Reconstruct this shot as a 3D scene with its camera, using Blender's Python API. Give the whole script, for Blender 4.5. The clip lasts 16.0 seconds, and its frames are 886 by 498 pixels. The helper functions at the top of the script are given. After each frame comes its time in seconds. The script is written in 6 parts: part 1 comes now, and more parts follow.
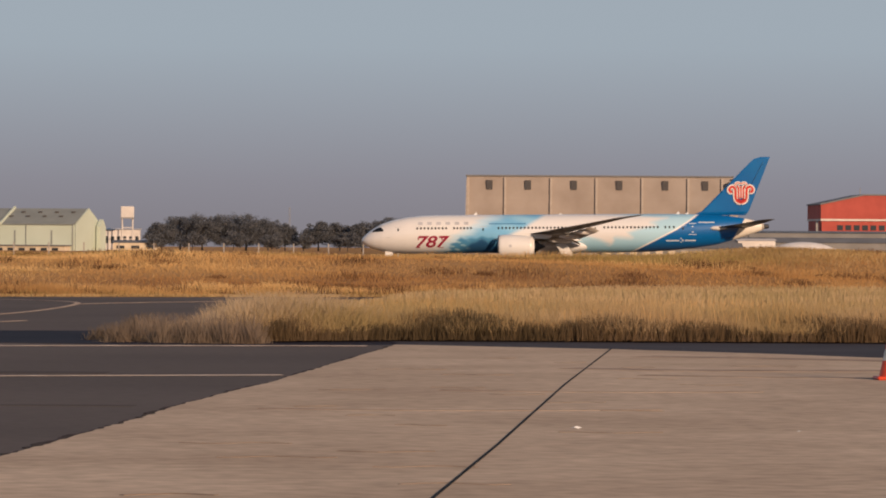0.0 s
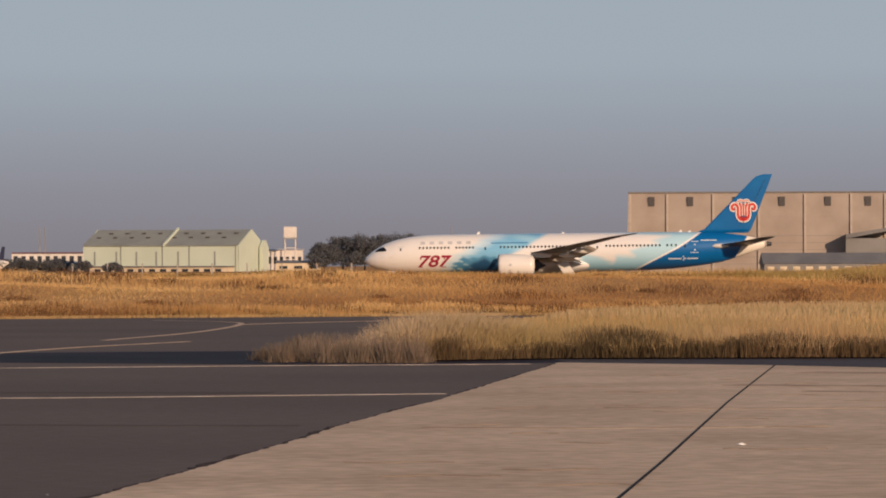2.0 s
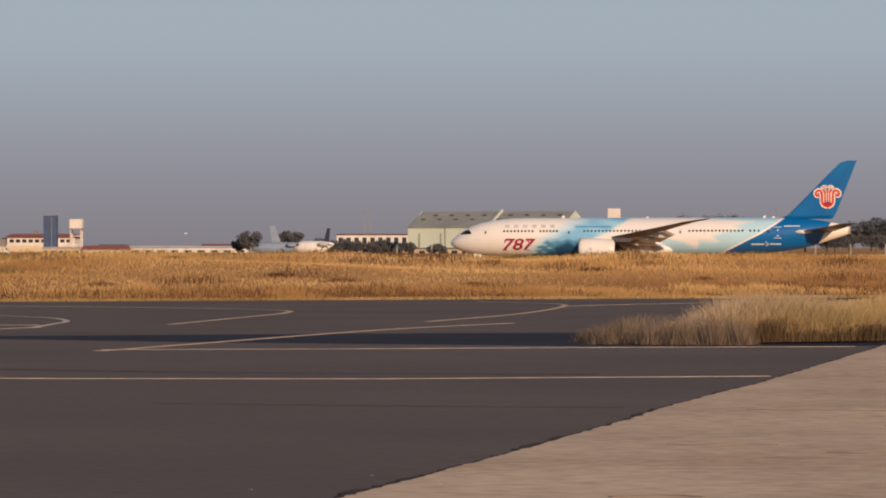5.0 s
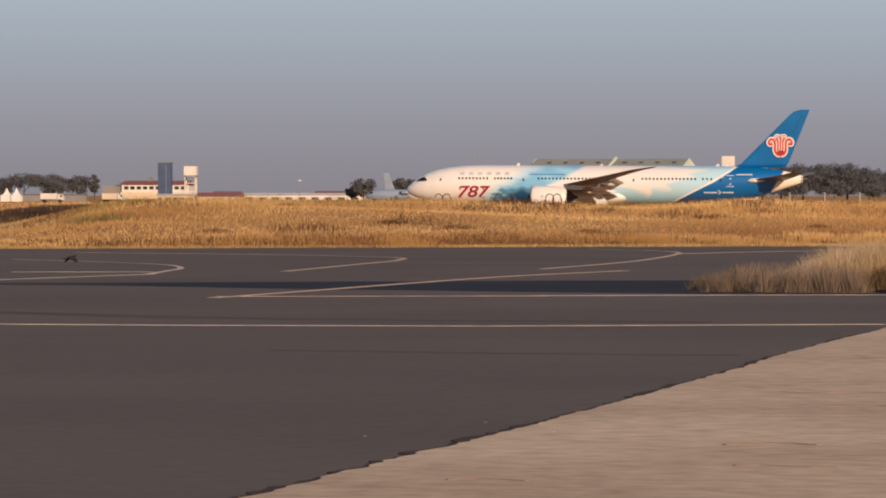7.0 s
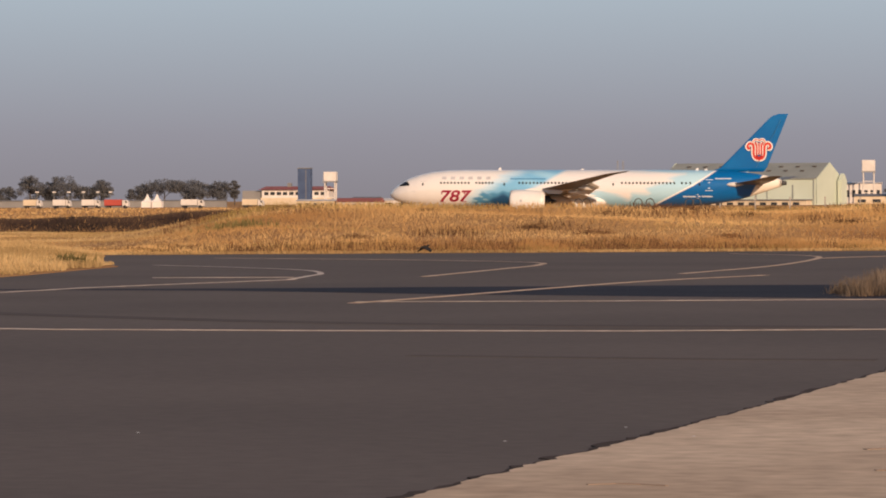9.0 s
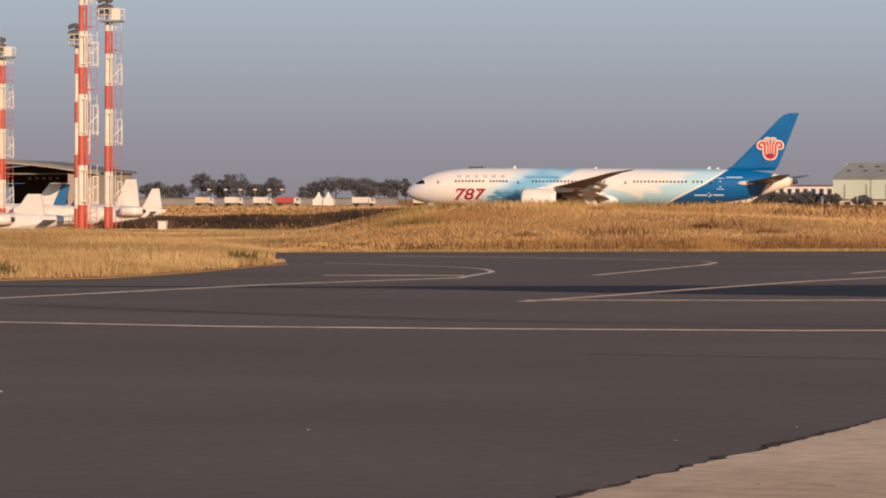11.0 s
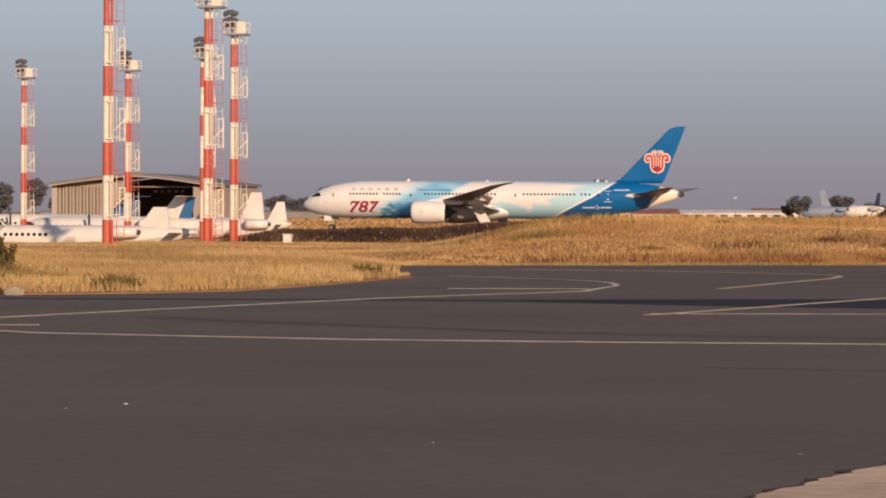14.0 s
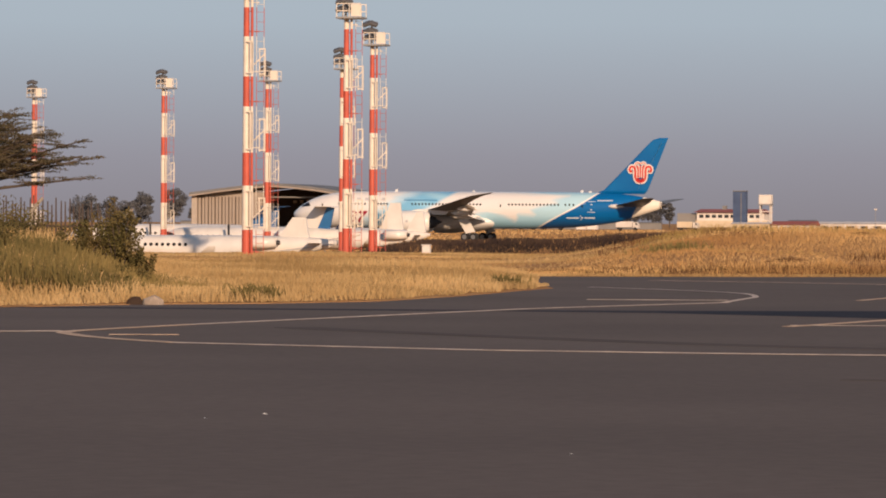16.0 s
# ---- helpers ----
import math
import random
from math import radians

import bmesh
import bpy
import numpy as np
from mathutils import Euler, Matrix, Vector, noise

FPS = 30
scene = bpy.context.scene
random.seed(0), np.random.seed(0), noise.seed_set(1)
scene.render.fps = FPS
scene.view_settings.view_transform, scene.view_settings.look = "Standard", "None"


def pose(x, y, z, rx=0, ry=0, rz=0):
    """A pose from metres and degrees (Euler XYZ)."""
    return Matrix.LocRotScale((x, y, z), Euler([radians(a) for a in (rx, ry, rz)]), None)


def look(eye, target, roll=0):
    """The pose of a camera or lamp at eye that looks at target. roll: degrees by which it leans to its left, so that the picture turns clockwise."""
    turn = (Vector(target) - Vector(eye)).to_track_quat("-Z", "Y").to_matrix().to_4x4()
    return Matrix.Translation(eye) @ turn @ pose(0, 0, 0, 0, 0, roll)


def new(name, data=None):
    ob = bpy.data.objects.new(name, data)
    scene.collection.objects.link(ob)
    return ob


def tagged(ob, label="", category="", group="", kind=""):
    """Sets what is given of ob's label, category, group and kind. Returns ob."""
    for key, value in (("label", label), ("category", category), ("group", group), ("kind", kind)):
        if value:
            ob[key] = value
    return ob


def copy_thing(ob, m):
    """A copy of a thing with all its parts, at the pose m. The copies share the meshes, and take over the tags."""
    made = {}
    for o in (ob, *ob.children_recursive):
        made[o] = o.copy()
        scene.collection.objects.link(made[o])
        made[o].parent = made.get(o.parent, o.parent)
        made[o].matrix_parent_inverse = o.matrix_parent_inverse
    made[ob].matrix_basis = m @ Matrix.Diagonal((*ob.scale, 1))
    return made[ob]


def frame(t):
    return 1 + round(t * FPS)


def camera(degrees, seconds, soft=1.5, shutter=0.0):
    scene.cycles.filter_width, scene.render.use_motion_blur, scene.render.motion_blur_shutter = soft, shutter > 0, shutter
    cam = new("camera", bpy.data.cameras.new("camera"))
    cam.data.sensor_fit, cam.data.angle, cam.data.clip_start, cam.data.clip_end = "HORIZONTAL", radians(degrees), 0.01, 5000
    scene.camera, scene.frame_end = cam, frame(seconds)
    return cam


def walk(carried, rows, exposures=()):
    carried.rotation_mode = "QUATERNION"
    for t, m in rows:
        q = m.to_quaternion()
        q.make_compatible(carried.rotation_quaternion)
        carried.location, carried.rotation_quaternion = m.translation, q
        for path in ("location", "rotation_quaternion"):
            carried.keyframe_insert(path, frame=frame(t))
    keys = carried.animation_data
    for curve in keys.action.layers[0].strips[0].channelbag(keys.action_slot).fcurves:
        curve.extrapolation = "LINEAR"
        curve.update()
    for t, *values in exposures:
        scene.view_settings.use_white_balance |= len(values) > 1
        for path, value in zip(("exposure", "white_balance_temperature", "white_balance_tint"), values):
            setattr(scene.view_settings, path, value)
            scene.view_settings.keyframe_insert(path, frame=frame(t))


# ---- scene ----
EYE = 1.7

# ---- camera ----
cam = camera(11.94, 16.0, soft=1.9)
PAN = (
    (0.0, 3.000, -0.020, 0.368), (0.5, 3.092, -0.063, 0.338), (1.0, 2.688, 0.098, 0.246), (1.5, 2.026, 0.196, 0.024),
    (2.0, 0.804, 0.222, -0.149), (2.5, -0.440, 0.146, -0.273), (3.0, -1.355, 0.179, -0.306), (3.5, -2.101, 0.242, -0.213),
    (4.0, -2.696, 0.176, -0.126), (4.2, -2.941, 0.156, -0.067), (6.3, -4.409, -0.527, -0.120), (6.5, -4.632, -0.609, -0.055),
    (7.0, -5.112, -0.728, 0.008), (7.5, -5.488, -0.785, -0.014), (8.0, -5.829, -0.734, -0.106),
    (8.5, -6.417, -0.731, -0.161), (9.0, -7.001, -0.658, -0.151), (9.5, -7.920, -0.584, -0.063), (9.7, -8.178, -0.570, -0.020),
    (11.8, -9.880, -0.928, -0.060), (12.0, -10.035, -0.996, -0.080), (12.5, -10.431, -0.909, 0.004), (13.0, -10.661, -0.805, 0.024),
    (13.5, -10.820, -0.654, 0.091), (14.0, -10.996, -0.500, 0.083), (14.5, -11.278, -0.385, 0.200), (15.0, -11.915, -0.257, 0.151),
    (15.5, -12.411, -0.264, 0.198), (16.0, -12.875, -0.359, 0.215),
)
walk(cam, [(t, pose(0, 0, EYE, 90 + tilt, 0, -turn) @ pose(0, 0, 0, 0, 0, lean)) for t, turn, tilt, lean in PAN],
     [(0.0, -0.14), (4.2, -0.14), (6.5, 0.04), (12.0, 0.08), (16.0, 0.08)])

# ---- sky, sun, exposure ----
SUN_UP, SUN_FROM = 16.0, 149.0  # degrees above the horizon; compass bearing from +y towards +x
world = bpy.data.worlds.new("world")
scene.world = world
world.use_nodes = True
wn, wl = world.node_tree.nodes, world.node_tree.links
wn.clear()
sky = wn.new("ShaderNodeTexSky")
sky.sky_type, sky.sun_disc = "NISHITA", False
sky.sun_elevation, sky.sun_rotation = radians(SUN_UP), radians(SUN_FROM)
sky.altitude, sky.air_density, sky.dust_density, sky.ozone_density = 1600, 1.2, 2.5, 1.5
sky_co = wn.new("ShaderNodeTexCoord")
sky_sep = wn.new("ShaderNodeSeparateXYZ")
sky_ramp = wn.new("ShaderNodeValToRGB")  # the haze layer: thick at the horizon, thin higher up
sky_ramp.color_ramp.elements[0].position, sky_ramp.color_ramp.elements[0].color = 0.0, (0.246, 0.227, 0.253, 1)
sky_ramp.color_ramp.elements[1].position, sky_ramp.color_ramp.elements[1].color = 0.30, (0.40, 0.49, 0.58, 1)
e = sky_ramp.color_ramp.elements.new(0.015)
e.color = (0.286, 0.277, 0.317, 1)
e = sky_ramp.color_ramp.elements.new(0.048)
e.color = (0.385, 0.445, 0.505, 1)
sky_bg_1, sky_bg_2, sky_add = wn.new("ShaderNodeBackground"), wn.new("ShaderNodeBackground"), wn.new("ShaderNodeMixShader")
sky_fac = wn.new("ShaderNodeValToRGB")  # how much of the clear sky shows through the haze
sky_fac.color_ramp.elements[0].position, sky_fac.color_ramp.elements[0].color = 0.08, (0, 0, 0, 1)
sky_fac.color_ramp.elements[1].position, sky_fac.color_ramp.elements[1].color = 0.5, (1, 1, 1, 1)
sky_out = wn.new("ShaderNodeOutputWorld")
wl.new(sky_co.outputs["Generated"], sky_sep.inputs[0])
wl.new(sky_sep.outputs["Z"], sky_ramp.inputs[0])
wl.new(sky_sep.outputs["Z"], sky_fac.inputs[0])
wl.new(sky_ramp.outputs[0], sky_bg_1.inputs[0])
wl.new(sky.outputs[0], sky_bg_2.inputs[0])
sky_bg_1.inputs[1].default_value, sky_bg_2.inputs[1].default_value = 1.0, 0.11
wl.new(sky_fac.outputs[0], sky_add.inputs[0])
wl.new(sky_bg_1.outputs[0], sky_add.inputs[1])
wl.new(sky_bg_2.outputs[0], sky_add.inputs[2])
wl.new(sky_add.outputs[0], sky_out.inputs[0])

sun = new("sun", bpy.data.lights.new("sun", "SUN"))
sun.data.energy, sun.data.angle, sun.data.color = 5.0, radians(0.6), (1.0, 0.685, 0.455)
sun_way = Vector((math.sin(radians(SUN_FROM)) * math.cos(radians(SUN_UP)), math.cos(radians(SUN_FROM)) * math.cos(radians(SUN_UP)), math.sin(radians(SUN_UP))))
sun.matrix_world = look(sun_way * 100, (0, 0, 0))


# ---- materials ----
def material(name, colour, rough=0.7, metal=0.0, second=None, scale=1.0, bump=0.0, grain=40.0, islands=0.0, objects=0.0, coat=0.0, spread=(0.35, 0.65), gloss=0.5, detail=3, contrast=0.12):
    """Two-scale procedural surface: patches of a second colour, fine grain and relief."""
    m = bpy.data.materials.new(name)
    m.use_nodes = True
    n, l = m.node_tree.nodes, m.node_tree.links
    b = n["Principled BSDF"]
    b.inputs["Metallic"].default_value, b.inputs["Roughness"].default_value = metal, rough
    b.inputs["Coat Weight"].default_value, b.inputs["Specular IOR Level"].default_value = coat, gloss
    co = n.new("ShaderNodeTexCoord")
    big, fine = n.new("ShaderNodeTexNoise"), n.new("ShaderNodeTexNoise")
    big.inputs["Scale"].default_value, big.inputs["Detail"].default_value = scale, 5
    fine.inputs["Scale"].default_value, fine.inputs["Detail"].default_value = grain, detail
    l.new(co.outputs["Object"], big.inputs["Vector"])
    l.new(co.outputs["Object"], fine.inputs["Vector"])
    ramp = n.new("ShaderNodeValToRGB")
    second = second or tuple(c * 0.86 for c in colour)
    ramp.color_ramp.elements[0].position, ramp.color_ramp.elements[1].position = spread
    ramp.color_ramp.elements[0].color, ramp.color_ramp.elements[1].color = (*colour, 1), (*second, 1)
    l.new(big.outputs[0], ramp.inputs[0])
    hsv = n.new("ShaderNodeHueSaturation")
    l.new(ramp.outputs[0], hsv.inputs["Color"])
    val = n.new("ShaderNodeMapRange")
    val.inputs["To Min"].default_value, val.inputs["To Max"].default_value = 1 - contrast, 1 + contrast
    l.new(fine.outputs[0], val.inputs["Value"])
    out = val.outputs[0]
    for amount, node, socket in ((islands, "ShaderNodeNewGeometry", "Random Per Island"), (objects, "ShaderNodeObjectInfo", "Random")):
        if amount:
            src, rng, mul = n.new(node), n.new("ShaderNodeMapRange"), n.new("ShaderNodeMath")
            rng.inputs["To Min"].default_value, rng.inputs["To Max"].default_value = 1 - amount, 1 + amount
            mul.operation = "MULTIPLY"
            l.new(src.outputs[socket], rng.inputs["Value"])
            l.new(rng.outputs[0], mul.inputs[0])
            l.new(out, mul.inputs[1])
            out = mul.outputs[0]
    l.new(out, hsv.inputs["Value"])
    l.new(hsv.outputs[0], b.inputs["Base Color"])
    if bump:
        bp = n.new("ShaderNodeBump")
        bp.inputs["Strength"].default_value, bp.inputs["Distance"].default_value = 0.6, bump
        l.new(fine.outputs[0], bp.inputs["Height"])
        l.new(bp.outputs[0], b.inputs["Normal"])
    return m


def glass(name, colour=(0.02, 0.025, 0.03)):
    m = material(name, colour, rough=0.12, scale=0.5)
    m.node_tree.nodes["Principled BSDF"].inputs["Specular IOR Level"].default_value = 0.8
    return m


M_SOIL = material("dry_soil_and_thatch", (0.47, 0.27, 0.11), 0.95, second=(0.34, 0.175, 0.07), scale=0.05, bump=0.05, grain=2.0, gloss=0.05)
M_ASPHALT = material("worn_asphalt", (0.136, 0.112, 0.101), 0.85, second=(0.114, 0.094, 0.085), scale=0.12, bump=0.006, grain=5, detail=9, contrast=0.22, gloss=0.05)
M_ASPHALT_DARK = material("dark_asphalt", (0.024, 0.024, 0.034), 0.8, second=(0.034, 0.032, 0.042), scale=0.3, bump=0.004, grain=60, gloss=0.05)
M_CONCRETE = material("stained_concrete", (0.60, 0.46, 0.335), 0.9, second=(0.47, 0.35, 0.25), scale=0.28, bump=0.006, grain=4, detail=9, contrast=0.42, gloss=0.05)
M_JOINT = material("bitumen_joint", (0.02, 0.018, 0.017), 0.7, gloss=0.05)
M_LINE_WHITE = material("worn_white_marking", (0.64, 0.54, 0.47), 0.8, second=(0.42, 0.35, 0.30), scale=2.0, gloss=0.05)
M_CRUMBS = material("crumbled_bitumen", (0.045, 0.034, 0.030), 0.95, second=(0.085, 0.065, 0.055), scale=2.5, bump=0.01, grain=30, gloss=0.05)
M_SOIL_GREY = material("grey_brown_litter", (0.085, 0.066, 0.050), 0.95, second=(0.12, 0.09, 0.065), scale=1.5, bump=0.03, grain=9, gloss=0.05)
M_LINE_YELLOW = material("worn_yellow_marking", (0.62, 0.46, 0.34), 0.8, second=(0.44, 0.325, 0.24), scale=1.5, gloss=0.05)
M_RUNWAY = material("pale_runway", (0.16, 0.125, 0.095), 0.9, second=(0.13, 0.10, 0.08), scale=0.05, gloss=0.05)


# ---- small mesh tools ----
def part(name, bm, mat, parent=None, label="", smooth=False):
    """Links a bmesh as one mesh object, under a thing if one is given."""
    me = bpy.data.meshes.new(name)
    bmesh.ops.recalc_face_normals(bm, faces=bm.faces)
    bm.to_mesh(me)
    bm.free()
    for m in (mat if isinstance(mat, (list, tuple)) else [mat]):
        me.materials.append(m)
    if smooth:
        me.polygons.foreach_set("use_smooth", [True] * len(me.polygons))
    ob = new(name, me)
    ob.parent = parent
    return tagged(ob, label)


def shared(name, mesh, parent, m):
    """One more object on a mesh that alike pieces share."""
    ob = new(name, mesh)
    ob.parent = parent
    ob.matrix_basis = m
    return ob


def thing(name, m, label, category, group="", kind=""):
    ob = new(name)
    ob.matrix_basis = m
    return tagged(ob, label, category, group, kind)


def box(bm, x0, x1, y0, y1, z0, z1, bevel=0.0):
    r = bmesh.ops.create_cube(bm, size=1.0)
    vs = r["verts"]
    for v in vs:
        v.co = Vector(((x0 + x1) / 2 + v.co.x * (x1 - x0), (y0 + y1) / 2 + v.co.y * (y1 - y0), (z0 + z1) / 2 + v.co.z * (z1 - z0)))
    if bevel:
        es = list({e for v in vs for e in v.link_edges})
        bmesh.ops.bevel(bm, geom=es, offset=bevel, segments=1, affect="EDGES")
    return bm


def boxed(x0, x1, y0, y1, z0, z1, bevel=0.0):
    return box(bmesh.new(), x0, x1, y0, y1, z0, z1, bevel)


def tube(bm, a, b, r0, r1=None, n=8, caps=True):
    a, b = Vector(a), Vector(b)
    r1 = r0 if r1 is None else r1
    q = (b - a).to_track_quat("Z", "Y").to_matrix()
    rings = []
    for c, r in ((a, r0), (b, r1)):
        rings.append([bm.verts.new(c + q @ Vector((r * math.cos(6.2832 * i / n), r * math.sin(6.2832 * i / n), 0))) for i in range(n)])
    for i in range(n):
        bm.faces.new((rings[0][i], rings[0][(i + 1) % n], rings[1][(i + 1) % n], rings[1][i]))
    if caps:
        bm.faces.new(rings[0][::-1])
        bm.faces.new(rings[1])
    return bm


def loft(bm, rings, closed_ends=True):
    """Skins rings of equal count."""
    vs = [[bm.verts.new(p) for p in ring] for ring in rings]
    n = len(vs[0])
    faces = []
    for a, b in zip(vs, vs[1:]):
        for i in range(n):
            faces.append(bm.faces.new((a[i], a[(i + 1) % n], b[(i + 1) % n], b[i])))
    if closed_ends:
        bm.faces.new(vs[0][::-1])
        bm.faces.new(vs[-1])
    return faces


def prism(points, z0, z1):
    """A flat polygon given thickness."""
    bm = bmesh.new()
    lo = [bm.verts.new((x, y, z0)) for x, y in points]
    hi = [bm.verts.new((x, y, z1)) for x, y in points]
    n = len(points)
    bm.faces.new(lo[::-1])
    bm.faces.new(hi)
    for i in range(n):
        bm.faces.new((lo[i], lo[(i + 1) % n], hi[(i + 1) % n], hi[i]))
    return bm


def slab(points, y0, y1):
    """A polygon in x and z given depth along y."""
    bm = prism(points, y0, y1)
    for v in bm.verts:
        v.co = Vector((v.co.x, v.co.z, v.co.y))
    return bm


def mesh_from(name, co, faces, mat):
    """A large mesh from arrays: co (n, 3), faces (m, k)."""
    me = bpy.data.meshes.new(name)
    k = faces.shape[1]
    me.vertices.add(len(co))
    me.vertices.foreach_set("co", co.astype(np.float32).ravel())
    me.loops.add(faces.size)
    me.loops.foreach_set("vertex_index", faces.astype(np.int32).ravel())
    me.polygons.add(len(faces))
    me.polygons.foreach_set("loop_start", np.arange(0, faces.size, k, dtype=np.int32))
    me.materials.append(mat)
    me.update(calc_edges=True)
    me.validate()
    return me


def stripe(name, points, width, mat, z=0.010, label=""):
    """A painted line along points on the pavement."""
    bm = bmesh.new()
    pts = [Vector((x, y)) for x, y in points]
    prev = None
    for i, p in enumerate(pts):
        a, b = pts[max(i - 1, 0)], pts[min(i + 1, len(pts) - 1)]
        d = (b - a).normalized()
        w = Vector((-d.y, d.x)) * width / 2
        cur = [bm.verts.new((p.x + s * w.x, p.y + s * w.y, h)) for s, h in ((-1, z), (1, z), (1, z - 0.004), (-1, z - 0.004))]
        if prev:
            for k in range(4):
                bm.faces.new((prev[k], prev[(k + 1) % 4], cur[(k + 1) % 4], cur[k]))
        else:
            bm.faces.new(cur)
        prev = cur
    bm.faces.new(prev[::-1])
    return tagged(part(name, bm, mat), label, "marking", kind="structure")


def curve(points, steps=8):
    """A smooth line through a few points."""
    p = [Vector((*q, 0)).to_2d() for q in points]
    p = [p[0] * 2 - p[1]] + p + [p[-1] * 2 - p[-2]]
    out = []
    for i in range(1, len(p) - 2):
        for s in range(steps):
            t = s / steps
            out.append(0.5 * ((2 * p[i]) + (p[i + 1] - p[i - 1]) * t + (2 * p[i - 1] - 5 * p[i] + 4 * p[i + 1] - p[i + 2]) * t * t + (3 * p[i] - p[i - 1] - 3 * p[i + 1] + p[i + 2]) * t ** 3))
    out.append(p[-2])
    return [(q.x, q.y) for q in out]


# ---- ground ----
def step(v, a, b):
    t = np.clip((v - a) / (b - a), 0, 1)
    return t * t * (3 - 2 * t)


def far_edge(x):
    return 141.5 + 0.37 * np.clip(x, -60, 30)


def wave(x, y, s, seed):
    return (np.sin(x / s + seed) + np.sin(y / (s * 0.8) + 1.7 * seed + x / (s * 2.3)) + np.sin((x + y) / (s * 0.6) + 2.9 * seed)) / 3


# the runway's line: square to a bearing of 4.5 degrees, 660 m off
RUN_TURN, RUN_OFF = radians(4.5), 660.0
RUN_N = (math.sin(RUN_TURN), math.cos(RUN_TURN))
RUN_U = (-math.cos(RUN_TURN), math.sin(RUN_TURN))


def runway_height(s):
    """Height of the strip at s metres along its line."""
    return np.interp(s, [-400, -60, -29, -4, 8, 20, 31, 44, 54, 70, 84, 100, 120, 145, 170, 208, 260, 500], [-0.6, -0.7, -0.9, -1.09, -1.24, -1.38, -1.50, -1.61, -1.69, -1.77, -1.75, -1.70, -1.62, -1.51, -1.45, -1.35, -1.2, -1.0])


def runway_point(s, off, h=0.0):
    """A point of the strip: s along it, off metres beyond its middle, h above the ground there."""
    x, y = RUN_N[0] * (RUN_OFF + off) + RUN_U[0] * s, RUN_N[1] * (RUN_OFF + off) + RUN_U[1] * s
    return x, y, float(runway_height(s)) + h


def rise_side(x, y):
    """The rise ends where the low land with the masts begins."""
    return step(x * 190 / np.maximum(y, 100), -39.5, -31)


def terrain(x, y):
    """Height of the ground: level pavement, a grassy rise beyond it, low land at the runway, a slope up to the buildings."""
    x, y = np.asarray(x, float), np.asarray(y, float)
    d = y - far_edge(x)
    far = np.interp(y, [0, 200, 240, 280, 420, 560, 740, 960, 1100, 2000, 5000], [0, 0, -0.15, -1.4, -1.8, -1.95, -1.95, -0.5, 0.0, 0.9, 0.9])
    along, beyond = x * RUN_U[0] + y * RUN_U[1], x * RUN_N[0] + y * RUN_N[1] - RUN_OFF
    on_strip = step(beyond, -190, -40) * (1 - step(beyond, 40, 180))
    z = far * (1 - on_strip) + runway_height(along) * on_strip
    amp = 1.08 * rise_side(x, y) * (1 + 0.04 * step(x, -10, 12))
    rise = step(d, 2, 45) * (1 - step(d, 60, 150))
    z = z + amp * rise * (1 + 0.20 * wave(x, y, 9, 1.3) + 0.14 * wave(x, y, 3.4, 2.6))
    z = z + 0.10 * wave(x, y, 5.0, 0.4) * step(d, 3, 15) * (1 - step(y, 250, 400))
    z = z + 0.55 * np.exp(-((x - 27) / 5.0) ** 2 - ((y - 205) / 9.0) ** 2) + 0.3 * np.exp(-((x - 31) / 4.0) ** 2 - ((y - 196) / 6.0) ** 2)
    z = z + 0.22 * np.exp(-((x + 15.5) / 5.0) ** 2 - ((y - 190) / 14.0) ** 2) + 0.16 * np.exp(-((x + 27) / 4.0) ** 2 - ((y - 186) / 14.0) ** 2)
    bank = (0.78 + 0.16 * wave(x, y, 6, 2.1) + 0.18 * np.exp(-((x + 50) / 5.0) ** 2) + 0.05 * np.exp(-((x + 60) / 4.0) ** 2)) * step(x, -75, -66) * (1 - step(x, -50, -42)) * np.exp(-((y - 285) / 8.0) ** 2)
    z = np.maximum(z, -1.4 + 2.2 * bank * (y > 240) * (y < 330))
    knoll = 0.65 * step(-x / np.maximum(y, 50), 0.285, 0.335) * step(y, 82, 96) * (1 - step(y, 125, 155))
    return np.where(d < -0.5, -0.08 + knoll, z + knoll)


gx = np.unique(np.concatenate([np.arange(-110, 70, 2.0), np.arange(-320, 240, 10.0), np.arange(-1500, 1501, 100.0)]))
gy = np.unique(np.concatenate([np.arange(-1400, -60, 100.0), np.arange(-60, 60, 10.0), np.arange(60, 340, 2.0), np.arange(340, 820, 10.0), np.arange(820, 1500, 30.0), np.arange(1500, 4901, 200.0)]))
GX, GY = np.meshgrid(gx, gy)
co = np.stack([GX.ravel(), GY.ravel(), terrain(GX, GY).ravel()], 1)
ii = np.arange((len(gy) - 1) * len(gx)).reshape(len(gy) - 1, len(gx))[:, :-1].ravel()
quads = np.stack([ii, ii + 1, ii + 1 + len(gx), ii + len(gx)], 1)
ground = new("ground", mesh_from("ground", co, quads, M_SOIL))
ground.data.polygons.foreach_set("use_smooth", [True] * len(ground.data.polygons))
tagged(ground, "dry golden-brown airfield ground with thatch and bare soil", "ground", kind="structure")

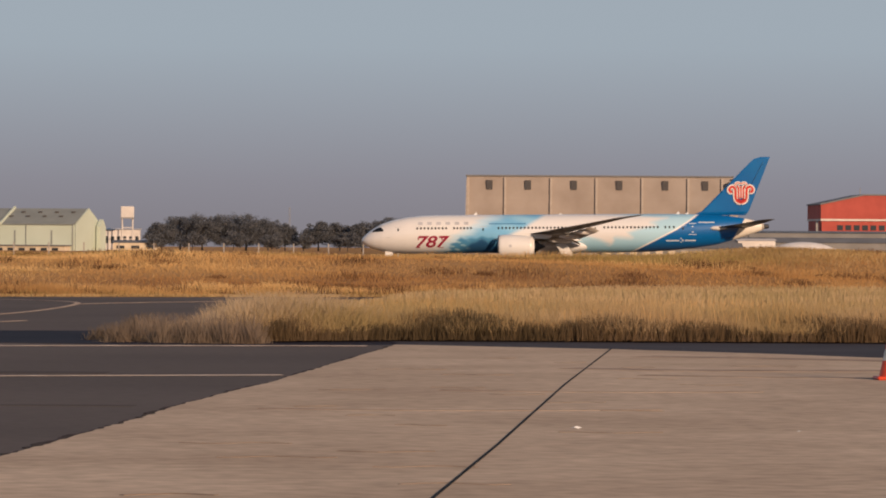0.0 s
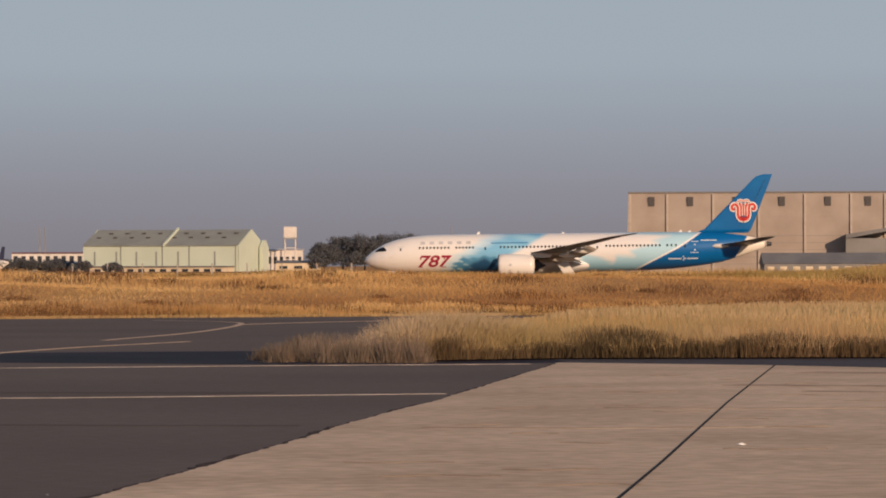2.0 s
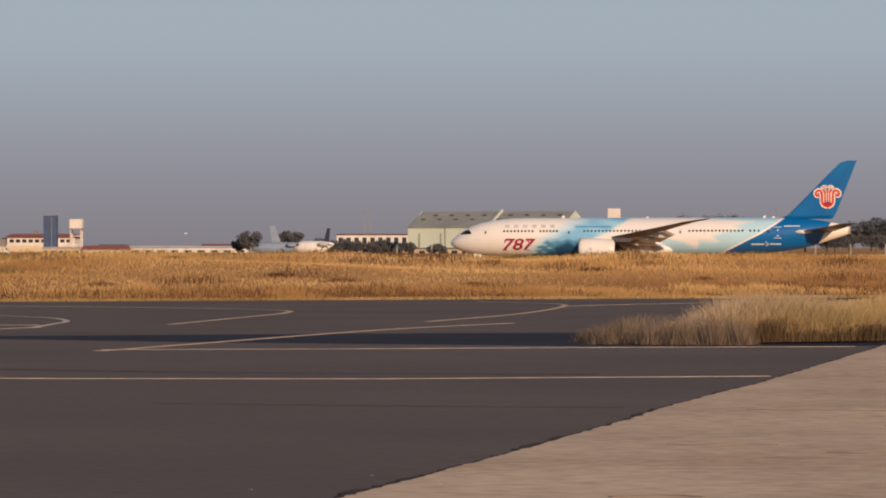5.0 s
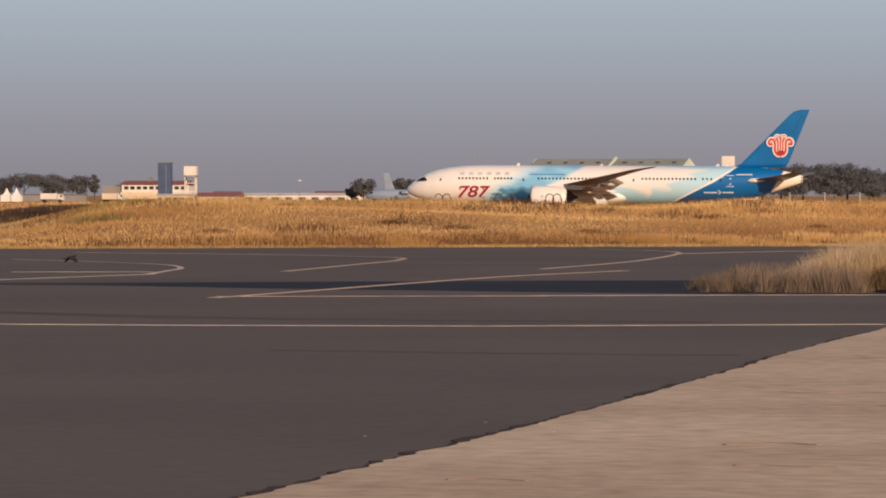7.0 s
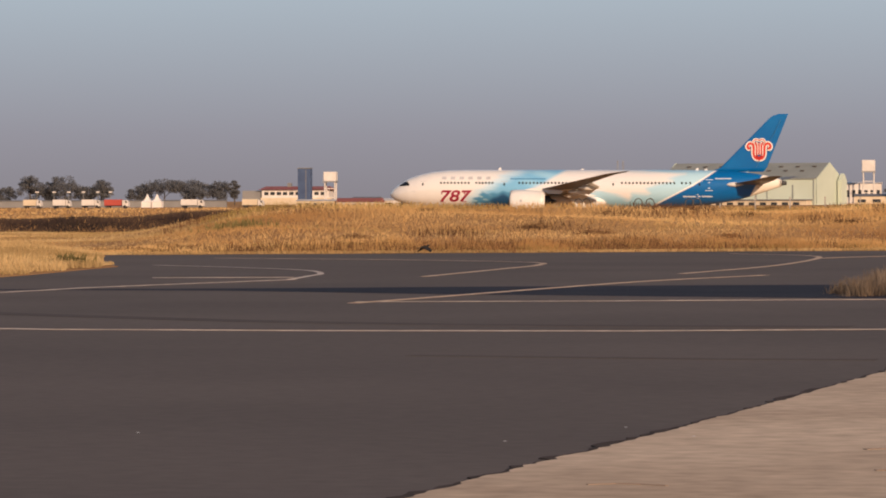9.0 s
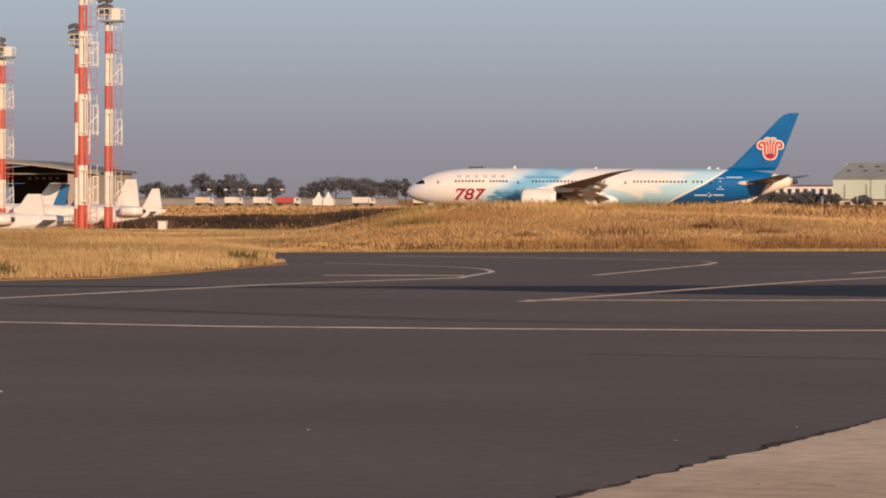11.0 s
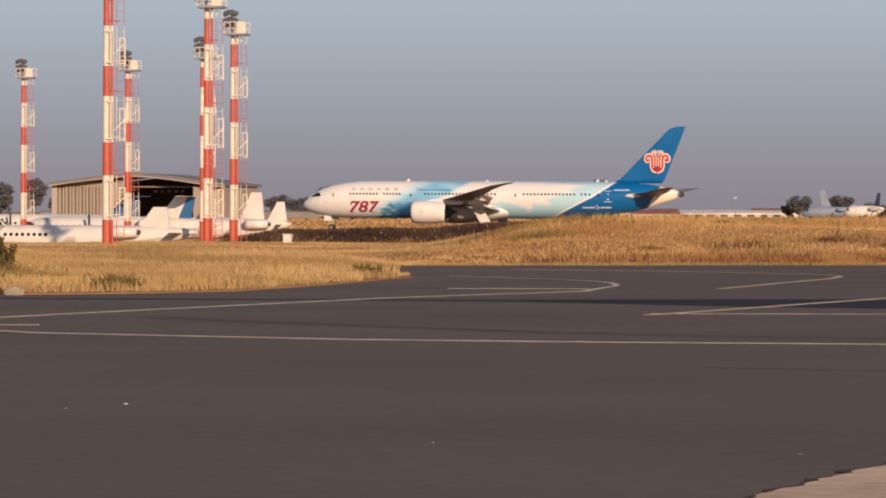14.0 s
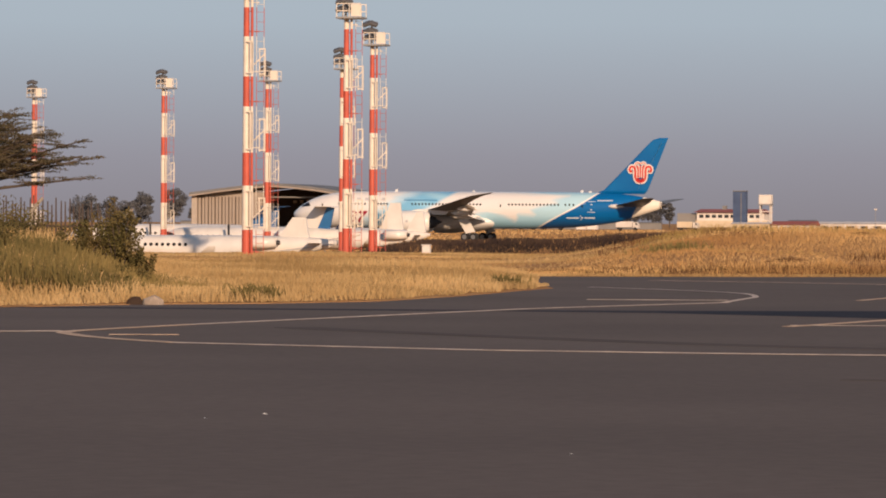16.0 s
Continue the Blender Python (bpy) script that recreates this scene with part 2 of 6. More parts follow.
# pavement: asphalt taxiway, concrete apron, a darker strip
xs = np.linspace(-110, 60, 60)
asphalt_edge = [(x, float(far_edge(x)) + 0.25 * math.sin(x * 1.9) + 0.2 * math.sin(x * 0.7)) for x in xs]
tagged(part("road", prism([(-110, -50), (60, -50)] + asphalt_edge[::-1], -0.3, 0.0), M_ASPHALT), "worn brown-grey asphalt taxiway with faded markings", "taxiway", kind="structure")
rough_edge = []
for i in range(700):
    k = i / 699
    y = -40 + (73.4 + 40) * k
    x = np.interp(y, [-40, 22.5, 26.0, 31.1, 34.7, 38.9, 42.5, 45.9, 53.3, 73.4], [-14.0, -3.36, -2.86, -2.12, -1.66, -1.12, -0.69, -0.34, 0.69, 3.05])
    rough_edge.append((float(x) + 0.012 * math.sin(y * 1.1) + 0.010 * math.sin(y * 5.3 + 1) + random.uniform(-0.020, 0.020) * (1.0 + 1.6 * max(0.0, 1 - y / 45)), y))
apron_far = [(3.1, 73.4), (6.6, 70.9), (9.0, 68.2), (10.2, 66.2), (30, 55), (60, 50), (60, -40)]
tagged(part("pavement", prism(rough_edge + apron_far[1:], -0.2, 0.012), M_CONCRETE), "tan concrete apron slab with dark stains", "apron", kind="structure")
tagged(part("road_patch", prism([(-60, 77.9), (-20, 79.2), (-17.3, 79.6), (-13.9, 79.1), (-9.2, 76.0), (-2, 73.0), (3.2, 73.4), (3.0, 77.2), (-1.5, 84.6), (-5.5, 83.8), (-9.9, 82.4), (-13.9, 81.0), (-17.3, 80.2), (-60, 78.3)], -0.1, 0.006), M_ASPHALT_DARK), "dark asphalt strip across the taxiway", "taxiway", kind="structure")
M_ASPHALT_GREY = material("grey_asphalt_strip", (0.080, 0.072, 0.078), 0.8, second=(0.060, 0.055, 0.062), scale=0.4, bump=0.004, grain=40, gloss=0.05)
tagged(part("road_patch", prism([(3.2, 73.4), (10.4, 66.4), (40, 52), (60, 60), (60, 78), (3.0, 77.2)], -0.1, 0.006), M_ASPHALT_GREY), "grey asphalt strip between slab and verge", "taxiway", kind="structure")
# crumbled dark asphalt along the slab's edge
edge_run = [p for p in rough_edge if 15 < p[1] < 73]
crumbs = [(x - (0.015 + 0.05 * max(0.0, math.sin(y * 0.9) + 0.6 * math.sin(y * 3.7))) * (1.6 - y / 73) - random.uniform(0, 0.035) * (1.0 + 3.0 * max(0.0, 1 - y / 50)), y) for x, y in edge_run]
tagged(part("pavement_edge", prism([(x + 0.04, y) for x, y in edge_run] + crumbs[::-1], -0.05, 0.008), M_CRUMBS), "crumbled dark bitumen along the apron edge", "pavement edge", kind="structure")
stripe("apron_joint", [(0.2, 18), (1.46, 28.7), (2.38, 36.25), (4.26, 52.3), (6.55, 70.9)], 0.026, M_JOINT, 0.017, "black bitumen joint between concrete slabs")

# markings
stripe("edge_line", [(-16.9, 57.0), (-12, 55.0), (-8.4, 54.6), (-4.3, 54.6), (0.8, 55.9)], 0.22, M_LINE_WHITE, label="worn white edge line on asphalt")
stripe("edge_line", [(-10.1, 70.2), (-6, 70.8), (-2.1, 71.8), (2.5, 72.6)], 0.20, M_LINE_WHITE, label="faint white line on asphalt")
stripe("taxi_line", curve([(-16.9, 57.0), (-18.3, 58.6), (-19.4, 60.3), (-20.1, 62.4), (-19.6, 67.0)]), 0.24, M_LINE_YELLOW, label="curved faded yellow taxiway line")
stripe("taxi_line", curve([(-19.6, 67.0), (-17.4, 79.5), (-16.6, 83.0), (-14.3, 89.9)]), 0.20, M_LINE_WHITE, label="worn white taxiway line")
stripe("taxi_line", [(-26, 61), (-21.1, 61.9), (-20.3, 62.4)], 0.32, M_LINE_WHITE, label="worn white taxiway line")
stripe("taxi_line", [(-19.0, 60.7), (-18.0, 61.0)], 0.30, M_LINE_YELLOW, label="short faded yellow taxiway dash")
stripe("taxi_line", curve([(-10.0, 69.3), (-9.3, 73.0), (-7.7, 82.2), (-6.4, 88.6), (-4.4, 95.0)]), 0.22, M_LINE_YELLOW, label="faded yellow taxiway line")
stripe("taxi_line", curve([(-6.4, 97.0), (-4.8, 108.7), (-4.15, 122.4), (-4.8, 128.5), (-7.2, 133.0)]), 0.18, M_LINE_YELLOW, label="bent yellow taxiway line")
stripe("taxi_line", curve([(-11.9, 93.5), (-11.3, 103.6), (-11.0, 110.0), (-11.8, 115.0), (-16.1, 120.0), (-22, 124.0)]), 0.18, M_LINE_YELLOW, label="bent yellow taxiway line")
stripe("taxi_line", curve([(-14.4, 90.2), (-14.6, 94.0), (-14.85, 97.6), (-16.0, 102.3), (-18.4, 106.5), (-21.2, 110.2)]), 0.15, M_LINE_WHITE, label="bent white taxiway line")
stripe("taxi_line", [(-17.8, 92.2), (-14.7, 92.6)], 0.34, M_LINE_WHITE, label="short white taxiway dash")
stripe("taxi_line", curve([(-4.15, 122.4), (-2.0, 127.0), (3.0, 134)]), 0.30, M_LINE_YELLOW, label="faint yellow taxiway line")

# tyre streaks on the asphalt, hairline cracks in the slab
M_STREAK = material("tyre_rubber_streak", (0.090, 0.074, 0.067), 0.85, second=(0.097, 0.080, 0.072), scale=0.6, bump=0.006, grain=5, gloss=0.05)
M_CRACK = material("slab_crack", (0.24, 0.18, 0.135), 0.9, second=(0.34, 0.255, 0.19), scale=3, gloss=0.05)
for pts, w in ((((-17.5, 66.0), (-15.9, 64.2), (-9.9, 59.0), (-5.7, 57.1), (-1.5, 56.6)), 0.8), (((-6.0, 46.0), (-3.0, 45.2), (-0.9, 45.0)), 0.35)):
    stripe("tyre_streak", curve(pts, 6), w, M_STREAK, 0.005, "dark tyre streak on asphalt")
for i in range(26):
    y = 25.0 + 42.0 * ((i * 0.618) % 1.0)
    x0 = float(np.interp(y, [22, 53, 73], [-3.0, 1.0, 3.4])) + 0.4 + (i * 1.37) % 5.0 * y / 50
    n_seg = 4 + i % 4
    stripe("slab_crack", [(x0 + 0.16 * k, y + 0.10 * math.sin(i + 1.3 * k)) for k in range(n_seg)], 0.035 + 0.012 * (i % 3), M_CRACK, 0.017, "thin crack in the concrete slab")

# dark streaks on the slab, painted in for long shadows of unseen things
M_PAINTED_SHADE = material("painted_shadow", (0.27, 0.20, 0.155), 0.9, second=(0.45, 0.335, 0.25), scale=0.9, bump=0.004, grain=6, detail=8, contrast=0.3, gloss=0.05)
for pts, w in ((((4.9, 59.4), (6.2, 58.7), (7.8, 58.6), (9.8, 58.9)), 0.75), (((5.6, 56.3), (7.4, 55.6), (9.6, 55.5)), 0.35), (((6.6, 66.2), (8.3, 65.2), (10.4, 64.0)), 0.9), (((2.6, 50.0), (4.3, 49.6), (6.4, 49.9)), 0.22), (((0.4, 44.1), (2.3, 43.8), (4.6, 44.2)), 0.16)):
    stripe("painted_shadow", curve(pts, 6), w, M_PAINTED_SHADE, 0.0165, "dark streak on concrete painted as a cast shadow")

# the paved strip on which the airliner rolls
rx = np.linspace(-330, 430, 96)
bm = bmesh.new()
rows_v = [[bm.verts.new(runway_point(q, off, h)) for q in rx] for off, h in ((-20, 0.04), (-12, 0.06), (0, 0.07), (12, 0.06), (20, 0.04))]
for a, b in zip(rows_v, rows_v[1:]):
    for i in range(len(rx) - 1):
        bm.faces.new((a[i], a[i + 1], b[i + 1], b[i]))
tagged(part("runway", bm, M_RUNWAY), "pale weathered runway strip beyond the grass", "runway", kind="structure")

# ---- the airliner ----
M_WHITE = material("white_aircraft_paint", (0.74, 0.72, 0.69), 0.28, second=(0.68, 0.66, 0.63), scale=0.3, coat=0.4)
M_MIDBLUE = material("mid_blue_paint", (0.06, 0.22, 0.40), 0.28, second=(0.05, 0.18, 0.35), scale=0.4, coat=0.4)
M_DEEP = material("deep_blue_paint", (0.0, 0.105, 0.33), 0.3, second=(0.0, 0.13, 0.37), scale=0.2, coat=0.4)
M_LIVERY = material("painted_livery", (0.8, 0.8, 0.8), 0.28, scale=0.3, coat=0.4)
livery_in = M_LIVERY.node_tree.nodes.new("ShaderNodeVertexColor")
livery_in.layer_name = "livery"
M_LIVERY.node_tree.links.new(livery_in.outputs[0], next(k for k in M_LIVERY.node_tree.nodes if k.type == "HUE_SAT").inputs["Color"])
M_WINGGREY = material("grey_wing_paint", (0.15, 0.14, 0.135), 0.45, second=(0.12, 0.115, 0.11), scale=0.5)
M_FLAP = material("pale_grey_flap_paint", (0.66, 0.63, 0.58), 0.4, second=(0.56, 0.53, 0.49), scale=0.8)
M_METAL = material("bare_metal", (0.35, 0.34, 0.33), 0.4, metal=0.8)
M_DARKMETAL = material("dark_metal", (0.05, 0.05, 0.055), 0.5, metal=0.5)
M_TYRE = material("tyre_rubber", (0.02, 0.02, 0.021), 0.8, bump=0.003)
M_RED = material("red_livery_paint", (0.30, 0.010, 0.045), 0.35, second=(0.26, 0.01, 0.04))
M_TIPRED = material("dark_red_emblem_paint", (0.40, 0.018, 0.020), 0.35)
M_LOGORED = material("red_emblem_paint", (0.62, 0.05, 0.03), 0.35)
M_GLASS = material("cabin_glass", (0.012, 0.013, 0.016), 0.3, gloss=0.25)
M_LETTER = material("pale_lettering", (0.55, 0.60, 0.64), 0.35)
M_LETTERGREY = material("grey_lettering", (0.50, 0.50, 0.52), 0.35)
M_BEACON = material("beacon_plastic", (0.7, 0.7, 0.7), 0.3)

BODY_X = [0.0, 0.25, 0.8, 1.8, 3.2, 5.0, 7.0, 9.5, 12, 40, 44, 48, 52, 55.4, 57.7, 60, 62, 62.6]
BODY_TOP = [4.15, 4.65, 5.2, 5.9, 6.7, 7.3, 7.7, 7.95, 8.02, 8.02, 8.02, 8.0, 7.95, 7.8, 7.6, 7.2, 6.7, 6.5]
BODY_LOW = [4.05, 3.6, 3.2, 2.8, 2.45, 2.2, 2.08, 2.04, 2.04, 2.04, 2.1, 2.3, 2.7, 3.2, 3.85, 4.6, 5.25, 5.5]
BODY_WIDE = [0.06, 0.55, 1.05, 1.62, 2.12, 2.5, 2.74, 2.86, 2.89, 2.89, 2.85, 2.6, 2.15, 1.7, 1.3, 0.9, 0.5, 0.38]


def body_at(x):
    # rounded between the stations
    e = 0.35
    f = lambda tab: (np.interp(x - e, BODY_X, tab) + 2 * np.interp(x, BODY_X, tab) + np.interp(x + e, BODY_X, tab)) / 4 if x > 0.4 else np.interp(x, BODY_X, tab)
    return float(f(BODY_TOP)), float(f(BODY_LOW)), float(f(BODY_WIDE))


def skin_y(x, z, out=0.0):
    """Half breadth of the fuselage at height z."""
    top, low, wide = body_at(x)
    c, r = (top + low) / 2, (top - low) / 2 + 1e-6
    k = max(0.0, 1 - ((z - c) / (r + out)) ** 2)
    return (wide + out) * math.sqrt(k)


WHITE_PLUME = ((29.6, 8.6), (38.2, 8.1), (41.8, 7.6), (47.8, 7.45), (44.9, 6.75), (46.0, 6.3), (42.9, 5.65), (41.2, 5.1), (42.1, 4.3), (39.5, 4.55), (38.8, 3.3), (36.8, 4.15), (34.2, 4.75), (30.5, 4.3), (24.5, 3.2), (22.6, 4.6), (25.2, 5.8))


def livery(x, z):
    """Paint of the fuselage as colours: white nose, blue bands, a dark wave, white feathers, deep blue tail."""
    x, z = np.asarray(x, float), np.asarray(z, float)

    def lay(under, over, k):
        return under + (np.array(over) - under) * k[:, None]

    ripple = 0.30 * np.sin(z * 4.1 + x * 0.7) + 0.18 * np.sin(z * 9.3 + 1.1 * x)
    out = np.tile(np.array([0.72, 0.70, 0.675]), (len(x), 1))
    front = np.interp(z, [2.0, 4.0, 5.8, 8.0], [12.6, 14.3, 17.2, 20.9]) + ripple
    out = lay(out, (0.50, 0.66, 0.76), step(x, front - 2.2, front + 0.2))
    out = lay(out, (0.185, 0.44, 0.66), step(x, front - 0.4, front + 1.0 + 0.3 * z))
    out = lay(out, (0.33, 0.58, 0.73), step(x, 20.0, 24.5) * (0.4 + 0.4 * np.sin(z * 3.1 + x * 0.9)))
    # dark wave low on the forward body
    crest = 4.55 + 0.16 * np.sin(x * 1.4) + 0.10 * np.sin(x * 3.7 + 1.0)
    low = (1 - step(z, crest - 0.35, crest + 0.10)) * step(x, front + 0.0, front + 0.9) * (1 - step(x, 23.5, 25.0))
    out = lay(out, (0.07, 0.25, 0.43), low)
    deep = low * step(x, 14.8, 17.2) * (1 - step(z, crest - 1.3 + 0.4 * np.sin(x * 1.1), crest - 0.6 + 0.4 * np.sin(x * 1.1)))
    out = lay(out, (0.022, 0.085, 0.19), deep)
    foam = low * (1 - step(x, 15.0, 17.4)) * step(np.sin(x * 3.0 + z * 5.0) + 0.6 * np.sin(z * 11.0 - x), 0.5, 1.1)
    out = lay(out, (0.45, 0.66, 0.70), foam * 0.7)
    # pale blue behind the wing, then the white feathers over it
    out = lay(out, (0.40, 0.62, 0.73), step(x, 29.0, 33.0))
    out = lay(out, (0.27, 0.53, 0.69), step(x, 33, 36) * (1 - step(z, 2.4, 4.6)) * 0.8)
    out = lay(out, (0.30, 0.53, 0.67), step(x, 36, 40) * step(z, 7.2, 7.9) * 0.8)
    px, pz = [np.array([p[k] for p in WHITE_PLUME]) for k in (0, 1)]
    inside, near = np.zeros(len(x), bool), np.full(len(x), 9e9)
    xr, zr = x + 0.5 * ripple, z + 0.25 * ripple
    for a in range(len(px)):
        b = (a + 1) % len(px)
        dx, dz = px[b] - px[a], pz[b] - pz[a]
        k = np.clip(((xr - px[a]) * dx + (zr - pz[a]) * dz) / (dx * dx + dz * dz), 0, 1)
        near = np.minimum(near, np.hypot(xr - px[a] - k * dx, zr - pz[a] - k * dz))
        if dz:
            inside ^= ((pz[a] > zr) != (pz[b] > zr)) & (xr < px[a] + dx * (zr - pz[a]) / dz)
    out = lay(out, (0.71, 0.69, 0.67), step(np.where(inside, near, -near), -0.45, 0.35))
    # tail: a white line, deep blue behind it, a cream cone
    line = np.interp(z, [2.0, 2.5, 5.55, 7.0, 8.4], [41.9, 42.9, 48.95, 51.2, 53.0])
    out = lay(out, (0.78, 0.76, 0.73), step(x, line - 0.40, line - 0.28))
    out = lay(out, (0.0, 0.110, 0.335), step(x, line + 0.08, line + 0.20))
    out = lay(out, (0.012, 0.085, 0.235), step(x, line + 0.1, line + 0.3) * (1 - step(z, 2.6, 4.6)) * (1 - step(x, 48, 55)) * 0.9)
    cone = 57.7 + (z - 3.85) * 0.58
    return lay(out, (0.76, 0.70, 0.60), step(x, cone - 0.06, cone + 0.06))


def flat_wing(bm, sections, n=14):
    """Skins aerofoil sections: (leading x, y, z, chord, thickness)."""
    rings = []
    for lx, y, z, chord, thick, *fall in sections:
        up, lo = [], []
        fall = fall[0] if fall else 0.0
        for i in range(n + 1):
            k = (1 - math.cos(math.pi * i / n)) / 2
            h = thick * 2.6 * (0.55 * math.sqrt(k) - 0.32 * k - 0.23 * k * k)
            up.append((lx + k * chord, y, z + h * 0.6 - k * chord * fall))
            lo.append((lx + k * chord, y, z - h * 0.4 - k * chord * fall))
        rings.append(up + lo[-2:0:-1])
    loft(bm, rings)
    return bm


def ring_body(bm, profile, cx, cy, cz, n=32, flip=1):
    """A body of revolution along x: profile of (x, radius)."""
    rings = [[(x, cy + r * math.cos(6.2832 * i / n), cz + r * math.sin(6.2832 * i / n)) for i in range(n)] for x, r in profile]
    loft(bm, [[(px + cx, py, pz) for px, py, pz in ring] for ring in rings], False)
    return bm


def wheel(parent, x, y, z, r, w):
    bm = bmesh.new()
    n = 20
    ring = [(-w / 2, r * 0.62), (-w / 2, r * 0.9), (-w * 0.3, r), (w * 0.3, r), (w / 2, r * 0.9), (w / 2, r * 0.62)]
    rings = [[(x + rr * math.cos(6.2832 * i / n), y + dy, z + rr * math.sin(6.2832 * i / n)) for i in range(n)] for dy, rr in ring]
    loft(bm, rings)
    tyre = part("tyre", bm, M_TYRE, parent, smooth=False)
    part("rim", tube(bmesh.new(), (x, y - w / 2 - 0.02, z), (x, y + w / 2 + 0.02, z), r * 0.55, n=14), M_METAL, parent)
    return tyre


def emblem(parent, cx, cz, side):
    """The round stylised flower on the fin, as plain shapes."""
    y = side * 0.24

    def ribbon(points, w, depth, mat, name):
        bm = bmesh.new()
        pts = [Vector(p) for p in points]
        prev = None
        for i, p in enumerate(pts):
            d = (pts[min(i + 1, len(pts) - 1)] - pts[max(i - 1, 0)]).normalized()
            q = Vector((-d.y, d.x)) * w / 2
            cur = [bm.verts.new((cx + p.x + s * q.x, y + side * h, cz + p.y + s * q.y)) for s, h in ((-1, depth), (1, depth), (1, 0), (-1, 0))]
            if prev:
                for k in range(4):
                    bm.faces.new((prev[k], prev[(k + 1) % 4], cur[(k + 1) % 4], cur[k]))
            else:
                bm.faces.new(cur)
            prev = cur
        bm.faces.new(prev[::-1])
        return part(name, bm, mat, parent)

    for mat, extra, depth, name in ((M_WHITE, 0.40, 0.03, "emblem_border"), (M_LOGORED, 0.0, 0.05, "emblem_petal")):
        for q in (-1, 1):
            ribbon(curve([(q * 1.35, 0.12), (q * 1.70, 0.10), (q * 1.80, 0.50), (q * 1.45, 0.88), (q * 1.02, 0.72), (q * 0.86, 0.2), (q * 0.84, -0.8), (q * 0.58, -1.40), (0.0, -1.62)], 5), 0.34 + extra, depth, mat, name)
            ribbon(curve([(q * 0.36, -0.85), (q * 0.36, 0.45), (q * 0.62, 1.05)], 4), 0.26 + extra, depth, mat, name)
            ribbon(curve([(q * 0.95, 1.02), (q * 0.72, 1.42), (q * 0.34, 1.48), (0.0, 1.30)], 4), 0.12 + extra * 0.8, depth, mat, name)
        ribbon([(0, -0.9), (0, 1.0)], 0.22 + extra, depth, mat, name)
    ribbon(curve([(-0.52, -1.0), (0.0, -1.42), (0.52, -1.0)], 4), 0.40, 0.055, M_TIPRED, "emblem_tip")
    for q in (-0.60, -0.18, 0.18, 0.60):
        ribbon([(q, -0.75), (q, 0.6)], 0.13, 0.06, M_WHITE, "emblem_line")


def digits(parent, text, x0, z0, height, width, mat):
    """Raised lettering laid onto the near side of the fuselage."""
    cu = bpy.data.curves.new("digits", "FONT")
    cu.body, cu.shear, cu.offset = text, 0.28, 0.02
    ob = new("digits", cu)
    me = bpy.data.meshes.new_from_object(ob.evaluated_get(bpy.context.evaluated_depsgraph_get()))
    bpy.data.objects.remove(ob)
    bm = bmesh.new()
    bm.from_mesh(me)
    bmesh.ops.triangulate(bm, faces=bm.faces)
    bmesh.ops.subdivide_edges(bm, edges=bm.edges, cuts=3, use_grid_fill=True)
    lo = [min(v.co[i] for v in bm.verts) for i in (0, 1)]
    hi = [max(v.co[i] for v in bm.verts) for i in (0, 1)]
    for v in bm.verts:
        x = x0 + (v.co.x - lo[0]) / (hi[0] - lo[0]) * width
        z = z0 + (v.co.y - lo[1]) / (hi[1] - lo[1]) * height
        v.co = Vector((x, -skin_y(x, z) - 0.03, z))
    return part("numeral_lettering", bm, mat, parent, "large red slanted numerals")


def bar_on_skin(parent, name, x0, x1, z0, z1, mat, out=0.02, side=-1):
    bm = bmesh.new()
    n = max(1, int((x1 - x0) / 0.8))
    rows2 = []
    for h in (out, -0.03):
        rows2.append([[bm.verts.new((x0 + (x1 - x0) * i / n, side * (skin_y(x0 + (x1 - x0) * i / n, z) + h), z)) for i in range(n + 1)] for z in (z0, z1)])
    for i in range(n):
        bm.faces.new((rows2[0][0][i], rows2[0][0][i + 1], rows2[0][1][i + 1], rows2[0][1][i]))
    ring = rows2[0][0] + rows2[0][1][::-1]
    back = rows2[1][0] + rows2[1][1][::-1]
    for i in range(len(ring)):
        j = (i + 1) % len(ring)
        bm.faces.new((ring[i], ring[j], back[j], back[i]))
    return part(name, bm, mat, parent)


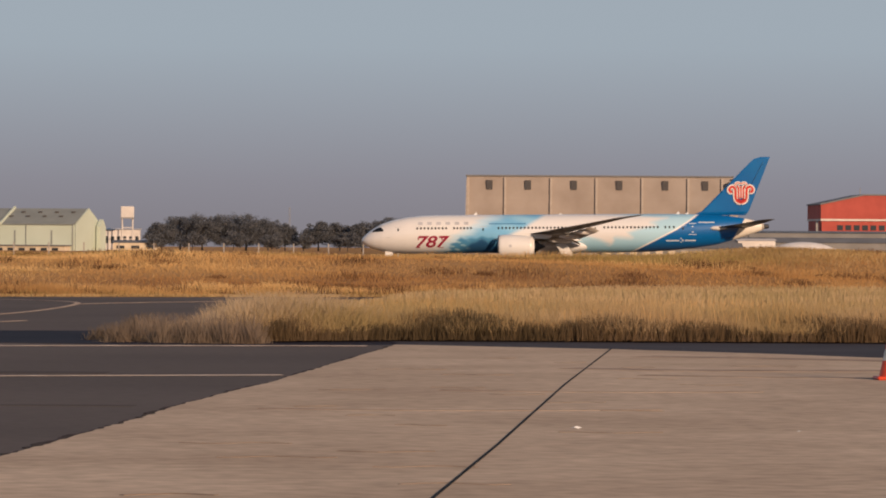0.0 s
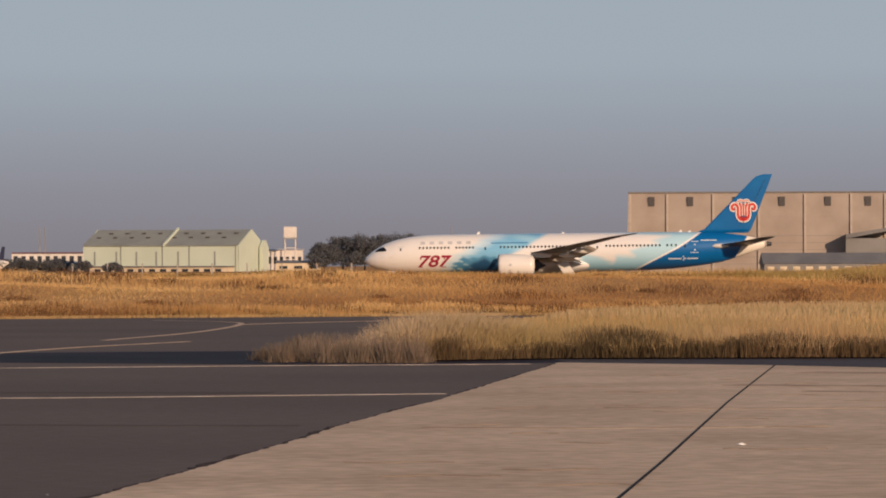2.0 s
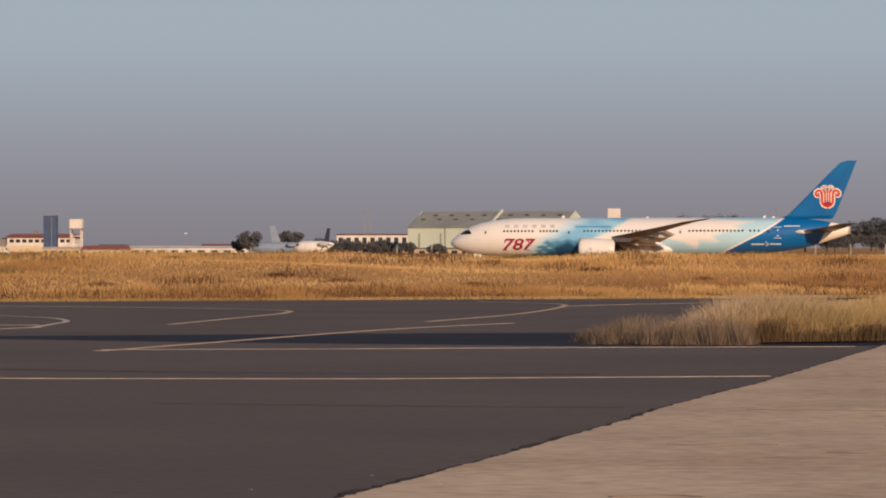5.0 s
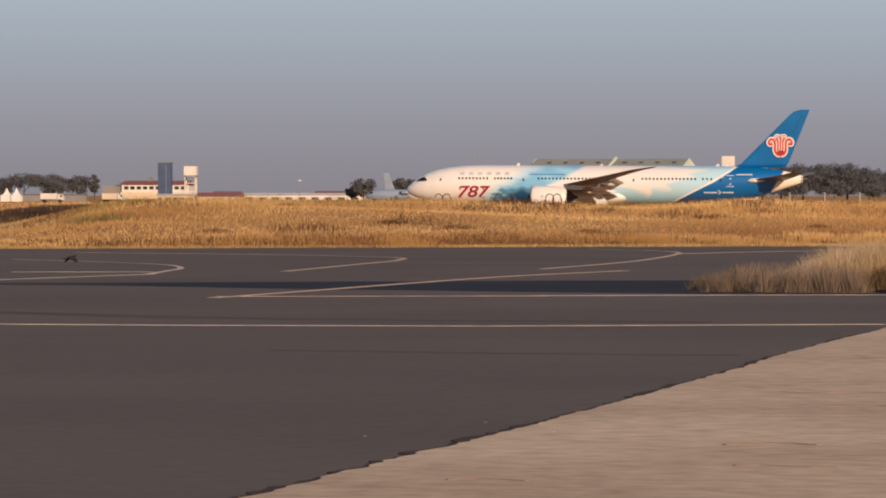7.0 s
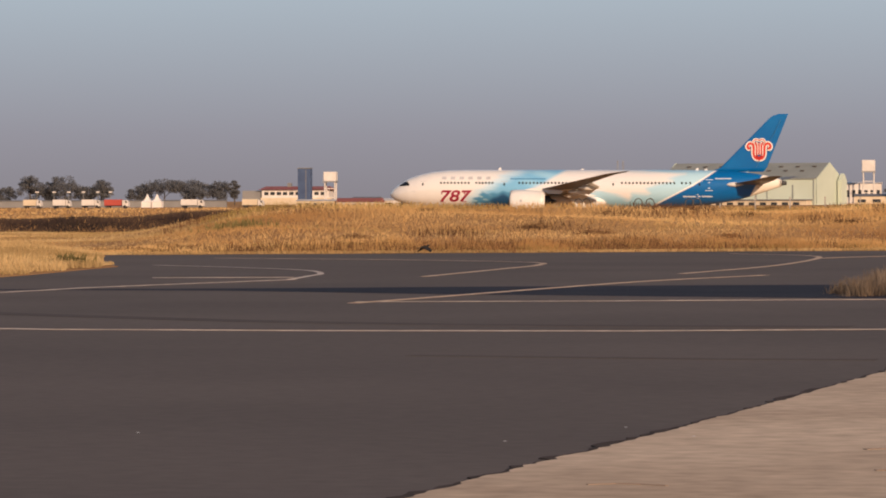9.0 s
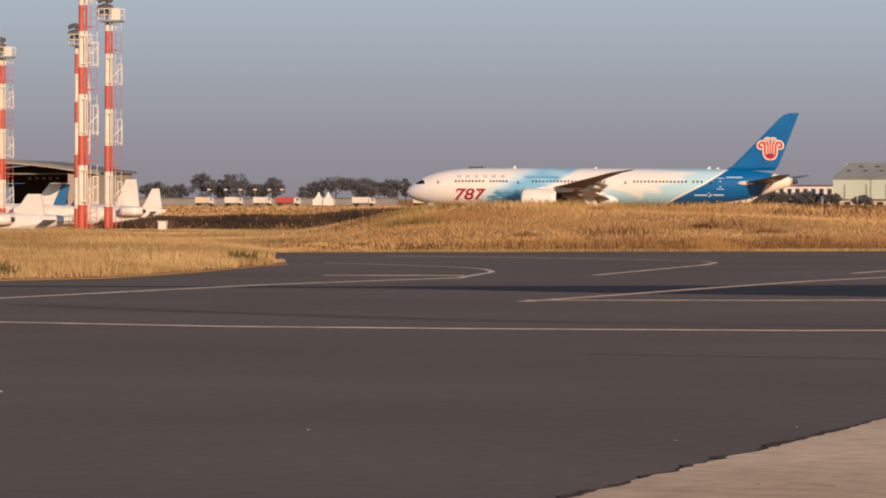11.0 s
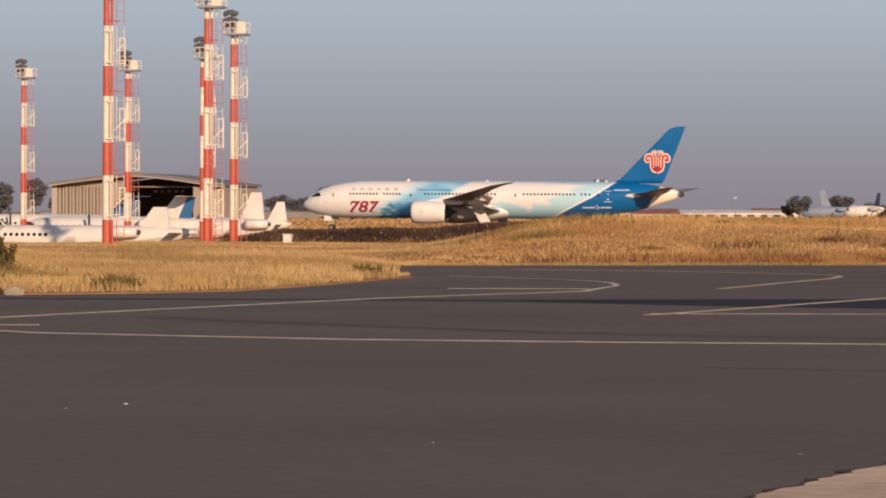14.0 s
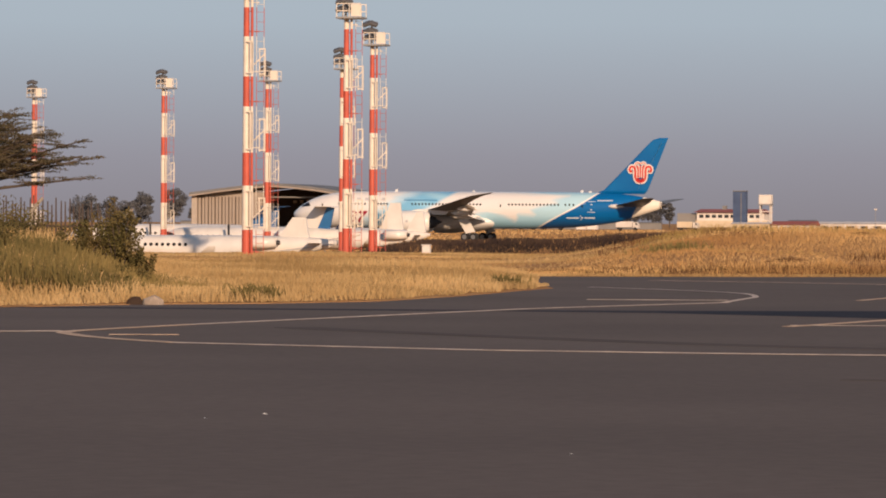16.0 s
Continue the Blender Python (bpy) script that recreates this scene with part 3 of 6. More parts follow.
def build_airliner():
    plane = thing("airliner", pose(*runway_point(29.94, 0.0, 0.07), 0, 0, -4.5), "white and blue twin-engine wide-body airliner taxiing on the runway", "airliner")
    # fuselage, skinned finely enough for its paint zones
    bm = bmesh.new()
    stations = sorted(set([0.0, 0.08, 0.25, 0.5] + [0.7 + 0.14 * i for i in range(442)] + [62.6]))
    n = 132
    rings = []
    for x in stations:
        top, low, wide = body_at(x)
        rings.append([(x, wide * math.sin(6.2832 * i / n), (top + low) / 2 + (top - low) / 2 * math.cos(6.2832 * i / n)) for i in range(n)])
    loft(bm, rings)
    fus = part("fuselage", bm, M_LIVERY, plane, "white fuselage with light blue plumes and deep blue tail", True)
    xyz = np.empty(len(fus.data.vertices) * 3)
    fus.data.vertices.foreach_get("co", xyz)
    xyz = xyz.reshape(-1, 3)
    paint = fus.data.color_attributes.new("livery", "FLOAT_COLOR", "POINT")
    paint.data.foreach_set("color", np.concatenate([livery(xyz[:, 0], xyz[:, 2]), np.ones((len(xyz), 1))], 1).ravel())
    # belly fairing
    bm = bmesh.new()
    loft(bm, [[(x, w * math.sin(6.2832 * i / 24), 3.15 + h * math.cos(6.2832 * i / 24)) for i in range(24)] for x, w, h in ((20.5, 1.5, 0.5), (23, 3.1, 1.3), (26, 3.55, 1.65), (31.5, 3.55, 1.65), (34, 2.95, 1.1), (36.2, 1.4, 0.5))])
    part("belly_fairing", bm, M_WHITE, plane, smooth=True)
    # wings
    for s in (-1, 1):
        root = part("wing_root", flat_wing(bmesh.new(), [(20.8, s * 2.2, 4.2, 11.6, 0.8), (25.3, s * 8.5, 4.85, 6.4, 0.5), (26.35, s * 9.95, 5.02, 5.8, 0.46)]), M_FLAP, plane, "white inner wing", True)
        wing = part("wing", flat_wing(bmesh.new(), [(26.35, s * 9.95, 5.02, 5.8, 0.45), (28.7, s * 13.2, 5.4, 4.5, 0.36), (35.4, s * 23, 6.55, 2.6, 0.22), (39.0, s * 27.6, 7.2, 1.9, 0.15), (41.4, s * 29.4, 7.5, 1.3, 0.10), (43.0, s * 30.1, 7.7, 0.35, 0.05)]), M_WINGGREY, plane, "grey swept wing", True)
        for y, lx, z, ln in ((6.5, 28.9, 4.0, 5.4), (11.5, 30.6, 4.55, 4.4), (16.5, 33.2, 5.2, 3.6)):
            bm = bmesh.new()
            ring_body(bm, [(0, 0.03), (ln * 0.2, 0.40), (ln * 0.6, 0.44), (ln, 0.03)], lx, s * y, z, 12)
            part("flap_fairing", bm, M_WHITE, wing, smooth=True)
        bm = flat_wing(bmesh.new(), [(31.6, s * 3.2, 4.35, 2.6, 0.32, 0.45), (31.3, s * 9.0, 4.85, 2.4, 0.28, 0.45)])
        part("inboard_flap", bm, M_FLAP, wing, smooth=True)
        bm = flat_wing(bmesh.new(), [(31.9, s * 10.4, 4.95, 1.9, 0.24, 0.45), (35.6, s * 18.5, 5.95, 1.3, 0.16, 0.45)])
        part("outboard_flap", bm, M_FLAP, wing, smooth=True)
        bm = flat_wing(bmesh.new(), [(20.6, s * 3.4, 4.15, 1.1, 0.3, -0.3), (23.9, s * 8.3, 4.5, 0.9, 0.22, -0.3)])
        part("leading_slat", bm, M_FLAP, wing, smooth=True)
        # engine
        eng = part("engine_nacelle", ring_body(bmesh.new(), [(0.45, 1.35), (0.1, 1.48), (0.0, 1.62), (0.12, 1.73), (0.7, 1.82), (1.8, 1.84), (3.4, 1.80), (4.9, 1.64), (5.6, 1.52), (5.55, 1.38), (4.5, 1.4)], 21.4, s * 9.75, 3.05), M_WHITE, plane, "white engine cowling", True)
        part("intake_lip", ring_body(bmesh.new(), [(0.14, 1.50), (-0.01, 1.56), (-0.03, 1.63), (0.02, 1.71), (0.16, 1.79)], 21.4, s * 9.75, 3.05), M_METAL, eng, smooth=True)
        bm = bmesh.new()
        tube(bm, (22.1, s * 9.75, 3.05), (22.2, s * 9.75, 3.05), 1.45, n=32)
        tube(bm, (21.5, s * 9.75, 3.05), (22.1, s * 9.75, 3.05), 0.04, 0.42, n=16)
        part("fan", bm, M_DARKMETAL, eng)
        part("exhaust_cone", ring_body(bmesh.new(), [(0, 1.15), (0.9, 1.0), (1.5, 0.8), (1.45, 0.6), (2.6, 0.05)], 26.1, s * 9.75, 3.05), M_DARKMETAL, eng, smooth=True)
        part("pylon", slab([(22.8, 4.7), (26.4, 4.3), (29.2, 4.2), (29.8, 4.7), (27.0, 5.05), (24.6, 5.1)], s * 9.75 - 0.22, s * 9.75 + 0.22), M_WHITE, plane)
        bm = bmesh.new()
        tube(bm, (23.3, s * 9.75 - 1.81, 3.15), (23.3, s * 9.75 - 1.86, 3.15), 0.22, n=14)
        part("cowl_marking", bm, M_LETTERGREY, eng)
        # tailplane
        part("tailplane", flat_wing(bmesh.new(), [(54.4, s * 0.9, 5.75, 5.4, 0.5), (58.4, s * 5.4, 6.35, 3.6, 0.3), (61.7, s * 9.4, 6.95, 2.0, 0.14), (63.0, s * 9.9, 7.05, 0.9, 0.06)]), M_WINGGREY, plane, "grey swept tailplane", True)
        part("tailplane_root", ring_body(bmesh.new(), [(0, 0.05), (0.5, 0.32), (1.4, 0.36), (2.6, 0.1)], 54.2, s * 1.8, 5.75, 14), M_WHITE, plane, smooth=True)
        # main gear
        x, y = 31.9, s * 4.9
        gear = part("main_gear_leg", tube(bmesh.new(), (x, y, 0.75), (x, y * 0.95, 3.0), 0.17, 0.2, n=10), M_METAL, plane)
        part("bogie_beam", tube(bmesh.new(), (x - 0.75, y, 0.68), (x + 0.75, y, 0.68), 0.12, n=8), M_METAL, gear)
        for dx in (-0.73, 0.73):
            for dy in (-0.42, 0.42):
                wheel(gear, x + dx, y + dy, 0.68, 0.68, 0.5)
        part("gear_door", slab([(30.2, 3.4), (31.9, 3.55), (33.1, 1.55), (31.5, 1.2)], y + s * 0.85 - 0.04, y + s * 0.85 + 0.04), M_WHITE, gear, "white open landing gear door")
    # nose gear
    gear = part("nose_gear_leg", tube(bmesh.new(), (4.9, 0, 0.5), (4.7, 0, 2.4), 0.11, n=10), M_METAL, plane)
    for dy in (-0.32, 0.32):
        wheel(gear, 4.9, dy, 0.5, 0.5, 0.34)
    for dy in (-0.55, 0.55):
        part("gear_door", boxed(3.7, 4.9, dy - 0.03, dy + 0.03, 1.55, 2.5, 0.02), M_WHITE, gear)
    # fin
    bm = bmesh.new()
    rings = []
    for lx, z, chord, thick in ((51.4, 7.75, 8.4, 0.62), (53.0, 8.4, 7.3, 0.72), (54.6, 10.0, 6.35, 0.66), (56.8, 12.2, 5.0, 0.52), (59.35, 14.8, 3.5, 0.36), (60.55, 16.0, 2.75, 0.26), (61.15, 16.5, 2.35, 0.16), (62.2, 16.8, 1.45, 0.05)):
        m = 12
        ks = [(1 - math.cos(math.pi * i / m)) / 2 for i in range(m + 1)]
        prof = [thick * 1.3 * (0.55 * math.sqrt(k) - 0.32 * k - 0.23 * k * k) * 2 for k in ks]
        rings.append([(lx + k * chord, h / 2 * 1.0, z) for k, h in zip(ks, prof)] + [(lx + k * chord, -h / 2, z) for k, h in list(zip(ks, prof))[-2:0:-1]])
    loft(bm, rings)
    fin = part("tail_fin", bm, M_DEEP, plane, "deep blue tail fin with a red and white flower emblem", True)
    for s in (-1, 1):
        emblem(fin, 59.1, 11.3, s)
    part("rudder_hinge", slab([(58.6, 8.4), (58.64, 8.4), (62.6, 16.0), (62.56, 16.0)], -0.22, 0.22), M_MIDBLUE, fin)
    # cabin windows on both sides, one mesh
    bm = boxed(-0.15, 0.15, -0.04, 0.04, -0.27, 0.27, 0.08)
    first = part("cabin_window", bm, M_GLASS, plane)
    spots = [8.8 + 0.56 * i for i in range(9)] + [14.5 + 0.52 * i for i in range(6)] + [21.4 + 0.58 * i for i in range(21)] + [37.8 + 0.59 * i for i in range(15)] + [47.25 + 0.65 * i for i in range(3)]
    k = 0
    for s in (-1, 1):
        for x in spots:
            m = pose(x, s * (skin_y(x, 5.85) - 0.02), 5.85, 0 if s < 0 else 0)
            if k == 0:
                first.matrix_basis = m
            else:
                shared("cabin_window", first.data, plane, m)
            k += 1
    # doors as outlined panels
    for s in (-1, 1):
        for x in (5.8, 19.0, 36.4, 50.0):
            for name, a, b, c, d in (("door_seam", x - 0.55, x - 0.50, 4.0, 6.2), ("door_seam", x + 0.50, x + 0.55, 4.0, 6.2), ("door_seam", x - 0.5, x + 0.5, 6.15, 6.2)):
                bar_on_skin(plane, name, a, b, c, d, M_LETTER if x > 40 else M_LETTERGREY, 0.012, s)
            bar_on_skin(plane, "door_window", x - 0.12, x + 0.12, 5.55, 5.95, M_GLASS, 0.015, s)
        bar_on_skin(plane, "registration_bar", 52.4, 54.9, 6.58, 6.74, M_LETTER, 0.02, s)
        bar_on_skin(plane, "lettering_bar", 47.4, 49.4, 3.74, 3.94, M_LETTER, 0.02, s)
        bar_on_skin(plane, "lettering_bar", 50.3, 52.0, 3.76, 3.96, M_LETTER, 0.02, s)
        bar_on_skin(plane, "crest_bar", 49.6, 49.8, 3.55, 4.25, M_LETTER, 0.02, s)
        bar_on_skin(plane, "crest_bar", 49.8, 50.1, 3.75, 4.0, M_LETTER, 0.02, s)
        for x0, x1, z0, z1 in ((50.85, 50.95, 4.75, 6.55), (52.0, 52.1, 4.75, 6.55), (50.95, 52.0, 4.75, 4.85), (50.95, 52.0, 6.45, 6.55), (51.35, 51.65, 5.1, 6.1)):
            bar_on_skin(plane, "frame_bar", x0, x1, z0, z1, M_LETTER, 0.02, s)
        for i in range(6):
            bar_on_skin(plane, "lettering_bar", 8.9 + 1.42 * i, 9.6 + 1.42 * i, 6.5, 6.95, M_LETTERGREY, 0.02, s)
        bar_on_skin(plane, "lettering_bar", 19.9, 25.6, 6.52, 6.68, M_MIDBLUE, 0.02, s)
        bar_on_skin(plane, "nose_seam", 3.0, 4.6, 4.55, 4.60, M_LETTERGREY, 0.015, s)
    digits(plane, "787", 8.55, 2.95, 1.85, 5.3, M_RED)
    for x0, x1, z0, z1 in ((8.85, 9.05, 4.15, 4.6), (12.52, 12.72, 4.15, 4.6), (8.5, 9.2, 2.93, 3.02), (12.2, 12.85, 2.93, 3.02)):
        bar_on_skin(plane, "numeral_serif", x0, x1, z0, z1, M_RED, 0.03, -1)
    # cockpit glazing
    for s in (-1, 1):
        bm = bmesh.new()
        grid = []
        for i in range(10):
            x = 1.75 + 1.75 * i / 9
            low, high = 5.42 + 0.10 * i / 9, min(np.interp(x, [1.75, 2.6, 3.1, 3.5], [5.62, 6.12, 6.15, 5.75]), body_at(x)[0] - 0.1)
            grid.append([bm.verts.new((x, s * (skin_y(x, low + (high - low) * k / 4) + 0.03), low + (high - low) * k / 4)) for k in range(5)])
        for a, c in zip(grid, grid[1:]):
            for k in range(4):
                bm.faces.new((a[k], a[k + 1], c[k + 1], c[k]))
        part("cockpit_window", bm, M_GLASS, plane)
    # aerials and beacons on the crown
    for x, h in ((17.7, 0.40), (30.9, 0.22), (49.2, 0.34), (50.6, 0.22)):
        part("crown_aerial", slab([(x - 0.25, 7.92), (x + 0.35, 7.92), (x + 0.3, 8.0 + h), (x + 0.05, 8.0 + h)], -0.06, 0.06), M_BEACON, plane)
    bm = ring_body(bmesh.new(), [(0, 0.62), (0.02, 0.40), (0.6, 0.34), (0.9, 0.30), (0.88, 0.2)], 62.5, 0, 5.98, 16)
    part("tail_exhaust", bm, M_DARKMETAL, plane, smooth=True)
    return plane


airliner = build_airliner()

# ---- grass ----
def dry_grass(name, colour, second, third, scale):
    """Straw: three tints in patches, each blade a little different."""
    m = material(name, colour, 0.9, second=second, scale=scale, spread=(0.42, 0.58), grain=6.0, islands=0.07, gloss=0.1)
    n, l = m.node_tree.nodes, m.node_tree.links
    hsv = next(k for k in n if k.type == "HUE_SAT")
    co, tex, mix, rng = n.new("ShaderNodeTexCoord"), n.new("ShaderNodeTexNoise"), n.new("ShaderNodeMix"), n.new("ShaderNodeMapRange")
    tex.inputs["Scale"].default_value, tex.inputs["Detail"].default_value = scale * 0.37, 4
    l.new(co.outputs["Object"], tex.inputs["Vector"])
    rng.inputs["From Min"].default_value, rng.inputs["From Max"].default_value = 0.44, 0.62
    l.new(tex.outputs[0], rng.inputs["Value"])
    mix.data_type = "RGBA"
    ramp = next(k for k in n if k.type == "VALTORGB")
    l.new(rng.outputs[0], mix.inputs[0])
    l.new(ramp.outputs[0], mix.inputs[6])
    mix.inputs[7].default_value = (*third, 1)
    # the canopy as a whole turns upwards, single blades differ from it
    geo, keep_n, add_n = n.new("ShaderNodeNewGeometry"), n.new("ShaderNodeVectorMath"), n.new("ShaderNodeVectorMath")
    keep_n.operation, add_n.operation = "SCALE", "ADD"
    keep_n.inputs["Scale"].default_value = 0.42
    add_n.inputs[1].default_value = (0.16, -0.22, 0.5)
    l.new(geo.outputs["Normal"], keep_n.inputs[0])
    l.new(keep_n.outputs[0], add_n.inputs[0])
    l.new(add_n.outputs[0], n["Principled BSDF"].inputs["Normal"])
    # thin blades let part of the light through
    thin, both = n.new("ShaderNodeBsdfTranslucent"), n.new("ShaderNodeMixShader")
    both.inputs[0].default_value = 0.48
    l.new(hsv.outputs[0], thin.inputs[0])
    l.new(n["Principled BSDF"].outputs[0], both.inputs[1])
    l.new(thin.outputs[0], both.inputs[2])
    l.new(both.outputs[0], n["Material Output"].inputs[0])
    l.new(mix.outputs[2], hsv.inputs["Color"])
    return m


M_GRASS = dry_grass("dry_golden_grass", (0.86, 0.57, 0.25), (0.68, 0.41, 0.165), (0.50, 0.28, 0.11), 0.13)
M_GRASS_NEAR = dry_grass("tall_straw_grass", (0.66, 0.48, 0.27), (0.55, 0.375, 0.195), (0.46, 0.34, 0.155), 0.45)
M_GRASS_PALE = dry_grass("pale_yellow_grass", (0.74, 0.52, 0.25), (0.58, 0.39, 0.175), (0.42, 0.28, 0.12), 0.25)
M_GRASS_GREY = dry_grass("grey_weed_tufts", (0.36, 0.28, 0.21), (0.27, 0.20, 0.145), (0.20, 0.15, 0.105), 0.8)
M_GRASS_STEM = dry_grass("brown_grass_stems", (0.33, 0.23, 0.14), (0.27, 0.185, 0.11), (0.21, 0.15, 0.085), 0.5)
M_GRASS_PLUME = dry_grass("pale_plume_grass", (0.74, 0.57, 0.38), (0.60, 0.45, 0.28), (0.48, 0.35, 0.21), 0.8)
M_GRASS_BROWN = dry_grass("withered_brown_grass", (0.25, 0.125, 0.058), (0.18, 0.092, 0.045), (0.13, 0.07, 0.036), 0.4)
M_GRASS_RED = dry_grass("short_rusty_grass", (0.58, 0.315, 0.115), (0.46, 0.225, 0.08), (0.66, 0.39, 0.155), 0.10)
M_GRASS_OLIVE = dry_grass("olive_straw", (0.47, 0.34, 0.12), (0.36, 0.25, 0.085), (0.58, 0.38, 0.14), 0.2)
M_SEED = dry_grass("pale_seed_heads", (0.80, 0.53, 0.24), (0.70, 0.44, 0.18), (0.58, 0.36, 0.14), 0.5)
# brown stems, coloured darker to stand for the straw's own shade low down
M_GRASS_BASE = dry_grass("brown_shaded_grass_stems", (0.22, 0.15, 0.085), (0.16, 0.11, 0.06), (0.12, 0.09, 0.05), 0.6)
M_GRASS_GREEN = dry_grass("half_green_grass", (0.40, 0.30, 0.115), (0.28, 0.21, 0.08), (0.17, 0.14, 0.055), 0.35)
M_BURNT = dry_grass("burnt_scrub", (0.085, 0.058, 0.048), (0.13, 0.085, 0.06), (0.05, 0.038, 0.034), 0.3)
rng_np = np.random.default_rng(7)


def blades(name, x, y, z, h, w, mat, label, lean=0.45, category="grass", stem=None, plain=False):
    """One object of many blades: each a bent strip of two quads, or a leaning one of one quad."""
    n = len(x)
    a = rng_np.uniform(0, math.tau, n)
    b = rng_np.uniform(0, math.tau, n)
    k = rng_np.uniform(0.2, 1.0, n) * lean * h
    dx, dy = np.cos(a) * w / 2, np.sin(a) * w / 2
    lx, ly = np.cos(b) * k, np.sin(b) * k
    levels = ((0.0, 1.0, 0.0), (1.0, 0.4, 1.0)) if plain else ((0.0, 1.0, 0.0), (0.55, 0.9, 0.35), (1.0, 0.25, 1.0))
    co = np.empty((n, 2 * len(levels), 3))
    for i, (up, wide, bend) in enumerate(levels):
        for j, s in enumerate((-1, 1)):
            co[:, 2 * i + j, 0] = x + lx * bend + s * dx * wide
            co[:, 2 * i + j, 1] = y + ly * bend + s * dy * wide
            co[:, 2 * i + j, 2] = z + h * up
    base = np.arange(n)[:, None] * 2 * len(levels)
    faces = np.concatenate([base + np.array([[2 * i, 2 * i + 1, 2 * i + 3, 2 * i + 2]]) for i in range(len(levels) - 1)])
    me = mesh_from(name, co.reshape(-1, 3), faces, mat)
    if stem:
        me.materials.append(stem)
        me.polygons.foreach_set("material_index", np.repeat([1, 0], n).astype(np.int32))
    return tagged(new(name, me), label, category, kind="stuff")


def scatter(n, y0, y1, az0, az1):
    """Points spread evenly over a stretch of the plan, between two bearings from the origin."""
    r = np.sqrt(rng_np.uniform(y0 ** 2, y1 ** 2, n))
    t = np.tan(np.radians(rng_np.uniform(az0, az1, n)))
    return r * t, r


def patches(x, y, s, seed):
    return 0.5 + 0.5 * wave(x, y, s, seed)


# verge in front of the taxiway's far branch: raised soil and tall straw
def verge_left_end(y):
    return np.interp(y, [74.4, 76, 80, 90, 113, 129, 141, 160], [-2.2, -1.9, -1.2, 0.1, 1.4, 3.4, 6.5, 12.0])


ys = list(np.linspace(74.8, 156, 40))
verge = [(float(verge_left_end(y)) + 0.15 * math.sin(3 * y), y) for y in ys]
tagged(part("verge", prism([(60, 77.6), (60, 170), (13, 160)] + verge[::-1] + [(3.2, 76.4), (12, 76.6)], -0.1, 0.009), M_SOIL_GREY), "dry soil strip under tall straw beside the taxiway", "verge", kind="structure")
n = 62000
x = rng_np.uniform(-2.2, 15, n)
front = np.interp(x, [-2.1, 0.6, 3.2], [74.4, 74.4, 76.1])
y = front + (81.7 - front) * rng_np.uniform(0, 1, n) ** 1.3
keep = (x > verge_left_end(y) + 0.1) & (rng_np.uniform(0, 1, n) < 0.10 + 0.90 * step(x, -1.3, 1.5)) & (y > front + 0.1 + 0.25 * np.sin(x * 2.3) + 0.15 * np.sin(x * 7.1))
x, y = x[keep], y[keep]
h = (0.12 + 0.56 * step(x, -1.2, 0.8)) * rng_np.uniform(0.55, 1.1, len(x)) * (0.66 + 0.34 * step(y - front[keep], 0.0, 1.2)) * (0.88 + 0.22 * wave(x, y, 0.9, 0.3))
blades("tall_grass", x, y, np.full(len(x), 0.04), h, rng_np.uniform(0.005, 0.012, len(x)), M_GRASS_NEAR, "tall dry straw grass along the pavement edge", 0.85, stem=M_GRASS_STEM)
n = 6000
x = rng_np.uniform(-1.0, 3.6, n)
y = np.interp(x, [-2.1, 0.6, 3.2], [75.2, 75.2, 77.2]) + rng_np.uniform(0, 5, n)
h = (1 - 0.5 * step(x, 1.5, 3.6)) * (0.22 + 0.54 * step(x, -0.9, 0.7)) * rng_np.uniform(0.75, 1.15, n)
blades("plume_grass", x, y, np.full(n, 0.04), h, rng_np.uniform(0.007, 0.016, n), M_GRASS_PLUME, "pale feathery plume grass at the end of the verge", 0.8)
n = 9000
tx, ty = -2.3 + 3.0 * rng_np.uniform(0, 1, 60) ** 0.8, 73.8 + 3.0 * rng_np.uniform(0, 1, 60)
which = rng_np.integers(0, 60, n)
x, y = tx[which] + rng_np.normal(0, 0.13, n), np.maximum(ty[which] + rng_np.normal(0, 0.2, n), 73.6)
blades("low_grass", x, y, np.full(n, 0.005), rng_np.uniform(0.10, 0.55, n) * (0.45 + 0.55 * step(x, -2.4, -1.2)) * np.exp(-((x - tx[which]) / 0.22) ** 2), rng_np.uniform(0.006, 0.014, n), M_GRASS_GREY, "thin grey-brown grass tufts on bare soil", 0.7, plain=True)
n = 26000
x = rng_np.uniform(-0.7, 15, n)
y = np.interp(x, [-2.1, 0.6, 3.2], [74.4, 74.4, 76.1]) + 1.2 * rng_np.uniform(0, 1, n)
blades("grass_stems", x, y, np.full(n, 0.03), (0.10 + 0.27 * step(x, -0.5, 1.8)) * (0.8 + 0.5 * wave(x, y, 0.6, 1.0)) * rng_np.uniform(0.4, 1.3, n), rng_np.uniform(0.008, 0.018, n), M_GRASS_BASE, "matted brown stems at the foot of the straw, darkened as in shade", 0.4, plain=True)
n = 60000
x, y = scatter(n, 81, 158, -2, 10.5)
keep = (x > verge_left_end(y) + 0.2)
x, y = x[keep], y[keep]
h = (0.08 + 0.42 * step(x - verge_left_end(y), 1.0, 4.0)) * rng_np.uniform(0.6, 1.15, len(x)) * (1 - 0.35 * step(y, 100, 150))
blades("verge_grass", x, y, np.full(len(x), 0.04), h, rng_np.uniform(0.02, 0.04, len(x)), M_GRASS_NEAR, "dry straw grass covering the verge", 0.3, plain=True)

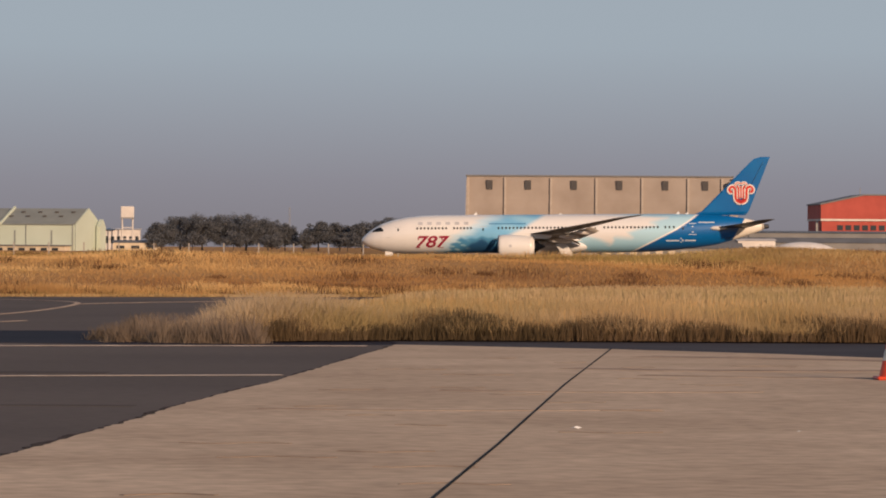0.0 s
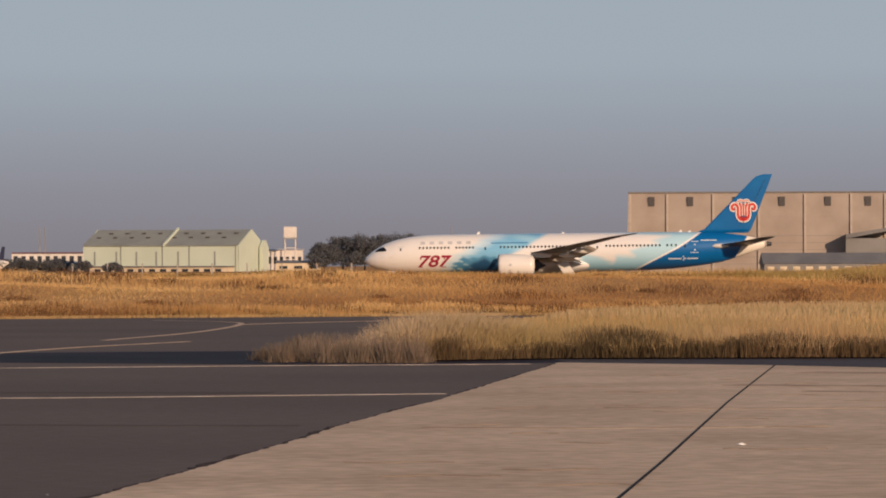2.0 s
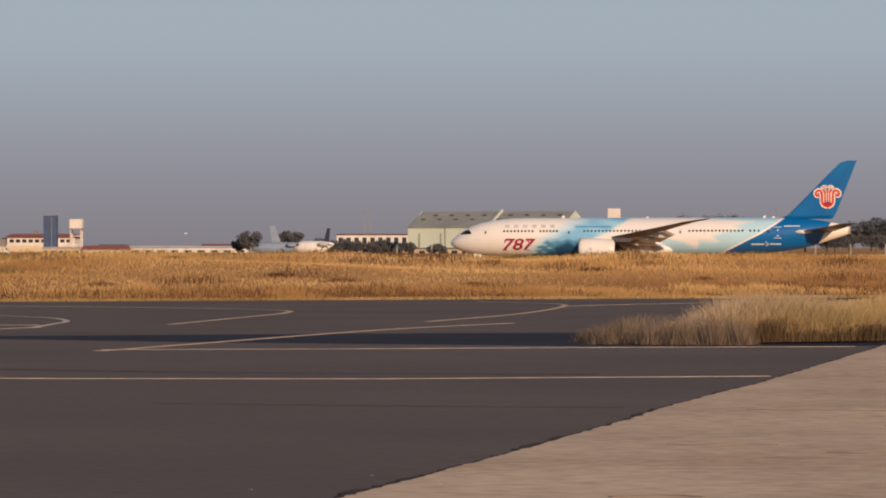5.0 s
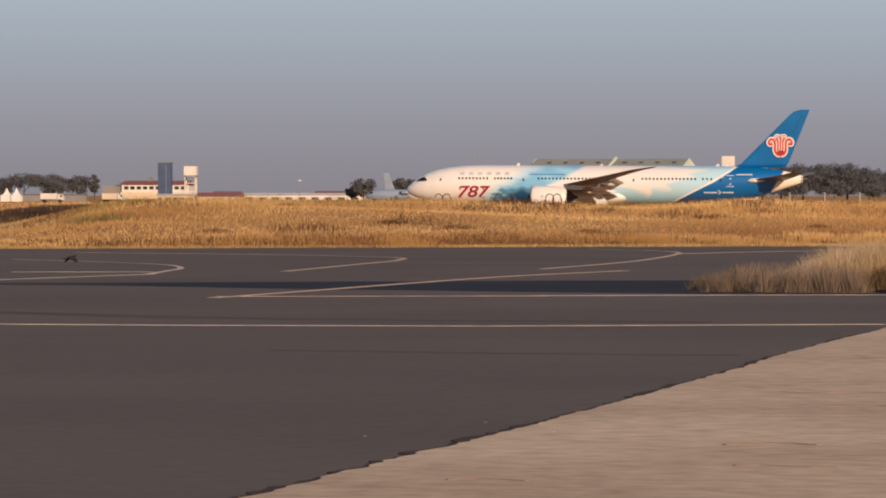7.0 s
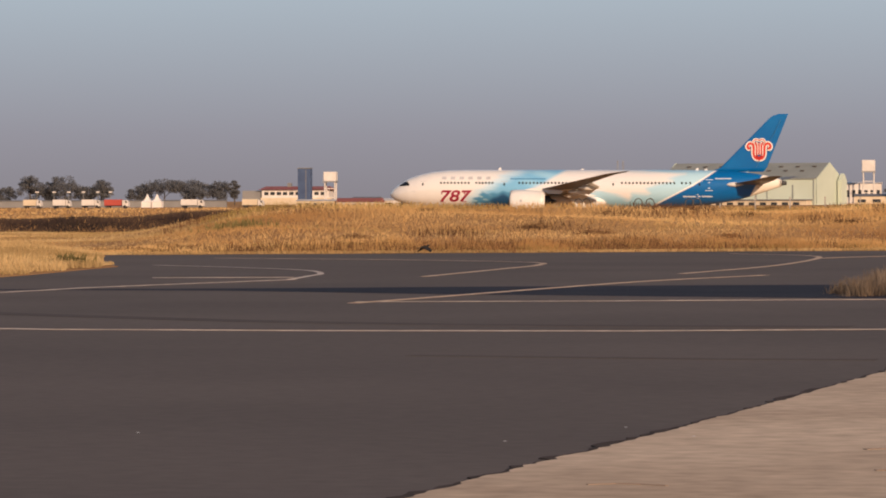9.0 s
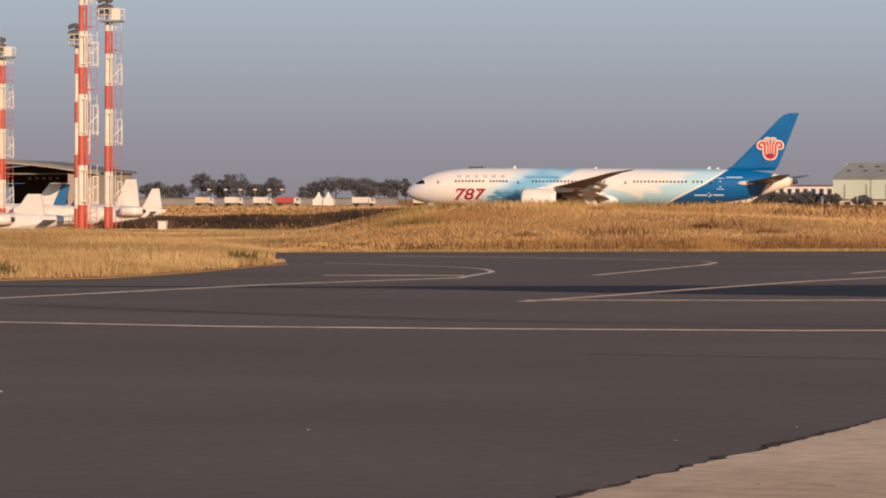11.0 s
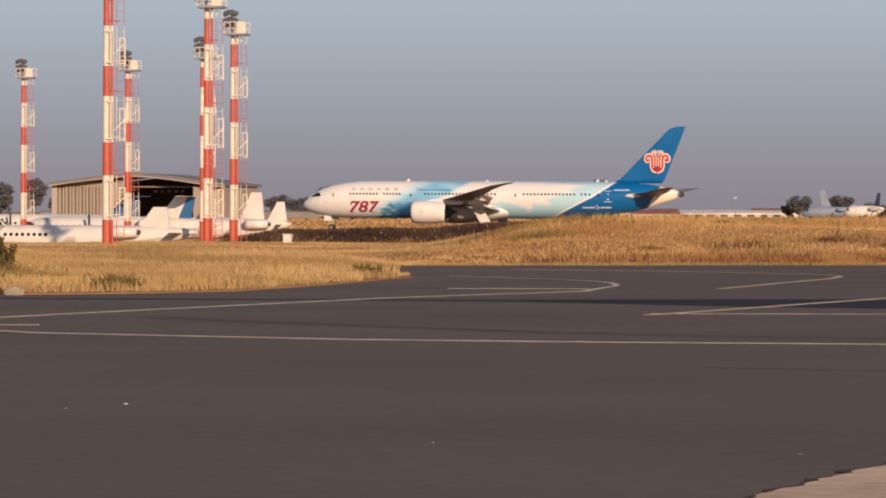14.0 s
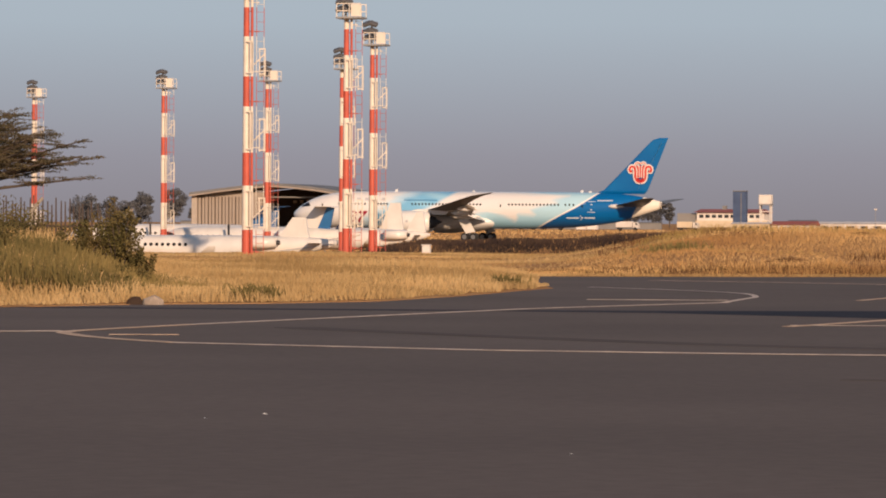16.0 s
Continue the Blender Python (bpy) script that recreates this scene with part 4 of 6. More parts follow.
# the rise beyond the taxiway: a tall ragged fringe, a short rusty slope, a fluffy crest
def fringe_clumps(x, y):
    return np.clip(0.5 + 0.38 * wave(x, y * 0.5, 1.15, 0.6) + 0.30 * wave(x, y * 0.5, 0.42, 3.1) + 0.28 * wave(x, y * 0.4, 4.3, 1.9), 0, 1)


def rise_low(x, y):
    return 0.30 + 0.70 * rise_side(x, y)


n = 150000
x = rng_np.uniform(-46, 33, n)
d = 0.5 + 9.0 * rng_np.uniform(0, 1, n) ** 1.35
y = far_edge(x) + d
c = fringe_clumps(x, y)
keep = (np.abs(x) < 0.21 * y + 2) & (rng_np.uniform(0, 1, n) < 0.25 + 0.75 * c) & (x > -29)
x, y, d, c = x[keep], y[keep], d[keep], c[keep]
tall = 0.72 + 0.28 * step(-x, 4, 16)
h = tall * rise_low(x, y) * (0.12 + 0.46 * c) * rng_np.uniform(0.45, 1.15, len(x)) * (0.35 + 0.65 * step(d, 0.6, 2.6))
gold = rng_np.uniform(0, 1, len(x)) < 0.25 + 1.0 * c
blades("fringe_grass", x[gold], y[gold], terrain(x[gold], y[gold]) - 0.03, h[gold], rng_np.uniform(0.010, 0.026, gold.sum()), M_GRASS, "tall ragged golden grass along the taxiway edge", 0.45, stem=M_GRASS_OLIVE)
blades("fringe_scrub", x[~gold], y[~gold], terrain(x[~gold], y[~gold]) - 0.03, h[~gold] * 1.1 + 0.05, rng_np.uniform(0.014, 0.034, (~gold).sum()), M_GRASS_BROWN, "dark brown withered stems between the grass clumps", 0.6, plain=True)
n = 26000
x = rng_np.uniform(-29, 30, n)
y = far_edge(x) + 0.25 + 1.3 * rng_np.uniform(0, 1, n)
blades("edge_grass", x, y, np.full(n, 0.0), rng_np.uniform(0.03, 0.10, n), rng_np.uniform(0.02, 0.05, n), M_GRASS_PALE, "short pale grass beside the asphalt", 0.8, plain=True)
n = 260000
x, y = scatter(n, 128, 222, -13, 10.5)
d = y - far_edge(x)
keep = (d > 6) & (d < 46)
x, y, d = x[keep], y[keep], d[keep]
p = patches(x, y * 0.35, 5.0, 2.2)
h = rise_low(x, y) * (0.05 + 0.13 * p) * rng_np.uniform(0.5, 1.25, len(x))
rusty = rng_np.uniform(0, 1, len(x)) < 0.15 + 0.75 * step(x + 5 * wave(x, y * 0.3, 4.0, 0.8), -9, 3)
wide = rng_np.uniform(0.014, 0.034, len(x))
for pick, mat, label in ((rusty, M_GRASS_RED, "short rusty dry grass on the slope"), (~rusty, M_GRASS, "short golden dry grass on the slope")):
    blades("short_grass", x[pick], y[pick], terrain(x[pick], y[pick]) - 0.02, h[pick], wide[pick], mat, label, 1.1, plain=True)
n = 230000
x, y = scatter(n, 155, 262, -19.5, 10.5)
d = y - far_edge(x)
keep = d > 24
x, y, d = x[keep], y[keep], d[keep]
p = np.clip(0.5 + 0.55 * wave(x, y * 0.4, 3.6, 2.2) + 0.30 * wave(x, y * 0.4, 1.1, 5.0), 0, 1)
h = rise_low(x, y) * (0.04 + 0.34 * p) * rng_np.uniform(0.5, 1.2, len(x)) * (0.5 + 0.5 * step(d, 26, 46))
band = np.sin(d / 7.0 + 0.9 * np.sin(x / 11.0) + 0.5 * wave(x, y, 4.0, 1.2))
olive = band + 0.5 * rng_np.uniform(-1, 1, len(x)) > 0.25
for pick, mat, name, label in ((olive, M_GRASS_OLIVE, "crest_grass", "fluffy olive straw on the crest of the rise"), (~olive, M_GRASS, "field_grass", "knee-high golden dry grass on the rise")):
    blades(name, x[pick], y[pick], terrain(x[pick], y[pick]) - 0.02, h[pick], rng_np.uniform(0.013, 0.032, pick.sum()), mat, label, 0.9, plain=True)
n = 14000
x, y = rng_np.normal(27.6, 2.6, n), rng_np.normal(202, 5.5, n)
blades("heaped_straw", x, y, terrain(x, y) - 0.02, rng_np.uniform(0.05, 0.20, n), rng_np.uniform(0.015, 0.035, n), M_GRASS_PALE, "pale straw over a low heap of soil", 1.0, plain=True)
n = 40000
x, y = scatter(n, 610, 1045, -19.5, 10.5)
keep = np.abs(x * RUN_N[0] + y * RUN_N[1] - RUN_OFF) > 21
x, y = x[keep], y[keep]
blades("distant_grass", x, y, terrain(x, y) - 0.02, rng_np.uniform(0.12, 0.45, len(x)), rng_np.uniform(0.15, 0.45, len(x)), M_GRASS, "dry golden grass beyond the runway", 0.5, plain=True)
# the level ground about the masts
n = 70000
x, y = scatter(n, 112, 262, -19.5, -9)
keep = (y - far_edge(x) > 0.4) & (rise_side(x, y) < 0.6)
x, y = x[keep], y[keep]
h = (0.05 + 0.16 * patches(x, y * 0.3, 3.0, 1.4)) * rng_np.uniform(0.5, 1.2, len(x))
blades("level_grass", x, y, terrain(x, y) - 0.02, h, rng_np.uniform(0.018, 0.040, len(x)), M_GRASS_PALE, "short golden dry grass on level ground", 0.9, plain=True)
# brown clumps of withered scrub, wide and low
n = 46000
spots = 190
tx, ty = scatter(spots, 150, 250, -13, 10.5)
size = rng_np.uniform(0.4, 2.2, spots)
which = rng_np.integers(0, spots, n)
x = tx[which] + size[which] * rng_np.normal(0, 0.55, n)
y = ty[which] + size[which] * rng_np.normal(0, 0.9, n)
d = y - far_edge(x)
keep = (d > 8) & (rise_side(x, y) > 0.3)
x, y, which = x[keep], y[keep], which[keep]
h = (0.10 + 0.13 * size[which] * np.exp(-((x - tx[which]) / size[which]) ** 2 * 1.5)) * rng_np.uniform(0.4, 1.1, len(x))
blades("dry_scrub", x, y, terrain(x, y) - 0.02, h, rng_np.uniform(0.016, 0.040, len(x)), M_GRASS_BROWN, "brown withered scrub among the grass", 0.7, plain=True)
n = 60000
x, y = scatter(n, 262, 630, -19.5, 10.5)
h = (0.12 + 0.30 * patches(x, y, 14, 1.1)) * rng_np.uniform(0.6, 1.2, n)
blades("far_grass", x, y, terrain(x, y) - 0.02, h, rng_np.uniform(0.08, 0.20, n), M_GRASS, "dry golden grass of the far airfield", 0.35, plain=True)
n = 60000
x, y = rng_np.uniform(-84, -37, n), rng_np.normal(283, 5.0, n)
keep = (x < -42.5 + 3 * rng_np.uniform(-1, 1, n)) & (x > -71 + 4 * rng_np.uniform(-1, 1, n))
x, y = x[keep], y[keep]
blades("burnt_scrub", x, y, terrain(x, y) - 0.05, rng_np.uniform(0.08, 0.42, len(x)) * (0.55 + 0.6 * patches(x, y, 1.6, 2.2)), rng_np.uniform(0.03, 0.09, len(x)), M_BURNT, "blackened burnt scrub on a low bank", 0.6, "scrub", plain=True)

# verge with the masts
left_edge = [(-60, 66), (-34, 74.5), (-26.9, 79.4), (-25.3, 83.2), (-23.2, 85.0), (-21.6, 88.5), (-21.4, 96), (-21.7, 104), (-21.75, 108), (-23.2, 113), (-25, 122), (-27, 131.3)]
tagged(part("verge", prism(left_edge + [(-60, 119), (-108, 101), (-108, 66)], -0.1, 0.009), M_SOIL), "dry soil verge beside the taxiway", "verge", kind="structure")


def verge_right_end(y):
    return np.interp(y, [66, 74.5, 79.4, 83.2, 85, 88.5, 96, 104, 108, 113, 122, 131.3, 140], [-60, -34, -26.9, -25.3, -23.2, -21.6, -21.4, -21.7, -21.75, -23.2, -25, -27, -30])


n = 110000
x, y = scatter(n, 74, 142, -21, -9)
keep = (x < verge_right_end(y) - 0.15 - 0.2 * np.sin(y * 1.3))
x, y = x[keep], y[keep]
zz = np.maximum(terrain(x, y), 0.03)
edge_in = verge_right_end(y) - x
h = (0.13 + 0.33 * patches(x, y, 3.1, 0.7)) * rng_np.uniform(0.6, 1.2, len(x)) * (0.5 + 0.5 * step(edge_in, 0.1, 2.0))
h *= 1 + 0.9 * step(-x / y, 0.29, 0.33) * step(y, 84, 92)
blades("verge_grass", x, y, zz, h, rng_np.uniform(0.018, 0.04, len(x)), M_GRASS_PALE, "short golden dry grass on the verge", 0.8, plain=True)
n = 30000
x, y = rng_np.uniform(-40, -26.5, n), rng_np.uniform(86, 106, n)
keep = (x < verge_right_end(y) - 1.2) & (x < -0.288 * y)
x, y = x[keep], y[keep]
h = (0.22 + 0.62 * step(-x / y, 0.287, 0.335)) * rng_np.uniform(0.5, 1.15, len(x)) * (0.85 + 0.3 * wave(x, y, 1.2, 0.8))
blades("hill_grass", x, y, np.maximum(terrain(x, y), 0.03), h, rng_np.uniform(0.02, 0.045, len(x)), M_GRASS_GREEN, "half-green tall grass on the fence mound", 0.5, plain=True)
for cx, cy, r in ((-22.7, 106.5, 0.5), (-27.5, 160, 1.6), (-24.0, 87.0, 0.5)):
    n = 260
    x, y = rng_np.normal(cx, r * 0.5, n), rng_np.normal(cy, r * 0.5, n)
    blades("green_tuft", x, y, np.maximum(terrain(x, y), 0.03), rng_np.uniform(0.1, 0.38, n), rng_np.uniform(0.03, 0.06, n), M_GRASS_GREEN, "low green weed tuft in dry grass", 0.8, "weed")

# seed heads standing above the straw
n = 5200
x, y = rng_np.uniform(0.9, 15, n), rng_np.uniform(76.6, 90, n)
keep = x > verge_left_end(y) + 1.5
x, y = x[keep], y[keep]
blades("seed_heads", x, y, np.full(len(x), 0.25), (0.36 + 0.10 * wave(x, y, 0.8, 1.9)) * rng_np.uniform(0.7, 1.25, len(x)), rng_np.uniform(0.006, 0.016, len(x)), M_SEED, "pale seed heads above the straw", 0.35)
n = 4500
x, y = scatter(n, 125, 205, -10.8, 10.5)
d = y - far_edge(x)
keep = (d > 1.5) & (wave(x, y, 2.4, 3.3) > 0.35)
x, y = x[keep], y[keep]
blades("seed_heads", x, y, terrain(x, y), rng_np.uniform(0.12, 0.36, len(x)) * (0.4 + 0.6 * rise_side(x, y)), rng_np.uniform(0.010, 0.022, len(x)), M_SEED, "pale seed heads above the dry grass", 0.8)

# ---- far buildings ----
M_BEIGE = material("beige_concrete_panels", (0.35, 0.30, 0.26), 0.9, second=(0.28, 0.235, 0.20), scale=0.12, gloss=0.2)
M_BEIGE_RIB = material("pale_concrete_rib", (0.42, 0.365, 0.315), 0.9, gloss=0.2)
M_VENT = material("dark_louvre", (0.07, 0.065, 0.065), 0.8)
M_GREYROOF = material("grey_sheet_roof", (0.17, 0.17, 0.17), 0.7, second=(0.13, 0.13, 0.135), scale=0.2)
M_GREYWALL = material("grey_wall", (0.22, 0.215, 0.21), 0.9, second=(0.18, 0.175, 0.17), scale=0.2)
M_WHITEWALL = material("white_wall", (0.66, 0.62, 0.58), 0.9, second=(0.55, 0.51, 0.47), scale=0.3)
M_CREAM = material("cream_wall", (0.62, 0.52, 0.38), 0.9, second=(0.52, 0.43, 0.31), scale=0.3)
M_REDWALL = material("red_cladding", (0.40, 0.065, 0.045), 0.7, second=(0.34, 0.05, 0.035), scale=0.3)
M_REDROOF = material("red_sheet_roof", (0.30, 0.085, 0.065), 0.7, second=(0.25, 0.075, 0.058), scale=0.3)
M_GREEN = material("pale_green_cladding", (0.51, 0.57, 0.48), 0.7, second=(0.46, 0.52, 0.43), scale=0.1, gloss=0.2)
M_GREENROOF = material("grey_green_roof", (0.27, 0.285, 0.265), 0.75, second=(0.22, 0.235, 0.22), scale=0.15, gloss=0.2)
M_GREENTRIM = material("light_green_trim", (0.58, 0.64, 0.52), 0.7)
M_BLUE = material("dark_blue_cladding", (0.035, 0.06, 0.13), 0.5, second=(0.05, 0.085, 0.17), scale=0.3)
M_WINDOW = glass("far_window", (0.04, 0.045, 0.05))
M_STEEL = material("galvanised_steel", (0.30, 0.30, 0.30), 0.6, metal=0.4)
M_POST = material("weathered_post", (0.34, 0.31, 0.28), 0.9)
M_DOME = material("white_fabric", (0.74, 0.70, 0.66), 0.8, second=(0.66, 0.61, 0.56), scale=0.4)
M_BARK = material("dark_bark", (0.09, 0.07, 0.055), 0.95, bump=0.02, grain=12)
# far leaves lightened to grey-blue, distance haze put into their base colour
M_LEAF_FAR = material("haze_paled_leaves", (0.165, 0.170, 0.180), 0.9, second=(0.135, 0.140, 0.150), scale=0.25, islands=0.06, gloss=0.1)
M_LEAF_BUSH = material("bush_leaves", (0.13, 0.115, 0.045), 0.85, second=(0.19, 0.14, 0.06), scale=1.2, islands=0.35, gloss=0.15)
M_LEAF_ACACIA = material("acacia_leaves", (0.12, 0.105, 0.06), 0.9, second=(0.15, 0.115, 0.065), scale=1.5, islands=0.35, gloss=0.15)


for m in (M_LEAF_FAR, M_LEAF_BUSH, M_LEAF_ACACIA):
    # thin leaves let part of the light through
    n, l = m.node_tree.nodes, m.node_tree.links
    thin, both = n.new("ShaderNodeBsdfTranslucent"), n.new("ShaderNodeMixShader")
    both.inputs[0].default_value = 0.4
    l.new(next(k for k in n if k.type == "HUE_SAT").outputs[0], thin.inputs[0])
    l.new(n["Principled BSDF"].outputs[0], both.inputs[1])
    l.new(thin.outputs[0], both.inputs[2])
    l.new(both.outputs[0], n["Material Output"].inputs[0])


def gz(x, y):
    return float(terrain(x, y))


def beige_hangar():
    b = thing("concrete_hangar", pose(61, 1052, gz(94, 1050), 0, 0, -4.6), "large beige concrete hangar with tall ribs and high vents", "hangar")
    h = 19.7
    bm = bmesh.new()
    loft(bm, [[(x, 0.0 + (0.0 if z < 9 else 0.9 * ((z - 9) / 10.7) ** 2), z) for z in (-1.5, 9, 14, 18.5, h)] + [(x, 34, h), (x, 34, -1.5)] for x in (0, 66)])
    part("wall", bm, M_BEIGE, b)
    part("roof_edge", boxed(-0.3, 66.3, 0.6, 34.3, h, h + 0.35), M_GREYROOF, b)
    bm = bmesh.new()
    loft(bm, [[(dx, (0.9 * (max(0.0, z - 9) / 10.7) ** 2) + dy, z) for dx, dy in ((-0.26, -0.45), (0.26, -0.45), (0.26, 0.3), (-0.26, 0.3))] for z in (-1.5, 9, 12, 15, 17.5, 19.4)])
    first = part("rib", bm, M_BEIGE_RIB, b)
    for i, x in enumerate((0.3, 9.5, 20.9, 32.2, 43.6, 55.0, 63.4, 65.8)):
        if i:
            shared("rib", first.data, b, pose(x, 0, 0))
        else:
            first.location.x = x
    # horizontal pour lines
    line = part("pour_line", boxed(0, 66, -0.05, 0.1, 0, 0.09), M_GREYWALL, b)
    line.location = (0, 0.02, 2.0)
    for i in range(1, 5):
        shared("pour_line", line.data, b, pose(0, 0.02, 2.0 + 1.75 * i))
    vent = part("vent", boxed(-0.75, 0.75, -0.4, 0.3, -1.15, 1.15), M_VENT, b)
    for i, x in enumerate((5.6, 15.2, 26.6, 37.9, 49.3, 59.2)):
        if i:
            shared("vent", vent.data, b, pose(x, 0.62, 17.6))
        else:
            vent.location = (x, 0.62, 17.6)
    for x, s in ((0.0, -1), (66.0, 1)):
        part("end_buttress", slab([(x + s * 1.1, -1.5), (x, -1.5), (x, 19.4), (x + s * 0.1, 19.4), (x + s * 0.35, 9)], -0.3, 1.2), M_BEIGE_RIB, b)
    canopy = part("canopy", slab([(53.5, 9.3), (65.5, 11.2), (65.5, 10.4), (53.5, 8.2)], -7, -0.4), M_GREYROOF, b)
    part("canopy_wall", boxed(53.5, 64.9, -6.5, -0.6, -1.5, 8.3), M_GREYWALL, b)
    part("corner_tower", boxed(65.1, 67.3, -2, 3, -1.5, 18.6), M_BEIGE_RIB, b)


beige_hangar()


def plain_shed(name, x0, x1, y0, y1, z1, wall, roof, label, rise=1.2, windows=0, category="shed", over=0.3, ridge=0.5, gapz=0.55, pane=None):
    """A long low building: walls, pitched roof, a row of openings."""
    zb = gz((x0 + x1) / 2, y0) - 0.8
    b = thing(name, pose(x0, y0, zb), label, category)
    w, d, h = x1 - x0, y1 - y0, z1 - zb
    part("wall", boxed(0, w, 0, d, 0, h - rise), wall, b)
    bm = bmesh.new()
    lo = h - rise
    loft(bm, [[(x, -over, lo), (x, d * ridge, h), (x, d + over, lo), (x, d * ridge, lo - 0.02)] for x in (-over, w + over)])
    part("roof", bm, roof, b)
    if windows:
        step_w = w / windows
        bm = boxed(-step_w * 0.27, step_w * 0.27, -0.06, 0.12, -(h - rise) * 0.16, (h - rise) * 0.16)
        first = part("window", bm, pane or M_WINDOW, b)
        for i in range(windows):
            m = pose((i + 0.5) * step_w, 0, lo * gapz)
            if i == 0:
                first.matrix_basis = m
            else:
                shared("window", first.data, b, m)
    return b


plain_shed("low_shed", 90, 123.5, 1000, 1012, 4.5, M_GREYWALL, M_GREYROOF, "long low shed with a dark sheet roof", 2.6, 11, pane=M_CREAM, gapz=0.62)
plain_shed("gate_building", 122.9, 131.8, 1003, 1010, 4.3, M_WHITEWALL, M_WHITEWALL, "small white gatehouse with wide openings", 0.5, 4, "gatehouse")
plain_shed("warehouse", 139.5, 143.6, 1150, 1170, 8.4, M_GREYWALL, M_GREYROOF, "small dark grey tower block", 0.4, 0, "building")
plain_shed("warehouse", 143.8, 190, 1150, 1180, 6.9, M_GREYWALL, M_GREYROOF, "long grey warehouse with flat roof", 0.6, 0, "warehouse")
plain_shed("warehouse", 128, 200, 1130, 1140, 5.0, M_GREYWALL, M_GREYROOF, "low grey-brown warehouse behind the dome", 1.4, 0, "warehouse")


def fabric_dome():
    b = thing("fabric_shelter", pose(138.6, 1004, gz(139, 1004) - 0.4), "low white fabric dome shelter with dark print", "shelter")
    bm = bmesh.new()
    rings = []
    for i in range(17):
        k = i / 16 * 2 - 1
        r = max(0.05, 1 - abs(k) ** 2.4)
        rings.append([(k * 11.6, 6 * math.cos(math.pi * j / 12) * r ** 0.5, 4.3 * r * math.sin(math.pi * j / 12)) for j in range(13)])
    loft(bm, rings)
    part("cover", bm, M_DOME, b, smooth=True)
    for x, w, z in ((-3.4, 3.4, 2.2), (1.6, 2.6, 1.7), (5.0, 1.2, 2.0)):
        part("print_bar", boxed(x, x + w, -5.75, -5.0, z - 0.5, z), M_REDROOF if x < 1 else M_GREYWALL, b)


fabric_dome()


def red_building():
    b = thing("red_building", pose(184.9, 1300, gz(190, 1300) - 0.5), "red clad industrial building above a white band", "building")
    part("lower_wall", boxed(0.3, 40, 0.4, 30, 0, 11), M_REDWALL, b)
    bm = slab([(0, 11.6), (0, 15.9), (13.5, 18.9), (40, 18.9), (40, 11.6)], 0, 30)
    part("red_cladding", bm, M_REDWALL, b)
    part("white_band", boxed(-0.05, 40.05, -0.1, 30, 11.0, 11.6), M_WHITEWALL, b)
    part("roof_edge", slab([(-0.3, 15.9), (-0.3, 16.3), (13.5, 19.3), (40.3, 19.3), (40.3, 18.9), (13.5, 18.9)], -0.3, 30.3), M_GREYROOF, b)
    first = part("window", boxed(-0.9, 0.9, -0.1, 0.1, -0.8, 0.8), M_WINDOW, b)
    for i in range(8):
        m = pose(6 + 2.6 * i, 0.4, 8.9)
        if i == 0:
            first.matrix_basis = m
        else:
            shared("window", first.data, b, m)
    part("side_mast", boxed(-1.2, -0.5, 2, 3, 0, 11), M_STEEL, b)
    part("roof_mast", tube(bmesh.new(), (12.6, 3, 18.9), (12.6, 3, 21.2), 0.12, n=6), M_STEEL, b)


red_building()


